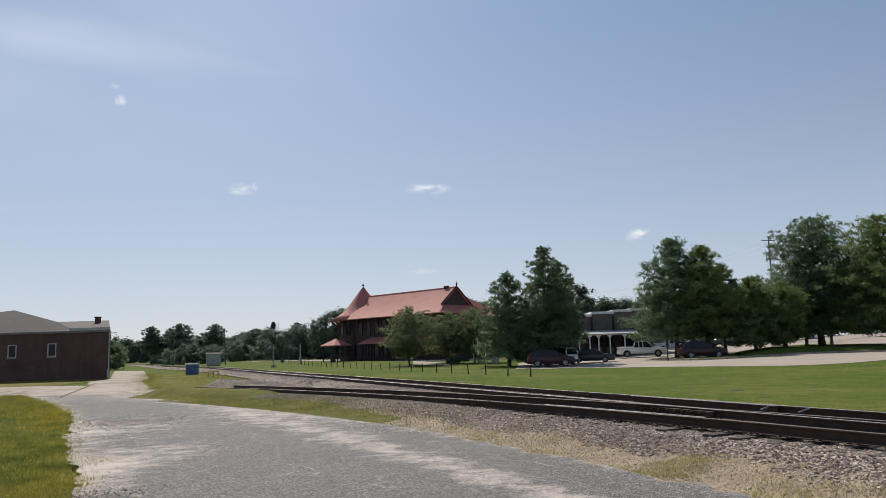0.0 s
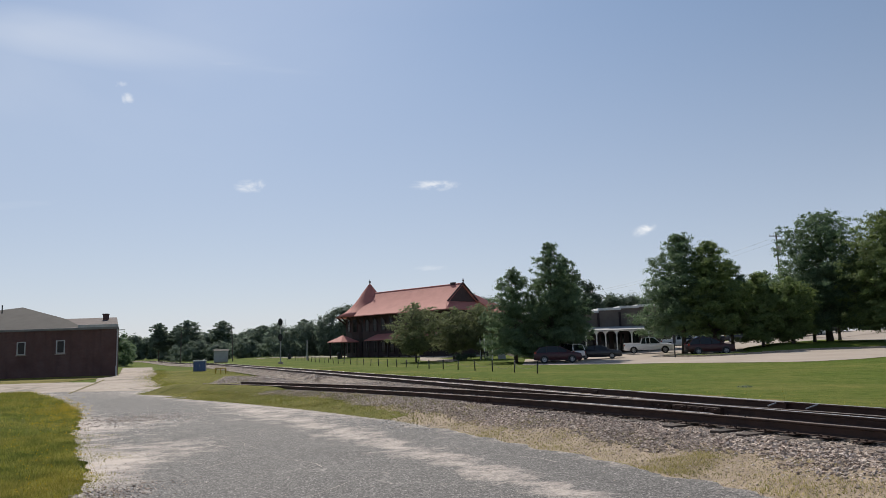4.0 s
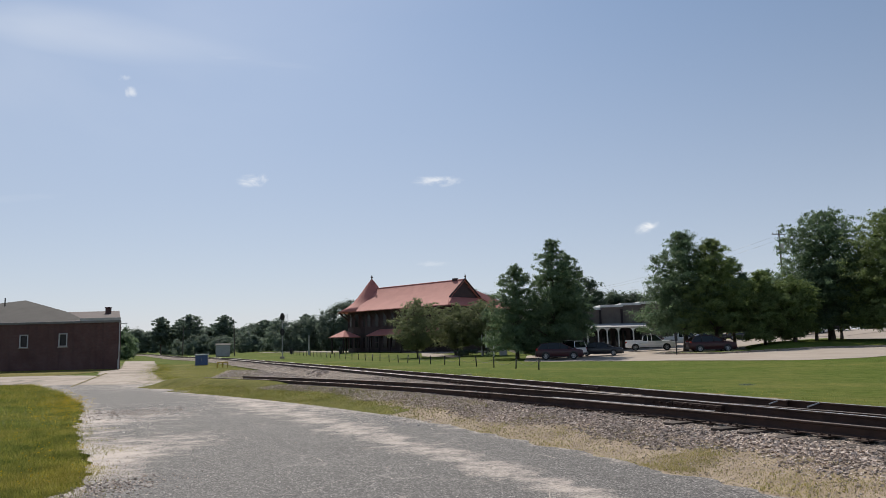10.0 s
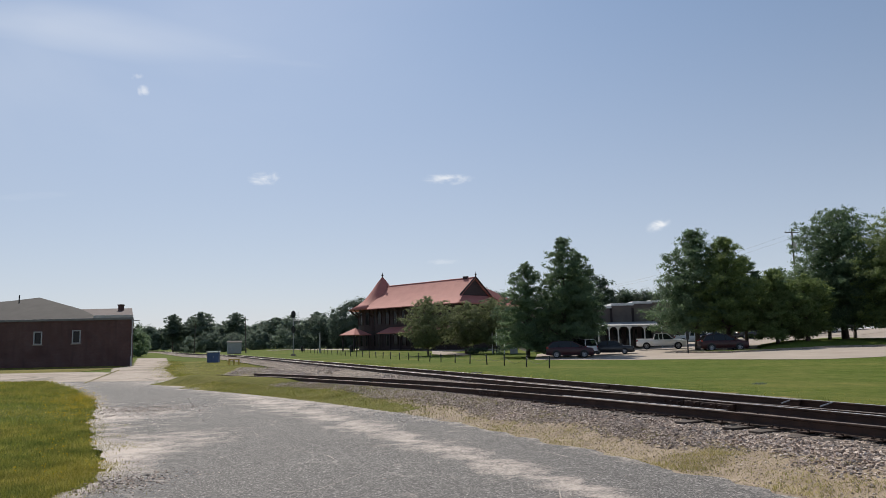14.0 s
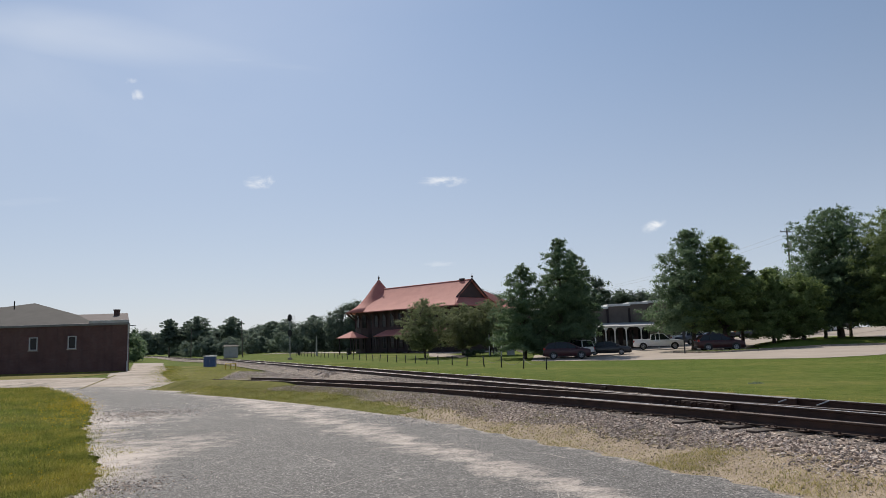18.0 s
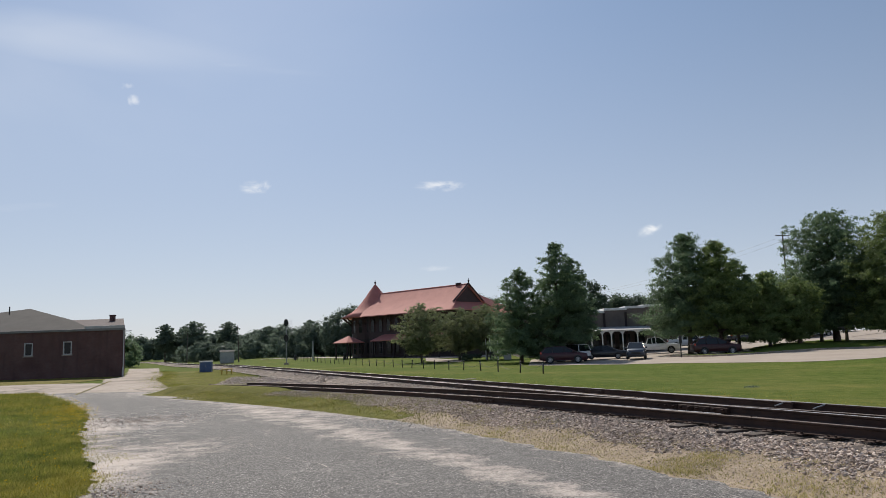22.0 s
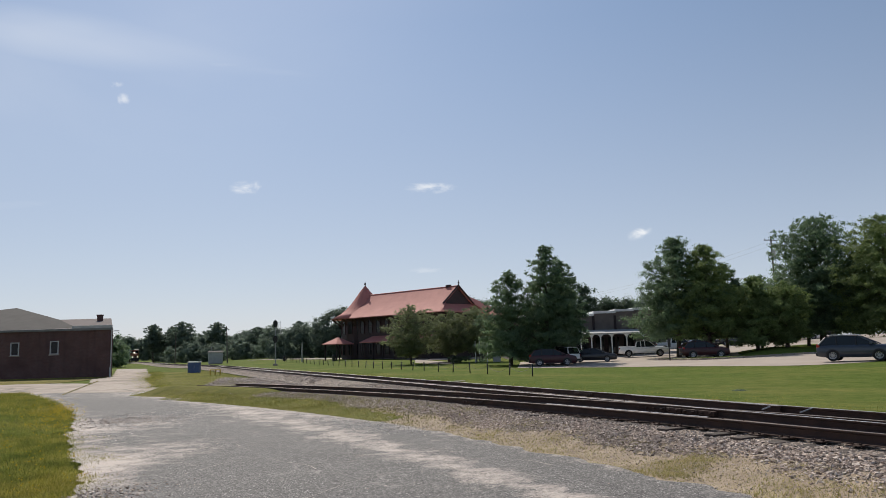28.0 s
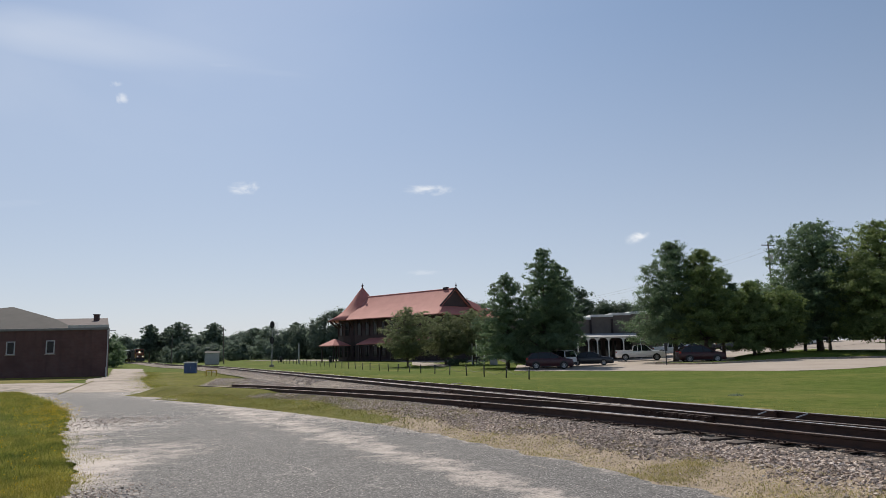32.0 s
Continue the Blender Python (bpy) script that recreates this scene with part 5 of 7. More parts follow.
def make_backdrop_woods():
    rng = random.Random(8)

    def row(x0, y0, x1, y1, n, h0, h1, r0, r1):
        return [(x0 + (x1 - x0) * (i + rng.uniform(-0.4, 0.4)) / n, y0 + (y1 - y0) * i / n + rng.uniform(-4, 4), rng.uniform(h0, h1), rng.uniform(r0, r1)) for i in range(n)]

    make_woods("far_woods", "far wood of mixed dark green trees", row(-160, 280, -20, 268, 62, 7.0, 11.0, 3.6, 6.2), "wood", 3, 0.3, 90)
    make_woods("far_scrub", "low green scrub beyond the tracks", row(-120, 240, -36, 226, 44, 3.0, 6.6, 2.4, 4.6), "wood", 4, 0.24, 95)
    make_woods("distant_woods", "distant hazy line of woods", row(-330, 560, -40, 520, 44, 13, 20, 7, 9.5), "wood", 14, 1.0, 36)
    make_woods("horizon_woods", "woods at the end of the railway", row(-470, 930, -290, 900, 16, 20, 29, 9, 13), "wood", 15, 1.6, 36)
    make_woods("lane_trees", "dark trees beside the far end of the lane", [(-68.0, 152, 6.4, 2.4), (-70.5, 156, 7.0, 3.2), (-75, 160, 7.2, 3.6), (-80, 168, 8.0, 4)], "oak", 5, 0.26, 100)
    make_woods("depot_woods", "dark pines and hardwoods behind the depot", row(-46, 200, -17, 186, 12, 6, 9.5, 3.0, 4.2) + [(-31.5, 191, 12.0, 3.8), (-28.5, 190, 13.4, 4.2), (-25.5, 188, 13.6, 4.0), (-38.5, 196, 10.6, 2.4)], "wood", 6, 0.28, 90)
    make_woods("store_pines", "tall dark pines behind the store", row(2, 176, 66, 168, 30, 11.2, 13.0, 4.4, 5.4) + [(27.9, 160, 16.6, 3.2), (30.8, 161, 14.6, 2.8), (24.4, 162, 16.2, 3.0), (21.5, 163, 13.8, 3.0)], "pine", 7, 0.28, 120)
    make_woods("right_woods", "dark hardwoods behind the hill road", row(58, 150, 130, 128, 22, 9, 12, 4, 5.5), "oak", 9, 0.36, 60)
    make_woods("hidden_tree", "sunlit tree behind the brick building", [(-58.5, 112, 8.9, 2.4), (-62, 114, 8.4, 2.4)], "light", 10, 0.22, 90)
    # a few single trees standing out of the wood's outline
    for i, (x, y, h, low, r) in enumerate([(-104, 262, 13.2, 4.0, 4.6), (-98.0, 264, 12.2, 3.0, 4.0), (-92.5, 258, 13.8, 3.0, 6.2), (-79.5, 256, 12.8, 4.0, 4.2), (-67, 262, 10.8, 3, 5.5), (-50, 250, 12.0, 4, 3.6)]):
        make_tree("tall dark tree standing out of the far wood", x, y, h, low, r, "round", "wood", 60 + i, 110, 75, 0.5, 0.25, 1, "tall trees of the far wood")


make_trees()
make_backdrop_woods()


# ---- vehicles: own space, nose along +x, wheels on z = 0 ----
def wheel(parent, x, y, r, w):
    bm = bm_new()
    prof = [(r * 0.62, -w / 2), (r * 0.9, -w / 2), (r, -w / 2 + 0.04), (r, w / 2 - 0.04), (r * 0.9, w / 2), (r * 0.62, w / 2)]
    n = 20
    loft(bm, [[(a * math.cos(2 * math.pi * i / n), b, a * math.sin(2 * math.pi * i / n)) for a, b in prof] for i in range(n + 1)], close=True, caps=False)
    bmesh.ops.recalc_face_normals(bm, faces=bm.faces)
    ob = new("wheel", mesh_of("wheel", bm, M["tyre"], True))
    ob.parent = parent
    ob.matrix_basis = pose(x, y, r)
    s = 1 if y > 0 else -1
    bm = bm_new()
    rod(bm, (0, s * (w / 2 - 0.12), 0), (0, s * (w / 2 - 0.1), 0), r * 0.63, seg=20)
    n = 20
    ring = [(r * 0.56, w / 2 - 0.015), (r * 0.65, w / 2 - 0.005), (r * 0.65, w / 2 - 0.1), (r * 0.56, w / 2 - 0.1)]
    loft(bm, [[(a * math.cos(2 * math.pi * i / n), s * b, a * math.sin(2 * math.pi * i / n)) for a, b in ring] for i in range(n + 1)], close=True, caps=False)
    for k in range(10):
        a = 2 * math.pi * k / 10
        rod(bm, (0, s * (w / 2 - 0.035), 0), (r * 0.6 * math.cos(a), s * (w / 2 - 0.03), r * 0.6 * math.sin(a)), 0.028, 0.02, 5)
    rod(bm, (0, s * (w / 2 - 0.06), 0), (0, s * (w / 2), 0), 0.06, seg=10)
    part("rim", bm, M["rim"], ob, "silver alloy rim")
    return ob


def body_ring(x, w, z0, z1):
    """A rounded cross-section of the lower body at x."""
    h = z1 - z0
    half = [(w * 0.86, z0), (w * 0.97, z0 + 0.12 * h), (w, z0 + 0.45 * h), (w * 0.985, z0 + 0.75 * h), (w * 0.95, z0 + 0.92 * h), (w * 0.86, z1)]
    return [(x, -a, b) for a, b in half] + [(x, a, b) for a, b in reversed(half)]


def make_vehicle(name, label, paint, style, at, turn, group="", roofrail=False):
    """style: suv, sedan, pickup or van."""
    S = {
        "suv": dict(L=4.6, W=0.92, belt=1.06, roof=1.66, z0=0.26, hood=(2.3, 1.02), cab=[(-2.14, 1.1), (-1.72, 1.56), (-0.8, 1.66), (0.2, 1.63), (1.28, 1.08)], r=0.37, axles=(-1.32, 1.36)),
        "sedan": dict(L=4.8, W=0.91, belt=0.93, roof=1.44, z0=0.2, hood=(2.4, 0.9), cab=[(-1.95, 0.98), (-1.1, 1.36), (-0.4, 1.44), (0.35, 1.42), (1.3, 0.95)], r=0.33, axles=(-1.4, 1.4)),
        "van": dict(L=4.9, W=0.97, belt=1.05, roof=1.78, z0=0.24, hood=(2.45, 0.98), cab=[(-2.38, 1.1), (-2.2, 1.7), (-1.2, 1.78), (0.6, 1.73), (1.6, 1.04)], r=0.34, axles=(-1.5, 1.5)),
        "pickup": dict(L=5.7, W=0.98, belt=1.14, roof=1.82, z0=0.34, hood=(2.85, 1.12), cab=[(-0.92, 1.14), (-0.78, 1.72), (-0.4, 1.82), (0.62, 1.79), (1.32, 1.14)], r=0.39, axles=(-1.72, 1.78))}[style]
    L, W, belt, z0 = S["L"] / 2, S["W"], S["belt"], S["z0"]
    v = thing(name, label, {"suv": "car", "sedan": "car", "van": "van", "pickup": "pickup truck"}[style], at, turn, group)
    nose = S["hood"][1]
    rings = [body_ring(-L, W * 0.84, z0 + 0.2, belt - 0.08), body_ring(-L + 0.08, W * 0.93, z0 + 0.06, belt - 0.01), body_ring(-L + 0.4, W * 0.985, z0, belt)]
    for x in np.linspace(-L + 0.9, S["cab"][-1][0] - 0.1, 7):
        rings.append(body_ring(float(x), W, z0, belt + 0.01))
    cx = S["cab"][-1][0]
    for k in range(1, 7):
        u = k / 7
        x = cx + (L - cx) * u
        rings.append(body_ring(x, W * (1 - 0.10 * u ** 3), z0, belt - (belt - nose * 0.93 + 0.04) * u ** 1.6))
    rings.append(body_ring(L - 0.03, W * 0.84, z0 + 0.06, nose * 0.86))
    rings.append(body_ring(L, W * 0.74, z0 + 0.16, nose * 0.74))
    bm = bm_new()
    loft(bm, rings)
    bmesh.ops.recalc_face_normals(bm, faces=bm.faces)
    part("body", bm, paint, v, shade=True)
    # the cabin: glass house with roof and pillars
    cab = S["cab"]

    pts = [(x, W * (0.93 - 0.22 * (z - belt) / (S["roof"] - belt)), z) for x, z in cab]
    bm = bm_new()
    foot = [(x, w, z if 0 < i < len(pts) - 1 else belt - 0.06) for i, (x, w, z) in enumerate(pts)]
    left = [bm.verts.new((x, w * 0.985, z)) for x, w, z in foot]
    right = [bm.verts.new((x, -w * 0.985, z)) for x, w, z in foot]
    bm.faces.new(left)
    bm.faces.new(list(reversed(right)))
    for i in range(len(pts)):
        j = (i + 1) % len(pts)
        bm.faces.new((left[j], left[i], right[i], right[j]))
    bmesh.ops.recalc_face_normals(bm, faces=bm.faces)
    part("cabin_glass", bm, M["carglass"], v, "dark tinted car windows")
    bm = bm_new()
    top = [p for p in pts[1:-1]]
    loft(bm, [[(x - (0.04 if i == 0 else 0), s * (w + 0.01), z + 0.012) for s in (-1, 1)] + [(x - (0.04 if i == 0 else 0), s * (w - 0.02), z - 0.05) for s in (1, -1)] for i, (x, w, z) in enumerate(top)])
    bmesh.ops.recalc_face_normals(bm, faces=bm.faces)
    bmesh.ops.bevel(bm, geom=list(bm.edges), offset=0.012, segments=1, affect="EDGES")
    part("roof", bm, paint, v)
    for s in (-1, 1):
        for i, r in ((0, 0.055), (len(pts) - 2, 0.04)):
            a, b = pts[i], pts[i + 1]
            bm = bm_new()
            rod(bm, (a[0], s * a[1], a[2] - 0.02), (b[0], s * b[1], b[2]), r, r * 0.85, 6)
            part("pillar", bm, paint, v)
        mids = (-0.35,) if style in ("sedan", "pickup") else (-1.1, 0.05)
        for x in mids + ((0.1,) if style == "pickup" else ()):
            w = W * 0.93
            bm = bm_new()
            rod(bm, (x + 0.05, s * w, belt - 0.02), (x, s * W * 0.735, S["roof"] - 0.03), 0.045, 0.035, 6)
            part("pillar", bm, paint if style == "pickup" else M["plastic"], v)
        # sill, arches, handles, mirror
        bm = bm_new()
        box(bm, S["axles"][0] + 0.5, S["axles"][1] - 0.5, s * W * 0.9 - 0.03, s * W * 0.9 + 0.03, z0 - 0.02, z0 + 0.1, 0.015)
        part("sill", bm, M["plastic"], v)
        for ax in S["axles"]:
            bm = bm_new()
            rr = S["r"] + 0.05
            arc = [(ax + rr * math.cos(a), S["r"] + rr * math.sin(a)) for a in np.linspace(-0.35, math.pi + 0.35, 15)]
            prism(bm, arc, "y", s * (W - 0.19) if s > 0 else -W - 0.004, W + 0.004 if s > 0 else -(W - 0.19))
            part("wheel_arch", bm, M["plastic"], v)
        for x in ((-0.75, 0.4) if style != "pickup" else (0.1,)):
            bm = bm_new()
            box(bm, x - 0.1, x + 0.1, s * W * 0.985 - 0.02, s * W * 0.985 + 0.035, belt - 0.16, belt - 0.12, 0.008)
            part("door_handle", bm, paint, v)
        bm = bm_new()
        box(bm, cx - 0.42, cx - 0.26, s * (W + 0.08) - 0.09, s * (W + 0.08) + 0.09, belt + 0.02, belt + 0.17, 0.03)
        part("mirror", bm, paint if style != "pickup" else M["plastic"], v)
        bm = bm_new()
        box(bm, L - 0.28, L - 0.02, s * W * 0.66 - 0.16, s * W * 0.66 + 0.15, nose * 0.70, nose * 0.84, 0.035)
        part("headlight", bm, M["headlamp"], v, "clear headlight")
        bm = bm_new()
        zt = belt - 0.06 if style != "suv" else belt + 0.08
        box(bm, -L + 0.01, -L + 0.22, s * W * 0.8 - 0.12, s * W * 0.8 + 0.1, zt - 0.22, zt, 0.03)
        part("taillight", bm, M["taillamp"], v, "red taillight")
        for ax in S["axles"]:
            wheel(v, ax, s * (W - 0.07), S["r"], 0.22)
        if roofrail:
            bm = bm_new()
            rod(bm, (pts[1][0] + 0.3, s * 0.6, S["roof"] + 0.05), (pts[-2][0], s * 0.6, S["roof"] + 0.03), 0.03, seg=6)
            part("roof_rail", bm, M["rim"], v, "silver roof rail")
    bm = bm_new()
    box(bm, L - 0.1, L + 0.02, -W * 0.5, W * 0.5, nose * 0.52, nose * 0.74, 0.03)
    part("grille", bm, M["plastic"], v)
    bm = bm_new()
    box(bm, L - 0.12, L + 0.05, -W * 0.84, W * 0.84, z0 + 0.05, z0 + 0.24, 0.04)
    part("front_bumper", bm, M["rim"] if style == "pickup" else M["plastic"], v)
    bm = bm_new()
    box(bm, -L - 0.05, -L + 0.12, -W * 0.84, W * 0.84, z0 + 0.08, z0 + 0.28, 0.04)
    part("rear_bumper", bm, M["rim"] if style == "pickup" else M["plastic"], v)
    if style == "pickup":
        bm = bm_new()
        box(bm, -L + 0.12, -1.0, -W * 0.82, W * 0.82, belt - 0.02, belt + 0.016, 0.004)
        part("bed_floor", bm, M["plastic"], v)
        for s in (-1, 1):
            bm = bm_new()
            box(bm, -L + 0.06, -0.95, s * W * 0.87 - 0.05, s * W * 0.87 + 0.05, belt - 0.05, belt + 0.1, 0.02)
            part("bed_rail", bm, paint, v)
        bm = bm_new()
        box(bm, -L + 0.02, -L + 0.1, -W * 0.86, W * 0.86, belt - 0.05, belt + 0.1, 0.02)
        part("tailgate", bm, paint, v)
    return v


def park(name, label, paint, style, x, y, turn, **kw):
    return make_vehicle(name, label, M[paint], style, (x, y, gz(x, y) + 0.012), turn, "parked vehicles", **kw)


park("pickup_truck", "white extended cab pickup truck parked before the porch", "paint_white", "pickup", 22.9, 87.2, -14)
park("pickup_truck", "white pickup truck parked behind another", "paint_white", "pickup", 30.0, 97.0, -14)
park("sedan", "shiny black sedan parked before the porch", "paint_black", "sedan", 15.7, 80.5, -12)
park("sport_utility_car", "dark maroon sport utility car in the tree's shade", "paint_maroon", "suv", 10.3, 73.6, -6)
park("minivan", "white minivan parked beside a maroon car", "paint_white", "van", 11.5, 78.6, 128)
park("sport_utility_car", "dark red sport utility car in deep tree shade", "paint_red", "suv", 25.6, 74.6, -4)
for cx, cy, ct, cp, cst in ((52.4, 110.0, 160, "paint_white", "sedan"), (44.0, 117.0, 20, "paint_black", "suv"), (40.0, 118.0, 10, "paint_black", "sedan"), (36.5, 118.0, 12, "paint_silver", "sedan"), (56.5, 112, 165, "paint_black", "suv")):
    park("parked_car", "small far parked car glinting behind the trees", cp, cst, cx, cy, ct)

# those that drive
slate_car = make_vehicle("slate_suv", "dark slate blue sport utility car driving through the lot", M["paint_slate"], "suv", (95, 116, 2.6), 180, roofrail=True)
white_car = make_vehicle("white_sedan", "white car driving up the far road", M["paint_white"], "suv", (30, 118, 1.5), 0)


def make_locomotive():
    v = thing("locomotive", "orange and black freight locomotive with lit headlights", "locomotive", (0, 0, 0))
    bm = bm_new()
    box(bm, -10.5, 10.4, -1.35, 1.35, 1.15, 1.55, 0.05)
    part("frame_deck", bm, M["black"], v)
    bm = bm_new()
    box(bm, 5.2, 7.9, -1.5, 1.5, 1.55, 4.5, 0.18)
    cab = part("cab", bm, M["paint_orange"], v, "orange crew cab")
    for s in (-1, 1):
        bm = bm_new()
        box(bm, 7.88, 7.93, s * 0.72 - 0.5, s * 0.72 + 0.5, 3.3, 4.05, 0.02)
        part("windshield", bm, M["carglass"], cab)
        bm = bm_new()
        box(bm, 5.7, 7.3, s * 1.5 - 0.02, s * 1.5 + 0.02, 3.2, 4.0, 0.01)
        part("side_window", bm, M["carglass"], cab)
    bm = bm_new()
    box(bm, 7.94, 9.6, -0.95, 0.95, 1.55, 3.15, 0.2)
    part("nose", bm, M["paint_orange"], v, "short orange nose")
    bm = bm_new()
    box(bm, 9.58, 9.64, -0.7, 0.7, 1.7, 2.3, 0.02)
    part("nose_door", bm, M["black"], v)
    bm = bm_new()
    box(bm, -9.6, 5.18, -0.95, 0.95, 1.55, 4.3, 0.14)
    part("long_hood", bm, M["black"], v, "black engine hood")
    bm = bm_new()
    box(bm, -8.5, -4.5, -1.25, 1.25, 3.6, 4.45, 0.1)
    part("radiator", bm, M["black"], v)
    bm = bm_new()
    prism(bm, [(9.9, 0.25), (10.7, 0.2), (10.45, 1.2), (9.9, 1.2)], "y", -1.35, 1.35)
    part("plow", bm, M["black"], v, "black snow plow")
    bm = bm_new()
    box(bm, -3.0, 3.0, -1.2, 1.2, 0.45, 1.14, 0.2)
    part("fuel_tank", bm, M["black"], v)
    for x in (-6.8, 6.8):
        bm = bm_new()
        box(bm, x - 2.3, x + 2.3, -1.15, 1.15, 0.5, 0.95, 0.08)
        tr = part("bogie", bm, M["black"], v)
        for k in (-1.7, 0, 1.7):
            for s in (-1, 1):
                bm = bm_new()
                rod(bm, (x + k, s * 0.72, 0.51), (x + k, s * 0.85, 0.51), 0.5, seg=18)
                part("wheel", bm, M["rail"], tr)
    for y, z in ((-0.11, 3.4), (0.11, 3.4)):
        bm = bm_new()
        rod(bm, (7.9, y, z), (8.06, y, z), 0.12, seg=12)
        part("headlight", bm, M["lamp_warm"], v, "lit warm headlight")
    for y in (-1.0, 1.0):
        bm = bm_new()
        rod(bm, (10.4, y * 0.85, 1.85), (10.52, y * 0.85, 1.85), 0.11, seg=12)
        part("ditch_light", bm, M["lamp_warm"], v, "lit warm ditch light")
        bm = bm_new()
        for x in (8.2, 9.2, 10.2):
            rod(bm, (x, y * 1.35, 1.5), (x, y * 1.35, 2.6), 0.025, seg=5)
        rod(bm, (8.2, y * 1.35, 2.6), (10.2, y * 1.35, 2.6), 0.025, seg=5)
        part("handrail", bm, M["yellow"], v)
    bm = bm_new()
    rod(bm, (10.4, 0, 0.95), (10.95, 0, 0.95), 0.12, seg=8)
    part("coupler", bm, M["rail"], v)
    return v


def make_hopper():
    """A covered freight car: sloped ends, ribbed sides, two bogies."""
    v = thing("freight_car", "dark covered hopper car behind the locomotive", "freight car", (0, 0, 0), group="freight cars of the train")
    bm = bm_new()
    prism(bm, [(-7.0, 1.3), (7.0, 1.3), (8.2, 2.4), (8.2, 4.1), (-8.2, 4.1), (-8.2, 2.4)], "y", -1.5, 1.5)
    part("body", bm, M["black"], v)
    bm = bm_new()
    prism(bm, [(-1.5, 4.105), (1.5, 4.105), (0.9, 4.5), (-0.9, 4.5)], "x", -8.2, 8.2)
    part("roof", bm, M["shed"], v)
    for s in (-1, 1):
        for k in range(9):
            bm = bm_new()
            box(bm, -7.2 + k * 1.8 - 0.06, -7.2 + k * 1.8 + 0.06, s * 1.56 - 0.06, s * 1.56 + 0.06, 2.4, 4.0)
            part("rib", bm, M["black"], v)
    for x in (-6.2, 6.2):
        bm = bm_new()
        box(bm, x - 1.3, x + 1.3, -1.05, 1.05, 0.45, 1.28, 0.08)
        tr = part("bogie", bm, M["rail"], v)
        for k in (-0.85, 0.85):
            for s in (-1, 1):
                bm = bm_new()
                rod(bm, (x + k, s * 0.72, 0.43), (x + k, s * 0.86, 0.43), 0.42, seg=16)
                part("wheel", bm, M["rail"], tr)
    bm = bm_new()
    rod(bm, (-9.1, 0, 0.95), (9.1, 0, 0.95), 0.12, seg=8)
    part("coupler", bm, M["rail"], v)
    return v


loco = make_locomotive()
hoppers = [make_hopper()]
hoppers += [copy_thing(hoppers[0], pose(0, 0, 0)) for _ in range(3)]


# ---- fences, boxes, poles, signals ----
def make_fence():
    """A row of short black posts along the lawn with a drooping chain."""
    f = thing("chain_fence", "row of short black posts with a drooping chain", "fence")
    step, count = 3.4, 32
    foot = []
    base = (5.15, 45.6)
    bm = bm_new()
    rod(bm, (0, 0, -0.15), (0, 0, 0.64), 0.045, 0.04, 8)
    bmesh.ops.create_uvsphere(bm, u_segments=8, v_segments=5, radius=0.06, matrix=Matrix.Translation((0, 0, 0.68)))
    post = mesh_of("post", bm, M["black"], True)
    rng = random.Random(3)
    for i in range(count):
        s = i * step
        x, y = base[0] - math.sin(radians(20.75)) * s, base[1] + math.cos(radians(20.75)) * s
        x, y = x + rng.uniform(-0.08, 0.08), y + rng.uniform(-0.1, 0.1)
        ob = new("post", post)
        ob.parent = f
        ob.matrix_basis = pose(x, y, gz(x, y), rng.uniform(-4, 4), rng.uniform(-6, 6), 0)
        foot.append(Vector((x, y, gz(x, y))))
    for a, b in zip(foot[:22], foot[1:]):
        sag = rng.uniform(0.28, 0.42)
        pts = [a.lerp(b, k / 8) + Vector((0, 0, 0.6 - sag * (1 - (k / 4 - 1) ** 2))) for k in range(9)]
        bm = bm_new()
        for p, q in zip(pts, pts[1:]):
            rod(bm, p, q, 0.009, seg=5)
        part("chain", bm, M["plastic"], f)


def make_signal():
    x, y = -27.4, 118.0
    s = thing("railway_signal", "tall railway signal mast with two dark heads", "railway signal", (x, y, gz(x, y)), 8)
    bm = bm_new()
    rod(bm, (0, 0, 0), (0, 0, 6.5), 0.08, 0.07, 10)
    part("mast", bm, M["shed"], s, "dull grey steel mast")
    bm = bm_new()
    box(bm, -0.35, 0.35, -0.35, 0.35, -0.2, 0.3, 0.03)
    part("base", bm, M["concrete"], s)
    for z in (6.6, 4.15):
        bm = bm_new()
        n = 20
        prism(bm, [(0.36 * math.cos(2 * math.pi * i / n), z + 0.58 * math.sin(2 * math.pi * i / n)) for i in range(n)], "y", -0.26, -0.22)
        h = part("signal_head", bm, M["black"], s, "dark oval signal head")
        for dz in (-0.3, 0.0, 0.3):
            bm = bm_new()
            rod(bm, (0, -0.26, z + dz), (0, -0.5, z + dz), 0.11, seg=12)
            part("hood", bm, M["black"], h)
        bm = bm_new()
        box(bm, -0.16, 0.16, -0.22, 0.1, z - 0.45, z + 0.45, 0.03)
        part("housing", bm, M["black"], h)
    bm = bm_new()
    for a in (-0.2, 0.2):
        rod(bm, (0.55 + a, 0.3, 4.9), (0.55 + a, 0.3, 7.0), 0.02, seg=5)
    for k in range(6):
        rod(bm, (0.35, 0.3, 5.0 + k * 0.36), (0.75, 0.3, 5.0 + k * 0.36), 0.014, seg=4)
    rod(bm, (0, 0, 5.6), (0.75, 0.3, 5.6), 0.03, seg=5)
    part("ladder", bm, M["galv"], s, "grey steel ladder")


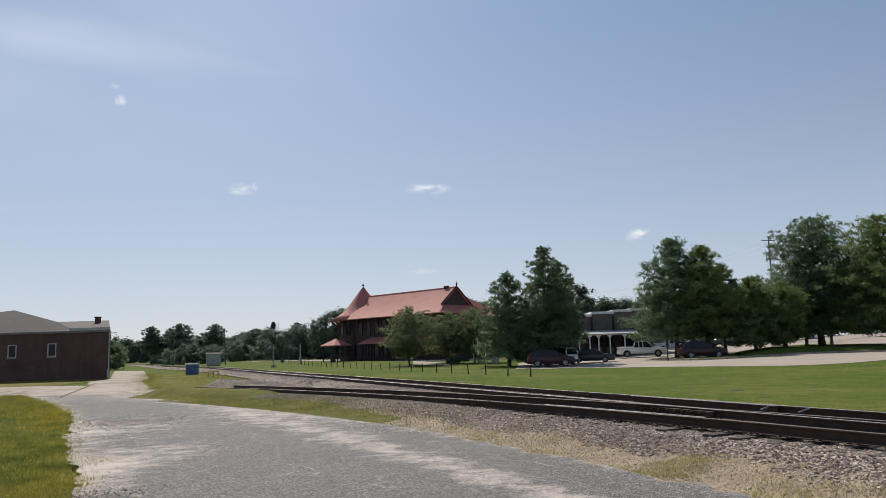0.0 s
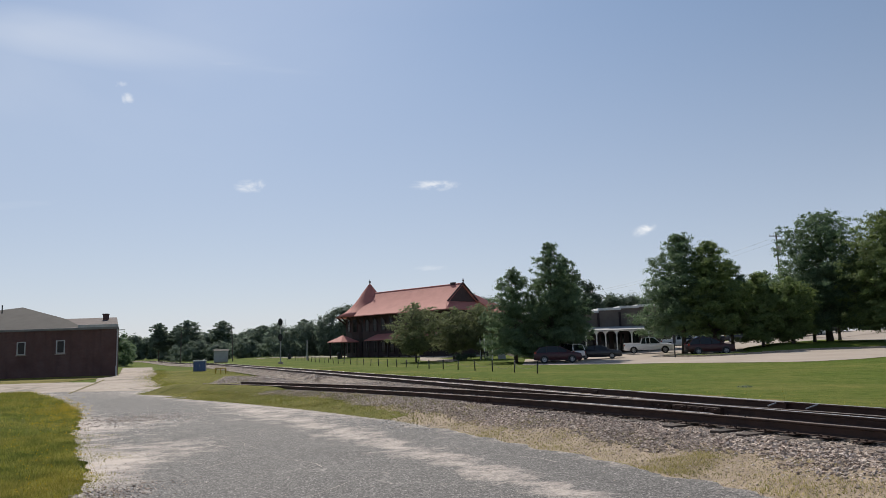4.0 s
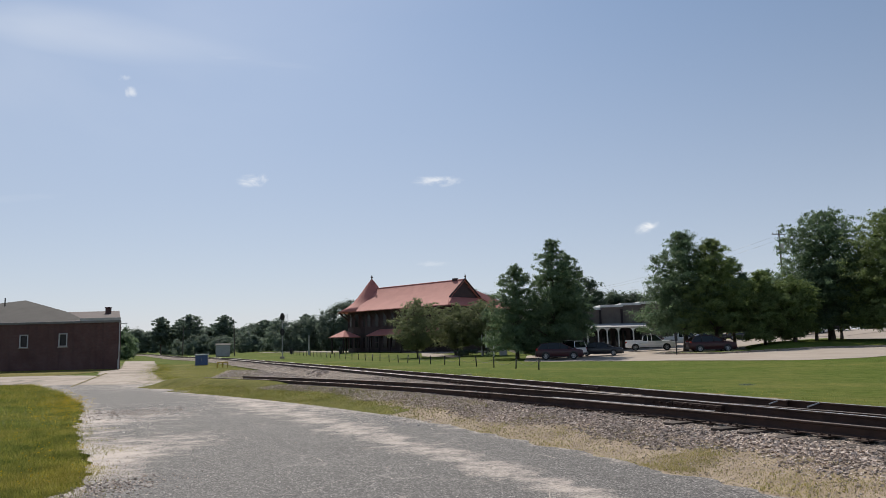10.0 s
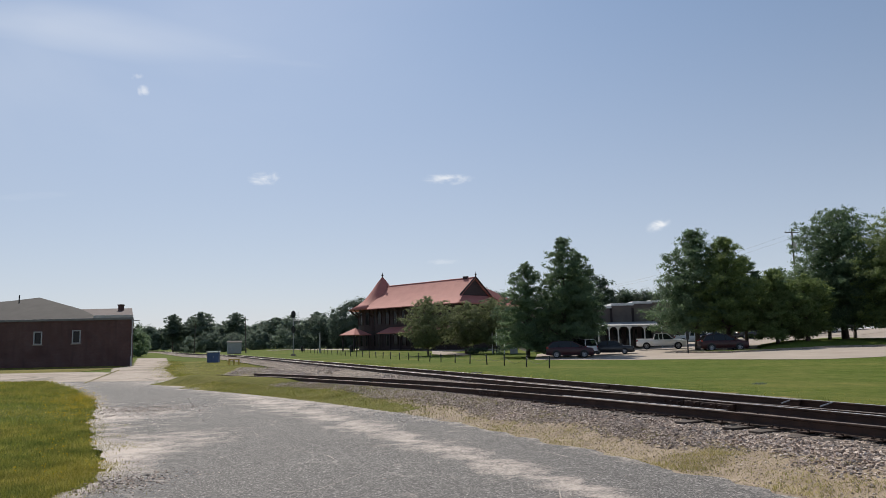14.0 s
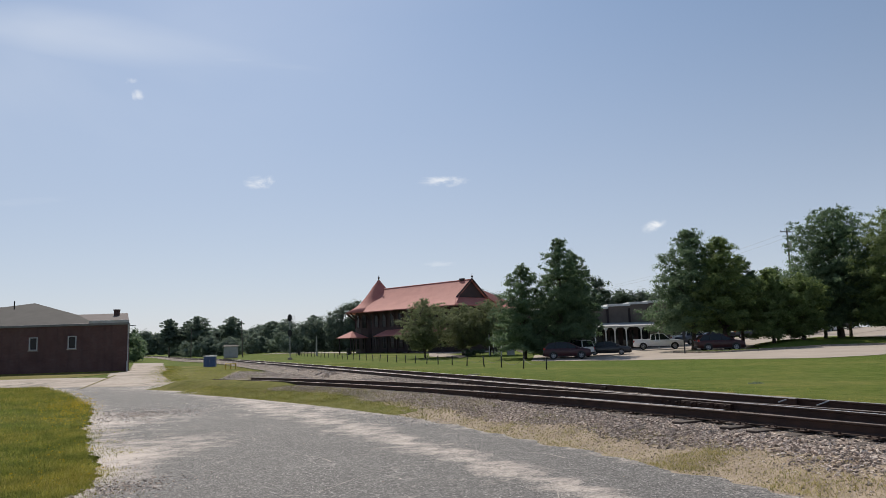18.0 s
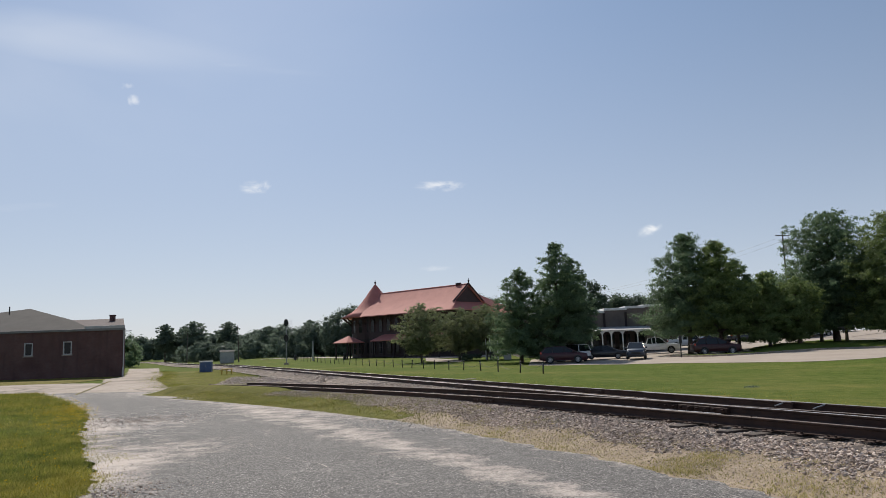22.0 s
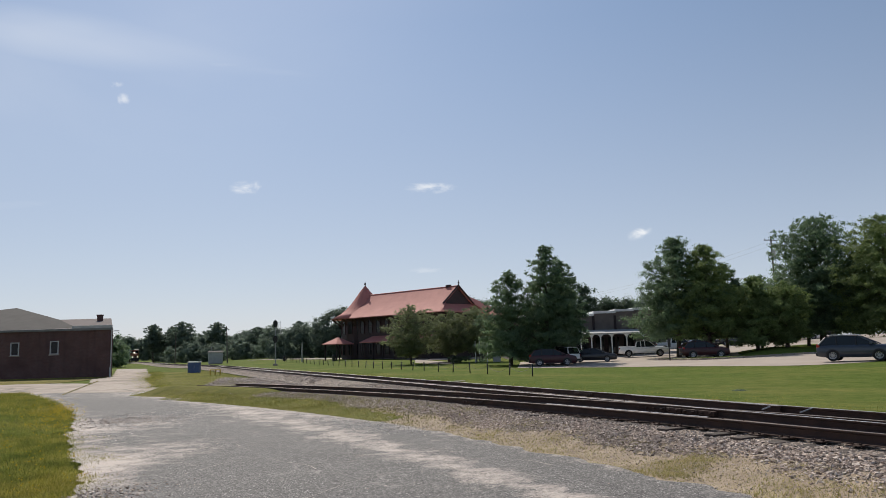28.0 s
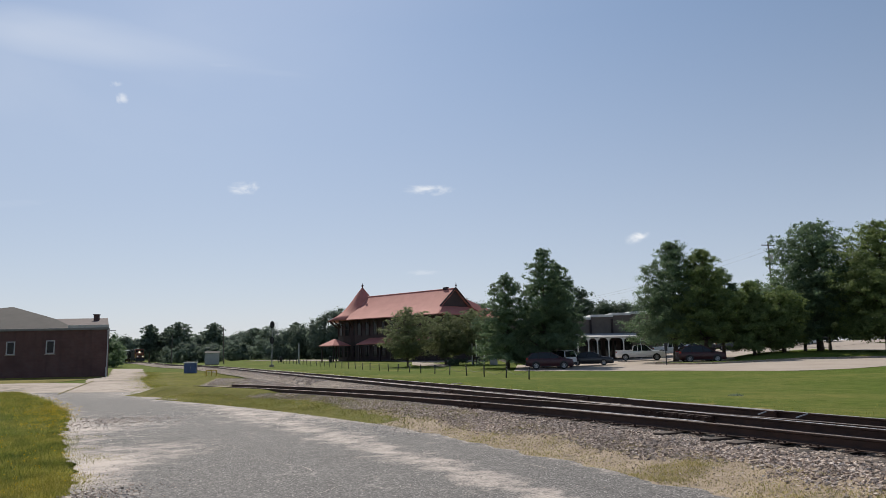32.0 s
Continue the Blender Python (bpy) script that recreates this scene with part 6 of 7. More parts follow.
def make_box_and_stand():
    b = thing("equipment_box", "blue steel trackside box with a pale lid", "equipment box", (-28.1, 82.4, 0.0), 8)
    bm = bm_new()
    box(bm, -0.63, 0.63, -0.4, 0.4, -0.12, 1.08, 0.02)
    body = part("body", bm, M["blue"], b)
    bm = bm_new()
    box(bm, -0.69, 0.69, -0.46, 0.46, 1.08, 1.22, 0.02)
    part("lid", bm, M["white"], b, "pale grey lid")
    for x0, x1 in ((-0.58, -0.01), (0.01, 0.58)):
        bm = bm_new()
        box(bm, x0, x1, -0.425, -0.401, 0.06, 1.04, 0.008)
        part("door", bm, M["blue"], body)
    bm = bm_new()
    box(bm, 0.04, 0.07, -0.46, -0.426, 0.5, 0.7, 0.006)
    part("handle", bm, M["galv"], b)
    t = thing("track_stand", "low weathered yellow steel stand in the grass", "stand", (-21.7, 69.4, 0.0), 20)
    bm = bm_new()
    box(bm, -0.5, 0.5, -0.08, 0.08, 0.42, 0.52, 0.015)
    part("front_bar", bm, M["yellow"], t)
    bm = bm_new()
    box(bm, -0.5, 0.5, 0.52, 0.68, 0.42, 0.52, 0.015)
    part("back_bar", bm, M["yellow"], t)
    for x in (-0.45, 0.0, 0.45):
        bm = bm_new()
        box(bm, x - 0.05, x + 0.05, 0.08, 0.52, 0.43, 0.51, 0.01)
        part("cross_bar", bm, M["yellow"], t)
        for y in (0.0, 0.6):
            bm = bm_new()
            box(bm, x - 0.045, x + 0.045, y - 0.045, y + 0.045, -0.12, 0.42, 0.01)
            part("leg", bm, M["yellow"], t)
    s = thing("relay_house", "small grey metal relay house by the track", "shed", (-51.6, 165, 0.0), 20)
    bm = bm_new()
    box(bm, -1.5, 1.5, -1.1, 1.1, 0.15, 2.6, 0.03)
    part("body", bm, M["shed"], s)
    bm = bm_new()
    prism(bm, [(-1.25, 2.6), (1.25, 2.6), (0, 2.95)], "x", -1.6, 1.6)
    part("roof", bm, M["greyroof"], s)
    bm = bm_new()
    box(bm, 0.2, 1.0, -1.15, -1.102, 0.3, 2.2, 0.01)
    part("door", bm, M["shed"], s)
    bm = bm_new()
    box(bm, -1.4, 1.4, -1.0, 1.0, -0.2, 0.148)
    part("plinth", bm, M["concrete"], s)
    bm = bm_new()
    rod(bm, (-0.9, 0, 2.7), (-0.9, 0, 3.9), 0.03, seg=6)
    rod(bm, (-1.3, 0, 3.8), (-0.5, 0, 3.8), 0.02, seg=5)
    part("antenna", bm, M["galv"], s)


def utility_pole(label, x, y, h, arms=True, lean=0.0, mat="pole"):
    p = thing("utility_pole", label, "utility pole", (x, y, gz(x, y)), 15, "utility poles")
    bm = bm_new()
    rod(bm, (0, 0, -0.3), (lean, 0, h), 0.16, 0.1, 10)
    part("pole", bm, M[mat], p, "slim pale pole" if mat == "grey" else "weathered wooden pole")
    if arms:
        bm = bm_new()
        box(bm, lean - 1.2, lean + 1.2, -0.06, 0.06, h - 0.7, h - 0.58, 0.01)
        part("crossarm", bm, M["pole"], p)
        for a in (-1.1, -0.4, 0.4, 1.1):
            bm = bm_new()
            rod(bm, (lean + a, 0, h - 0.58), (lean + a, 0, h - 0.4), 0.05, 0.03, 6)
            part("insulator", bm, M["grey"], p)
        bm = bm_new()
        rod(bm, (lean + 0.1, -0.32, h - 3.2), (lean + 0.1, -0.32, h - 2.1), 0.24, seg=12)
        part("transformer", bm, M["grey"], p, "grey transformer can")
    return p


def make_small():
    utility_pole("wooden utility pole with crossarm and transformer behind the oak", 49.0, 110.0, 15.9)
    utility_pole("plain far wooden pole before the wood", -54.0, 182.0, 9.0, False, -0.3)
    utility_pole("plain thin pole beyond the lane", -72.0, 196.0, 8.0, False, 0.1)
    utility_pole("short pale pole before the wood", -25.5, 130.0, 3.4, False, 0.0, "grey")
    # the wires from the tall pole
    w = thing("power_line", "thin sagging power lines", "power line")
    for k, a in enumerate((-1.1, 1.1)):
        p, q = Vector((49.0 + a, 110, 16.3)), Vector((12 + a, 150, 10.0))
        bm = bm_new()
        pts = [p.lerp(q, i / 14) - Vector((0, 0, 1.6 * (1 - (i / 7 - 1) ** 2))) for i in range(15)]
        for c, d in zip(pts, pts[1:]):
            rod(bm, c, d, 0.009, seg=4)
        part("wire", bm, M["black"], w)
    s = thing("sign_post", "dark sign post seen edge on in the lot", "sign", (21.6, 72.8, gz(21.6, 72.8) + 0.12))
    bm = bm_new()
    box(bm, -0.05, 0.05, -0.05, 0.05, -0.15, 2.0, 0.01)
    part("post", bm, M["black"], s)
    bm = bm_new()
    box(bm, -0.14, 0.14, -0.08, -0.052, 1.2, 2.0, 0.01)
    part("sign_plate", bm, M["black"], s)
    # bins, bushes and white posts before the depot
    for x, y in ((-18.4, 120.0), (4.1, 92.0), (-33.0, 150.0)):
        b = thing("litter_bin", "dark litter bin on the platform edge", "litter bin", (x, y, gz(x, y)), group="litter bins")
        bm = bm_new()
        rod(bm, (0, 0, 0), (0, 0, 0.85), 0.27, 0.3, 14)
        part("body", bm, M["black"], b)
        bm = bm_new()
        rod(bm, (0, 0, 0.85), (0, 0, 1.0), 0.31, 0.2, 14)
        part("lid", bm, M["black"], b)
    for x, y, h in ((3.4, 92.5, 2.6), (3.9, 92.0, 2.6), (4.8, 91.2, 2.4), (9.6, 88.0, 2.2), (10.4, 88.4, 2.2)):
        bm = bm_new()
        rod(bm, (0, 0, -0.1), (0, 0, h), 0.07, 0.06, 10)
        single("bollard_post", bm, M["white"], "slim white post under the trees", "post", (x, y, gz(x, y)), group="white posts")
    c = thing("utility_cabinet", "pale grey utility cabinet under the trees", "cabinet", (6.0, 92.0, gz(6.0, 92.0)))
    bm = bm_new()
    box(bm, -0.45, 0.45, -0.4, 0.4, -0.05, 0.95, 0.03)
    part("body", bm, M["grey"], c)
    bm = bm_new()
    box(bm, -0.5, 0.5, -0.45, 0.45, 0.95, 1.02, 0.015)
    part("lid", bm, M["grey"], c)
    for i, (x, y) in enumerate(((0.8, 90.2), (1.9, 90.0))):
        rng = np.random.default_rng(90 + i)
        cs = np.array([(rng.uniform(-0.7, 0.7), rng.uniform(-0.5, 0.5), rng.uniform(0.2, 0.75)) for _ in range(16)])
        v, f = leaf_cloud(rng, cs, np.full(16, 0.32), 40, 0.1)
        ob = from_arrays("shrub", v, f, M["leaf_pine"], "low dark rounded shrub by the path", "shrub", "")
        ob.location = (x, y, gz(x, y))
    # the rail fence up the hill road
    f = thing("rail_fence", "low dark rail fence beside the hill road", "fence", (0, 0, 0))
    pts = [(64 + 4 * i, 104 + 1.7 * i) for i in range(9)]
    for x, y in pts:
        bm = bm_new()
        box(bm, x - 0.07, x + 0.07, y - 0.07, y + 0.07, gz(x, y) - 0.1, gz(x, y) + 0.8, 0.01)
        part("post", bm, M["tie"], f)
    for (x0, y0), (x1, y1) in zip(pts, pts[1:]):
        bm = bm_new()
        rod(bm, (x0, y0, gz(x0, y0) + 0.7), (x1, y1, gz(x1, y1) + 0.7), 0.06, seg=6)
        part("rail", bm, M["tie"], f)


make_fence()
make_signal()
make_box_and_stand()
make_small()


# ---- loose stones, weeds and grass ----
def scatter_stones(name, label, spots, size, mat, seed):
    rng = np.random.default_rng(seed)
    n = len(spots)
    wedge = np.array([(-1, -0.7, -0.5), (1, -0.7, -0.5), (1, 0.7, -0.5), (-1, 0.7, -0.5), (-0.45, 0, 0.7), (0.45, 0, 0.7)])
    faces_of = [(0, 1, 5, 4), (2, 3, 4, 5), (1, 2, 5), (3, 0, 4)]
    s = size * rng.uniform(0.5, 1.45, n) ** 1.2
    j = wedge[None] * rng.uniform(0.7, 1.15, (n, 6, 1)) + rng.normal(0, 0.17, (n, 6, 3))
    a = rng.uniform(0, 2 * math.pi, n)
    b = rng.uniform(-0.7, 0.7, n)
    ca, sa, cb, sb = np.cos(a)[:, None], np.sin(a)[:, None], np.cos(b)[:, None], np.sin(b)[:, None]
    x, y, z = j[..., 0], j[..., 1], j[..., 2]
    y, z = y * cb - z * sb, y * sb + z * cb
    x, y = x * ca - y * sa, x * sa + y * ca
    v = np.stack([x, y, z * 0.62], -1) * s[:, None, None] + np.array(spots)[:, None, :]
    faces = [tuple(6 * i + k for k in t) for i in range(n) for t in faces_of]
    return from_arrays(name, list(map(tuple, v.reshape(-1, 3).tolist())), faces, mat, label, "gravel", "stuff")


def band(left, right, n, rng, y_power=1.0, profile=None):
    """Random places in a strip, thicker towards its start."""
    out = []
    for _ in range(n):
        t, s = rng.random() ** y_power, rng.random()
        p = along(left, t).lerp(along(right, t), s)
        out.append((p.x, p.y, profile(s) if profile else 0.0))
    return out


def lot_edge(y):
    """The asphalt's grassy edge at y."""
    return float(np.interp(y, [p[1] for p in LOT_LEFT], [p[0] for p in LOT_LEFT]))


def main_rise(x, y):
    """The main bed stands a little higher further out."""
    return 1.0 + 0.27 * smooth(1.2, 22.0, y * math.cos(HEAD) - x * math.sin(HEAD))


def make_stones():
    rng = random.Random(17)

    def lay(places, lo, hi):
        p = np.array(places)
        z = berm(p[:, 0], p[:, 1])
        d, way = siding_place(p[:, 0], p[:, 1])
        return [(x, y, h + rng.uniform(lo, hi) - (0.02 if -1.4 < k < 0.0 and w < 3 else 0.0)) for (x, y, _), h, k, w in zip(places, z.tolist(), d.tolist(), way.tolist()) if k > stone_edge(x, y, w) + rng.gauss(0.0, 0.16)]

    spots = lay(band(BED_NEAR[1:], [main_line(s + 8, 1.0)[:2] for s in BED_S[1:]], 62000, rng, 1.3), -0.03, 0.008)
    spots += lay(band(BED_NEAR[1:], [siding(s, -0.6)[:2] for s in BED_S[1:]], 62000, rng, 1.15), -0.02, 0.012)
    a, b = side_line(main_line, -3, 62, -2.0, 8), side_line(main_line, -3, 62, 2.0, 8)
    spots += [(x, y, z * main_rise(x, y) + rng.uniform(-0.02, 0.01)) for x, y, z in band(a, b, 24000, rng, 1.7, bed_main)]
    yard = [siding(s, 0.3)[:2] for s in (13, 16, 19, 22, 25, 28, 31)], [main_line(24, -1.4)[:2], main_line(30, -1.4)[:2], main_line(36, -1.4)[:2], main_line(43, -1.5)[:2], main_line(50, -1.6)[:2], main_line(57, -2.0)[:2], (-18.0, 60.0)]
    far = band(*yard, 16000, rng, 1.0)
    ways = siding_place([p[0] for p in far], [p[1] for p in far])[1].tolist()
    far = [(x, y, yard_top(w) + rng.uniform(-0.01, 0.015)) for (x, y, _), w in zip(far, ways)]
    far += [(x, y, main_rise(x, y) * z + rng.uniform(-0.01, 0.012)) for x, y, z in band(side_line(main_line, 40, 105, -2.0, 8), side_line(main_line, 40, 105, 2.0, 8), 9000, rng, 1.3, bed_main)]
    scatter_stones("yard_stones", "coarse grey gravel between the tracks", far, 0.05, M["stone"], 7)
    scatter_stones("ballast_stones", "crushed pinkish grey ballast stones", spots, 0.0215, M["stone"], 1)
    # stray stones on the verge and on the asphalt's edges
    stray = [(x, y, 0) for x, y, z in band([(4.6, 5), (3.0, 9.0), (1.2, 13.3), (-0.4, 16.2), (-3.8, 22)], [(5.6, 6), (4.2, 10.9), (3.0, 13.3), (1.5, 17.0), (-0.4, 20.6)], 1500, rng, 1.3)]
    spots = [(x, y, h) for (x, y, _), h in zip(stray, berm([p[0] for p in stray], [p[1] for p in stray]).tolist())]
    crumbs = [(x, y, 0) for x, y, z in band([siding(s, -3.9)[:2] for s in BED_S[1:7]], [siding(s, -2.0)[:2] for s in BED_S[1:7]], 8000, rng, 1.0)]
    lift = berm([p[0] for p in crumbs], [p[1] for p in crumbs]).tolist()
    scatter_stones("dirt_crumbs", "crumbs of dry dirt and fine gravel on the verge", [(x, y, h - 0.008) for (x, y, _), h in zip(crumbs, lift)], 0.01, M["dirtclod"], 5)
    for _ in range(900):
        t = rng.random() ** 1.6
        p = along([(-4.7, 7.5), (-5.0, 9.8), (-5.7, 11.3), (-7.5, 14.8), (-9.0, 17.4), (-12.0, 23.0)], t)
        spots.append((p.x + abs(rng.gauss(0, 0.75)) - 0.1, p.y + rng.gauss(0, 0.3), 0.014))
    for _ in range(420):
        spots.append((-4.35 + rng.gauss(0, 0.3), 9.55 + rng.gauss(0, 0.45), 0.014))
    for _ in range(500):
        spots.append((-9.0 + rng.gauss(0, 0.75), 20.4 + rng.gauss(0, 1.0), 0.014))
    for _ in range(220):
        y = rng.uniform(6, 30)
        spots.append((rng.uniform(-4.5 - 0.3 * (y - 8), 3.0 - 0.5 * (y - 8)), y, 0.012))
    spots = [p for p in spots if p[0] > lot_edge(p[1])]
    scatter_stones("loose_gravel", "loose stones strewn along the asphalt's edges", spots, 0.011, M["stone"], 2)
    heaps = [(-4.35 + rng.gauss(0, 0.3), 9.5 + rng.gauss(0, 0.45), 0.016) for _ in range(240)] + [(-9.0 + rng.gauss(0, 0.8), 20.6 + rng.gauss(0, 0.9), 0.016) for _ in range(700)]
    heaps = [p for p in heaps if p[0] > lot_edge(p[1]) + 0.1]
    scatter_stones("gravel_heap", "dark stones gathered beside the grass", heaps, 0.02, M["stone"], 11)
    spots = [p for p in [(-8.9 + rng.gauss(0, 1.0), 20.2 + rng.gauss(0, 1.9), 0.012) for _ in range(1700)] if p[0] > lot_edge(p[1]) + 0.1]
    for _ in range(5200):
        t = rng.random()
        p = along(LOT_RIGHT[6:], t)
        spots.append((p.x + rng.gauss(0, 0.55), p.y + rng.gauss(0, 0.5), 0.012))
    scatter_stones("pale_gravel", "pale gravel and sand washed over the asphalt", spots, 0.02, M["palestone"], 3)


def blades(name, label, spots, height, width, mat, seed, lean=0.5):
    rng = np.random.default_rng(seed)
    n = len(spots)
    p = np.array(spots)
    a = rng.uniform(0, 2 * math.pi, n)
    h = height * rng.uniform(0.45, 1.3, n) * p[:, 3]
    d = np.stack([np.cos(a), np.sin(a), np.zeros(n)], 1)
    side = np.stack([-np.sin(a), np.cos(a), np.zeros(n)], 1) * (width * rng.uniform(0.6, 1.3, n) * (0.7 + 0.03 * np.clip(p[:, 1], 0, 60)))[:, None]
    base = p[:, :3]
    tip = base + d * (h * rng.uniform(0.1, lean, n))[:, None]
    tip[:, 2] += h
    v = np.stack([base - side, base + side, tip], 1).reshape(-1, 3)
    faces = [(3 * i, 3 * i + 1, 3 * i + 2) for i in range(n)]
    return from_arrays(name, list(map(tuple, v.tolist())), faces, mat, label, "grass", "stuff")


def make_grass():
    rng = random.Random(23)
    edge = [(-4.7, 6.5), (-4.95, 9.7), (-5.7, 11.3), (-7.5, 14.6), (-8.9, 17.4), (-12.5, 24.6), (-17.5, 32.5), (-22.5, 39.4)]
    outer = [(-9.5, 6.5), (-11, 9.5), (-13, 12), (-16, 15.5), (-19, 19), (-25, 27), (-31, 36), (-36, 43)]
    spots, flowers = [], []
    for _ in range(210000):
        t, s = rng.random() ** 1.25, rng.random() ** 1.3
        q = along(edge, t).lerp(along(outer, t), s)
        d = 0.5 + 0.8 * noise.noise((q.x * 0.35, q.y * 0.35, 2)) + 0.5 * noise.noise((q.x * 1.7, q.y * 1.7, 6))
        stray = abs(rng.gauss(0, 0.22)) if rng.random() < 0.3 else 0.0
        x, y = q.x + rng.gauss(0, 0.1) + stray, q.y + rng.gauss(0, 0.1)
        spots.append((x, y, -0.01, max(0.3, (0.8 + 0.6 * d) * (1 + 0.9 * smooth(19, 30, y)))))
        if rng.random() < 0.0006 + 0.10 * math.exp(-((y - 22.0) / 3.6) ** 2) * max(0.0, 1 - 6.0 * s):
            flowers.append((x, y))
    for cx, cy, wide in ((-6.95, 14.4, 0.16), (-6.3, 13.3, 0.2), (-6.0, 12.9, 0.14), (-5.05, 10.5, 0.16), (-5.3, 11.0, 0.12), (-4.6, 9.0, 0.2), (-8.0, 16.5, 0.2)):
        for _ in range(260):
            spots.append((cx + rng.gauss(0, wide * 1.6), cy + rng.gauss(0, wide), 0.0, rng.uniform(0.35, 0.8)))
    blades("verge_grass", "long uneven green and yellowing verge grass", spots, 0.06, 0.0045, M["longgrass"], 4, 1.3)
    verts, faces = [], []
    for x, y in flowers:
        z = rng.uniform(0.12, 0.34)
        for k in range(5):
            r, a = rng.uniform(0.007, 0.016), rng.uniform(0, 6.3)
            ox, oy, oz = rng.gauss(0, 0.05), rng.gauss(0, 0.05), rng.gauss(0, 0.03)
            b = len(verts)
            verts += [(x + ox + r * math.cos(a + i * 1.571), y + oy + r * math.sin(a + i * 1.571), z + oz + rng.uniform(-0.015, 0.015)) for i in range(4)]
            faces.append((b, b + 1, b + 2, b + 3))
    from_arrays("yellow_flowers", verts, faces, M["flower"], "small yellow wild flowers in the verge", "flowers", "stuff")
    # dry weeds between the asphalt and the ballast
    spots = []
    a = [(5.2, 5), (3.1, 9.0), (2.3, 10.6), (1.0, 13.3), (-0.5, 16.2), (-3.9, 22.0), (-8.3, 30.5), (-13.2, 36.6)]
    b = [(6.8, 5), (4.5, 9.6), (3.7, 11.2), (2.7, 13.6), (1.1, 17.2), (-0.8, 20.8), (-4.4, 27.6), (-9.6, 36.8)]
    for _ in range(60000):
        t, s = rng.random() ** 1.3, rng.random()
        q = along(a, t).lerp(along(b, t), s)
        d = noise.noise((q.x * 0.9, q.y * 0.9, 9)) + 0.6 * noise.noise((q.x * 3.3, q.y * 3.3, 4))
        if d > rng.uniform(-0.9, 0.75) + 0.5 * abs(s - 0.35):
            spots.append((q.x, q.y, 0.0, 0.6 + max(0, d)))
    lift = berm([p[0] for p in spots], [p[1] for p in spots]).tolist()
    spots = [(x, y, h - 0.012, k) for (x, y, _, k), h in zip(spots, lift)]
    blades("dry_weeds", "sparse dry yellow weeds along the asphalt", spots, 0.035, 0.005, M["dryblade"], 6, 1.8)
    # tufts in the grass beyond the siding's end, and on the far edge of the tracks
    spots = []
    for _ in range(26000):
        s = rng.uniform(-2, 75)
        x, y, h = main_line(s, 2.4 + abs(rng.gauss(0, 2.2)))
        spots.append((x, y, 0.0, rng.uniform(0.5, 1.3)))
    for _ in range(12000):
        q = Vector((-13.5, 38.0)).lerp(Vector((-30.0, 90.0)), rng.random() ** 1.5) + Vector((rng.uniform(-1.5, 4.0), rng.uniform(-3, 3)))
        spots.append((q.x, q.y, 0.0, rng.uniform(0.5, 1.2)))
    # dry grass along the lane and before the brick building
    for _ in range(9000):
        q = along([(-16.8, 43.0), (-24.0, 59.0), (-29.0, 72.5), (-37.5, 93)], rng.random())
        spots.append((q.x + rng.gauss(0.2, 0.7), q.y + rng.gauss(0, 0.6), 0.0, rng.uniform(0.6, 1.6)))
    for _ in range(9000):
        spots.append((rng.uniform(-62, -33), 71.6 + rng.gauss(0, 0.8), 0.0, rng.uniform(0.6, 2.0)))
    low = []
    for _ in range(48000):
        s, w = rng.uniform(8, 27), rng.uniform(-3.2, -1.0)
        if rng.random() < smooth(7, 17, s) * (0.45 + 0.5 * noise.noise((s * 0.8, w * 1.5, 3))) + 0.05:
            x, y, h = siding(s, w)
            low.append((x, y, 0.0, rng.uniform(0.5, 1.1)))
    low = [(x, y, h - 0.012, k) for (x, y, _, k), h in zip(low, berm([p[0] for p in low], [p[1] for p in low]).tolist())]
    blades("siding_grass", "short green grass on the siding's shoulder", low, 0.045, 0.008, M["blade"], 9, 1.4)
    for _ in range(9000):
        s = rng.uniform(20.5, 32)
        w = rng.uniform(-2.3, -0.65)
        x, y, h = siding(s, w)
        spots.append((x, y, turf((w + 2.6) / 1.98) * smooth(17.5, 22.7, s) - 0.01, rng.uniform(0.3, 0.7)))
    blades("lawn_edge_grass", "yellowing grass along the far side of the tracks", spots, 0.035, 0.006, M["longgrass"], 8, 0.8)


def make_scraps():
    """A pale board in the grass beside the rails, and a dark tuft on the lawn."""
    bm = bm_new()
    box(bm, -0.3, 0.3, -0.12, 0.12, -0.03, 0.025, 0.012)
    single("board", bm, M["concrete"], "weathered pale board lying in the grass", "board", (BOARD_AT[0], BOARD_AT[1], gz(*BOARD_AT)), 24)
    rng = random.Random(31)
    blades("dark_tuft", "dark tuft of long grass on the lawn", [(TUFT_AT[0] + rng.gauss(0, 0.13), TUFT_AT[1] + rng.gauss(0, 0.12), -0.03, rng.uniform(0.6, 1.2)) for _ in range(220)], 0.07, 0.005, M["leaf_wood"], 12, 0.8)


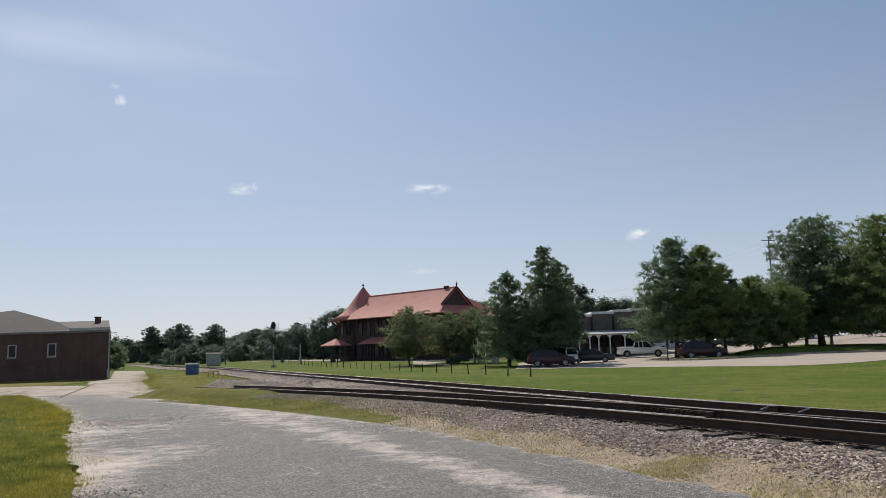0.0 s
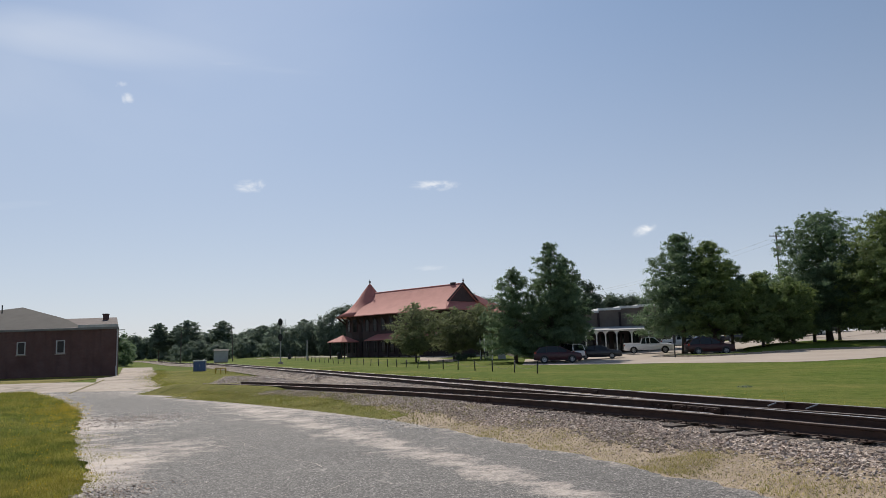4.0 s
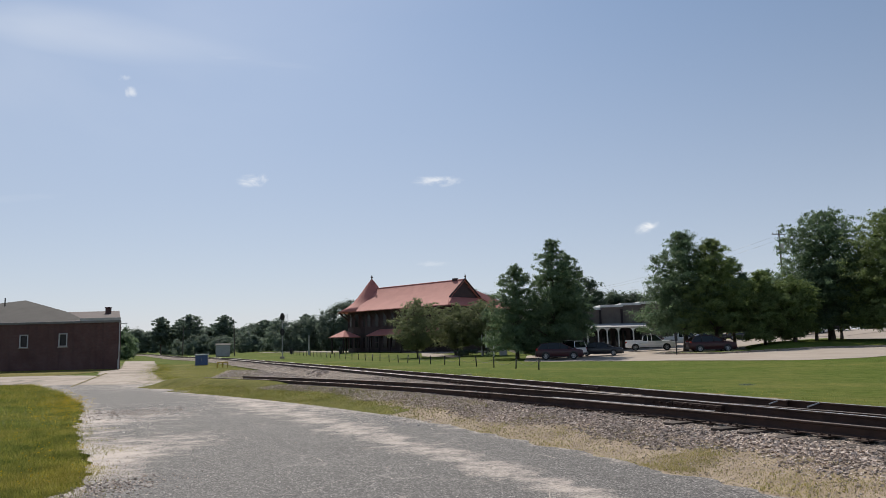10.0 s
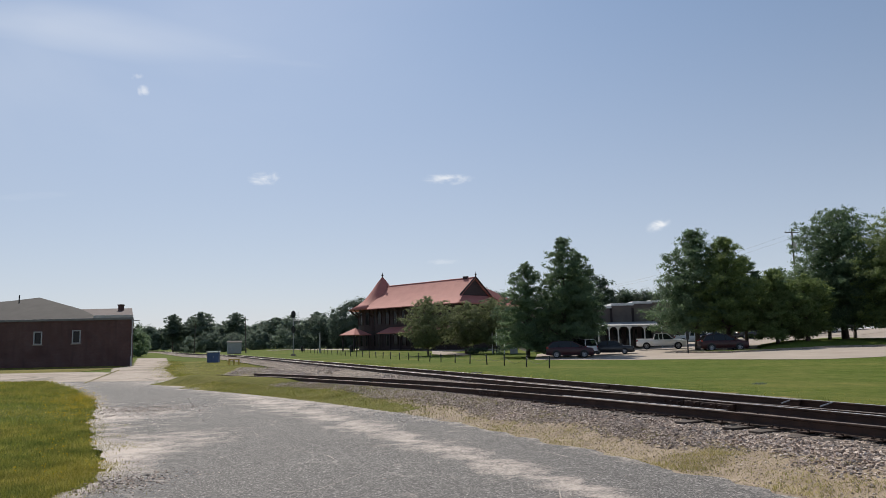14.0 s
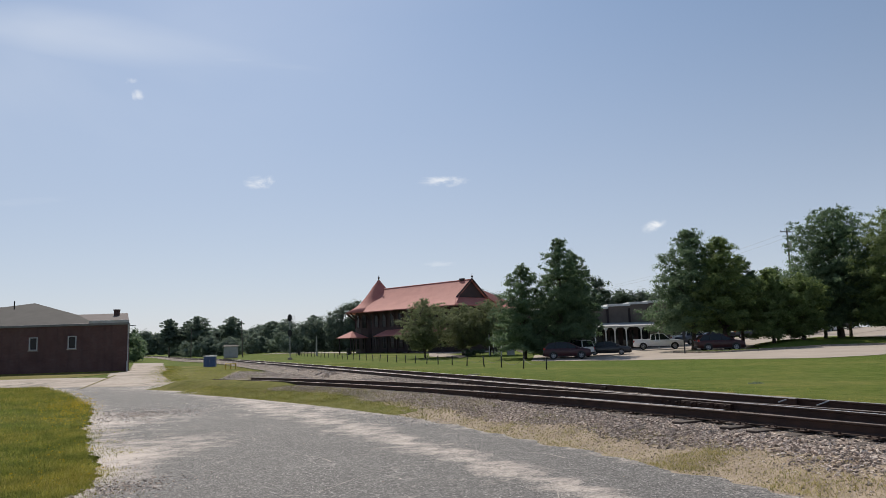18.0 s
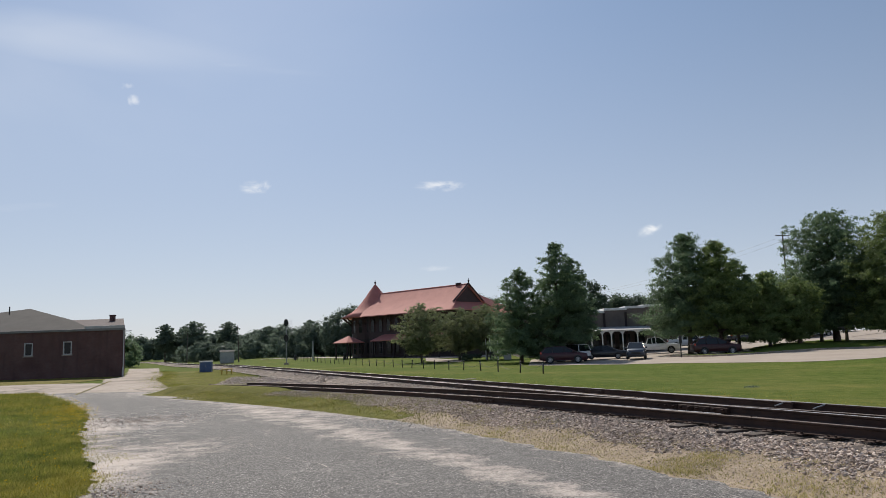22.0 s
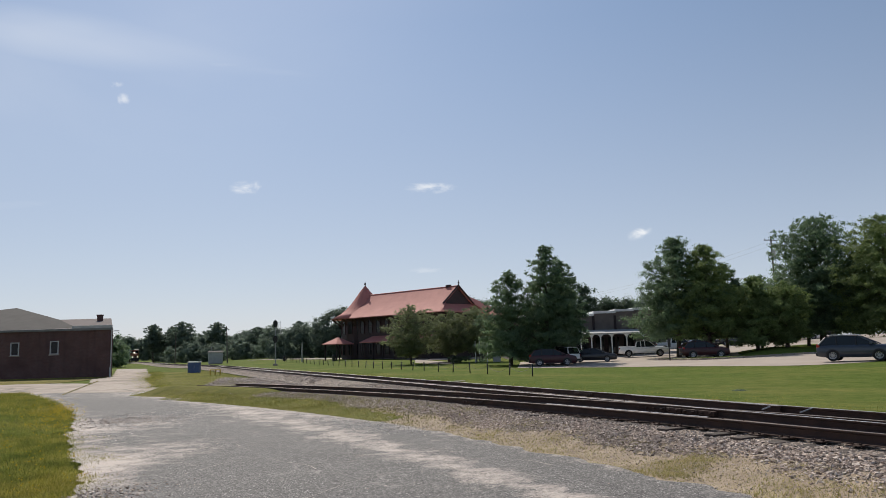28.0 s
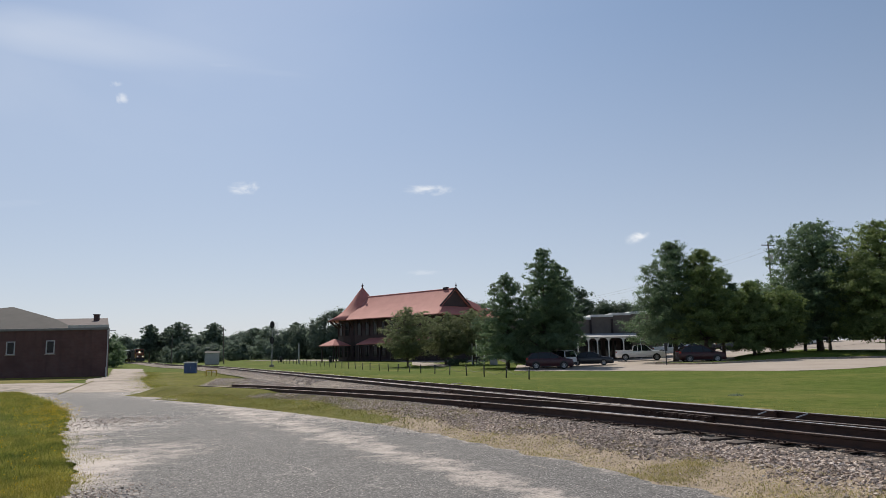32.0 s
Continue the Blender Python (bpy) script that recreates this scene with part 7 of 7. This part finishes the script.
def make_cracks():
    """Dust-filled and open cracks in the old asphalt, and the weedy joint of the apron."""
    pale = [([(-2.13, 8.77), (-1.8, 8.85), (-1.49, 9.63), (-1.37, 9.93), (-0.86, 10.74), (-0.45, 11.18)], 0.012),
            ([(-3.25, 12.59), (-2.95, 12.41), (-2.68, 12.05), (-2.25, 11.67), (-1.98, 11.19)], 0.014),
            ([(-3.77, 11.4), (-3.62, 12.04), (-3.42, 12.31)], 0.012), ([(0.97, 8.0), (1.08, 8.92), (1.41, 9.3), (1.64, 9.46)], 0.012),
            ([(-4.15, 14.6), (-4.0, 14.3), (-3.94, 14.04), (-3.6, 13.7)], 0.012), ([(1.0, 11.64), (1.24, 11.4), (1.44, 11.0)], 0.01)]
    dark = [([(-3.65, 14.14), (-3.1, 14.61), (-2.74, 14.62)], 0.014), ([(-2.34, 12.54), (-1.74, 12.69), (-1.33, 12.41)], 0.012), ([(-2.35, 15.46), (-1.62, 16.34), (-1.28, 16.71)], 0.014),
            ([(-0.45, 11.18), (0.1, 11.5), (0.6, 12.2)], 0.01)]
    for group, mat, label in ((pale, M["palecrack"], "crack filled with pale sand"), (dark, M["darkcrack"], "dark open crack in the asphalt")):
        for pts, w in group:
            left = [(x - w / 2, y - w / 2) for x, y in pts]
            right = [(x + w / 2, y + w / 2) for x, y in pts]
            ribbon("asphalt_crack", left, right, mat, 0.0165, 70, 2, w * 1.1, label)
    ribbon("apron_joint", [(-19.1, 36.8), (-22.6, 45.7), (-27.9, 59.2)], [(-19.02, 36.8), (-22.48, 45.66), (-27.72, 59.15)], M["dryturf"], 0.024, 60, 3, 0.05, "weedy joint between the concrete slabs")


BOARD_AT, TUFT_AT = (0.6, 41.0), (10.4, 26.9)
make_cracks()
make_scraps()
make_stones()
make_grass()


# ---- what moves ----
def motions():
    def on_lot(t, x, y, turn):
        return t, pose(x, y, gz(x, y) + 0.014, 0, 0, turn)

    walk(slate_car, [on_lot(0, 110, 118, 195), on_lot(9, 109, 117.7, 195), on_lot(13, 84, 112, 197), on_lot(16, 48, 106, 200), on_lot(17, 38.5, 104, 208), on_lot(18, 29.6, 97.0, 218),
                     on_lot(18.5, 26.2, 90.0, 227), on_lot(19, 24.3, 85.5, 232), on_lot(19.5, 22.5, 83.0, 237), on_lot(20, 21.1, 81.3, 242), on_lot(20.5, 20.0, 79.6, 246), on_lot(21, 19.2, 78.3, 249), on_lot(21.5, 18.5, 77.1, 252),
                     on_lot(22, 17.9, 75.4, 255), on_lot(22.5, 17.3, 72.6, 258), on_lot(23, 16.8, 69.2, 261), on_lot(23.5, 16.4, 65.8, 264), on_lot(24, 16.35, 62.6, 268), on_lot(24.5, 16.7, 59.9, 272),
                     on_lot(25, 17.4, 57.4, 277), on_lot(25.5, 18.6, 56.0, 285), on_lot(26.5, 21.6, 52.6, 299), on_lot(27.5, 25.05, 50.0, 315), on_lot(28, 26.95, 49.2, 323), on_lot(28.5, 28.65, 48.8, 334),
                     on_lot(29, 30.3, 48.9, 348), on_lot(30, 37.5, 52.2, 378), on_lot(32, 51.0, 58.5, 390)])
    walk(white_car, [on_lot(0, 22, 125, 0), on_lot(16, 22, 125, 0), on_lot(20, 42, 112.5, -20), on_lot(22, 51.5, 107.9, 0), on_lot(23, 54.9, 108.2, 10), on_lot(24, 58.5, 109.0, 12),
                     on_lot(25, 62.3, 110.0, 14), on_lot(26, 67.5, 111.6, 16), on_lot(32, 112, 124, 16)])
    run = ((0, 590), (20, 386), (25.5, 333), (27.5, 315), (29, 304), (30.5, 294), (32, 285))
    for k, v in enumerate([loco, *hoppers]):
        back = 0.0 if k == 0 else 2.0 + 18.3 * k
        rows = []
        for t, s in run:
            x, y, h = main_line(s + back)
            rows.append((t, pose(x, y, RAIL_TOP, 0, 0, math.degrees(h) - 90)))
        walk(v, rows)


motions()
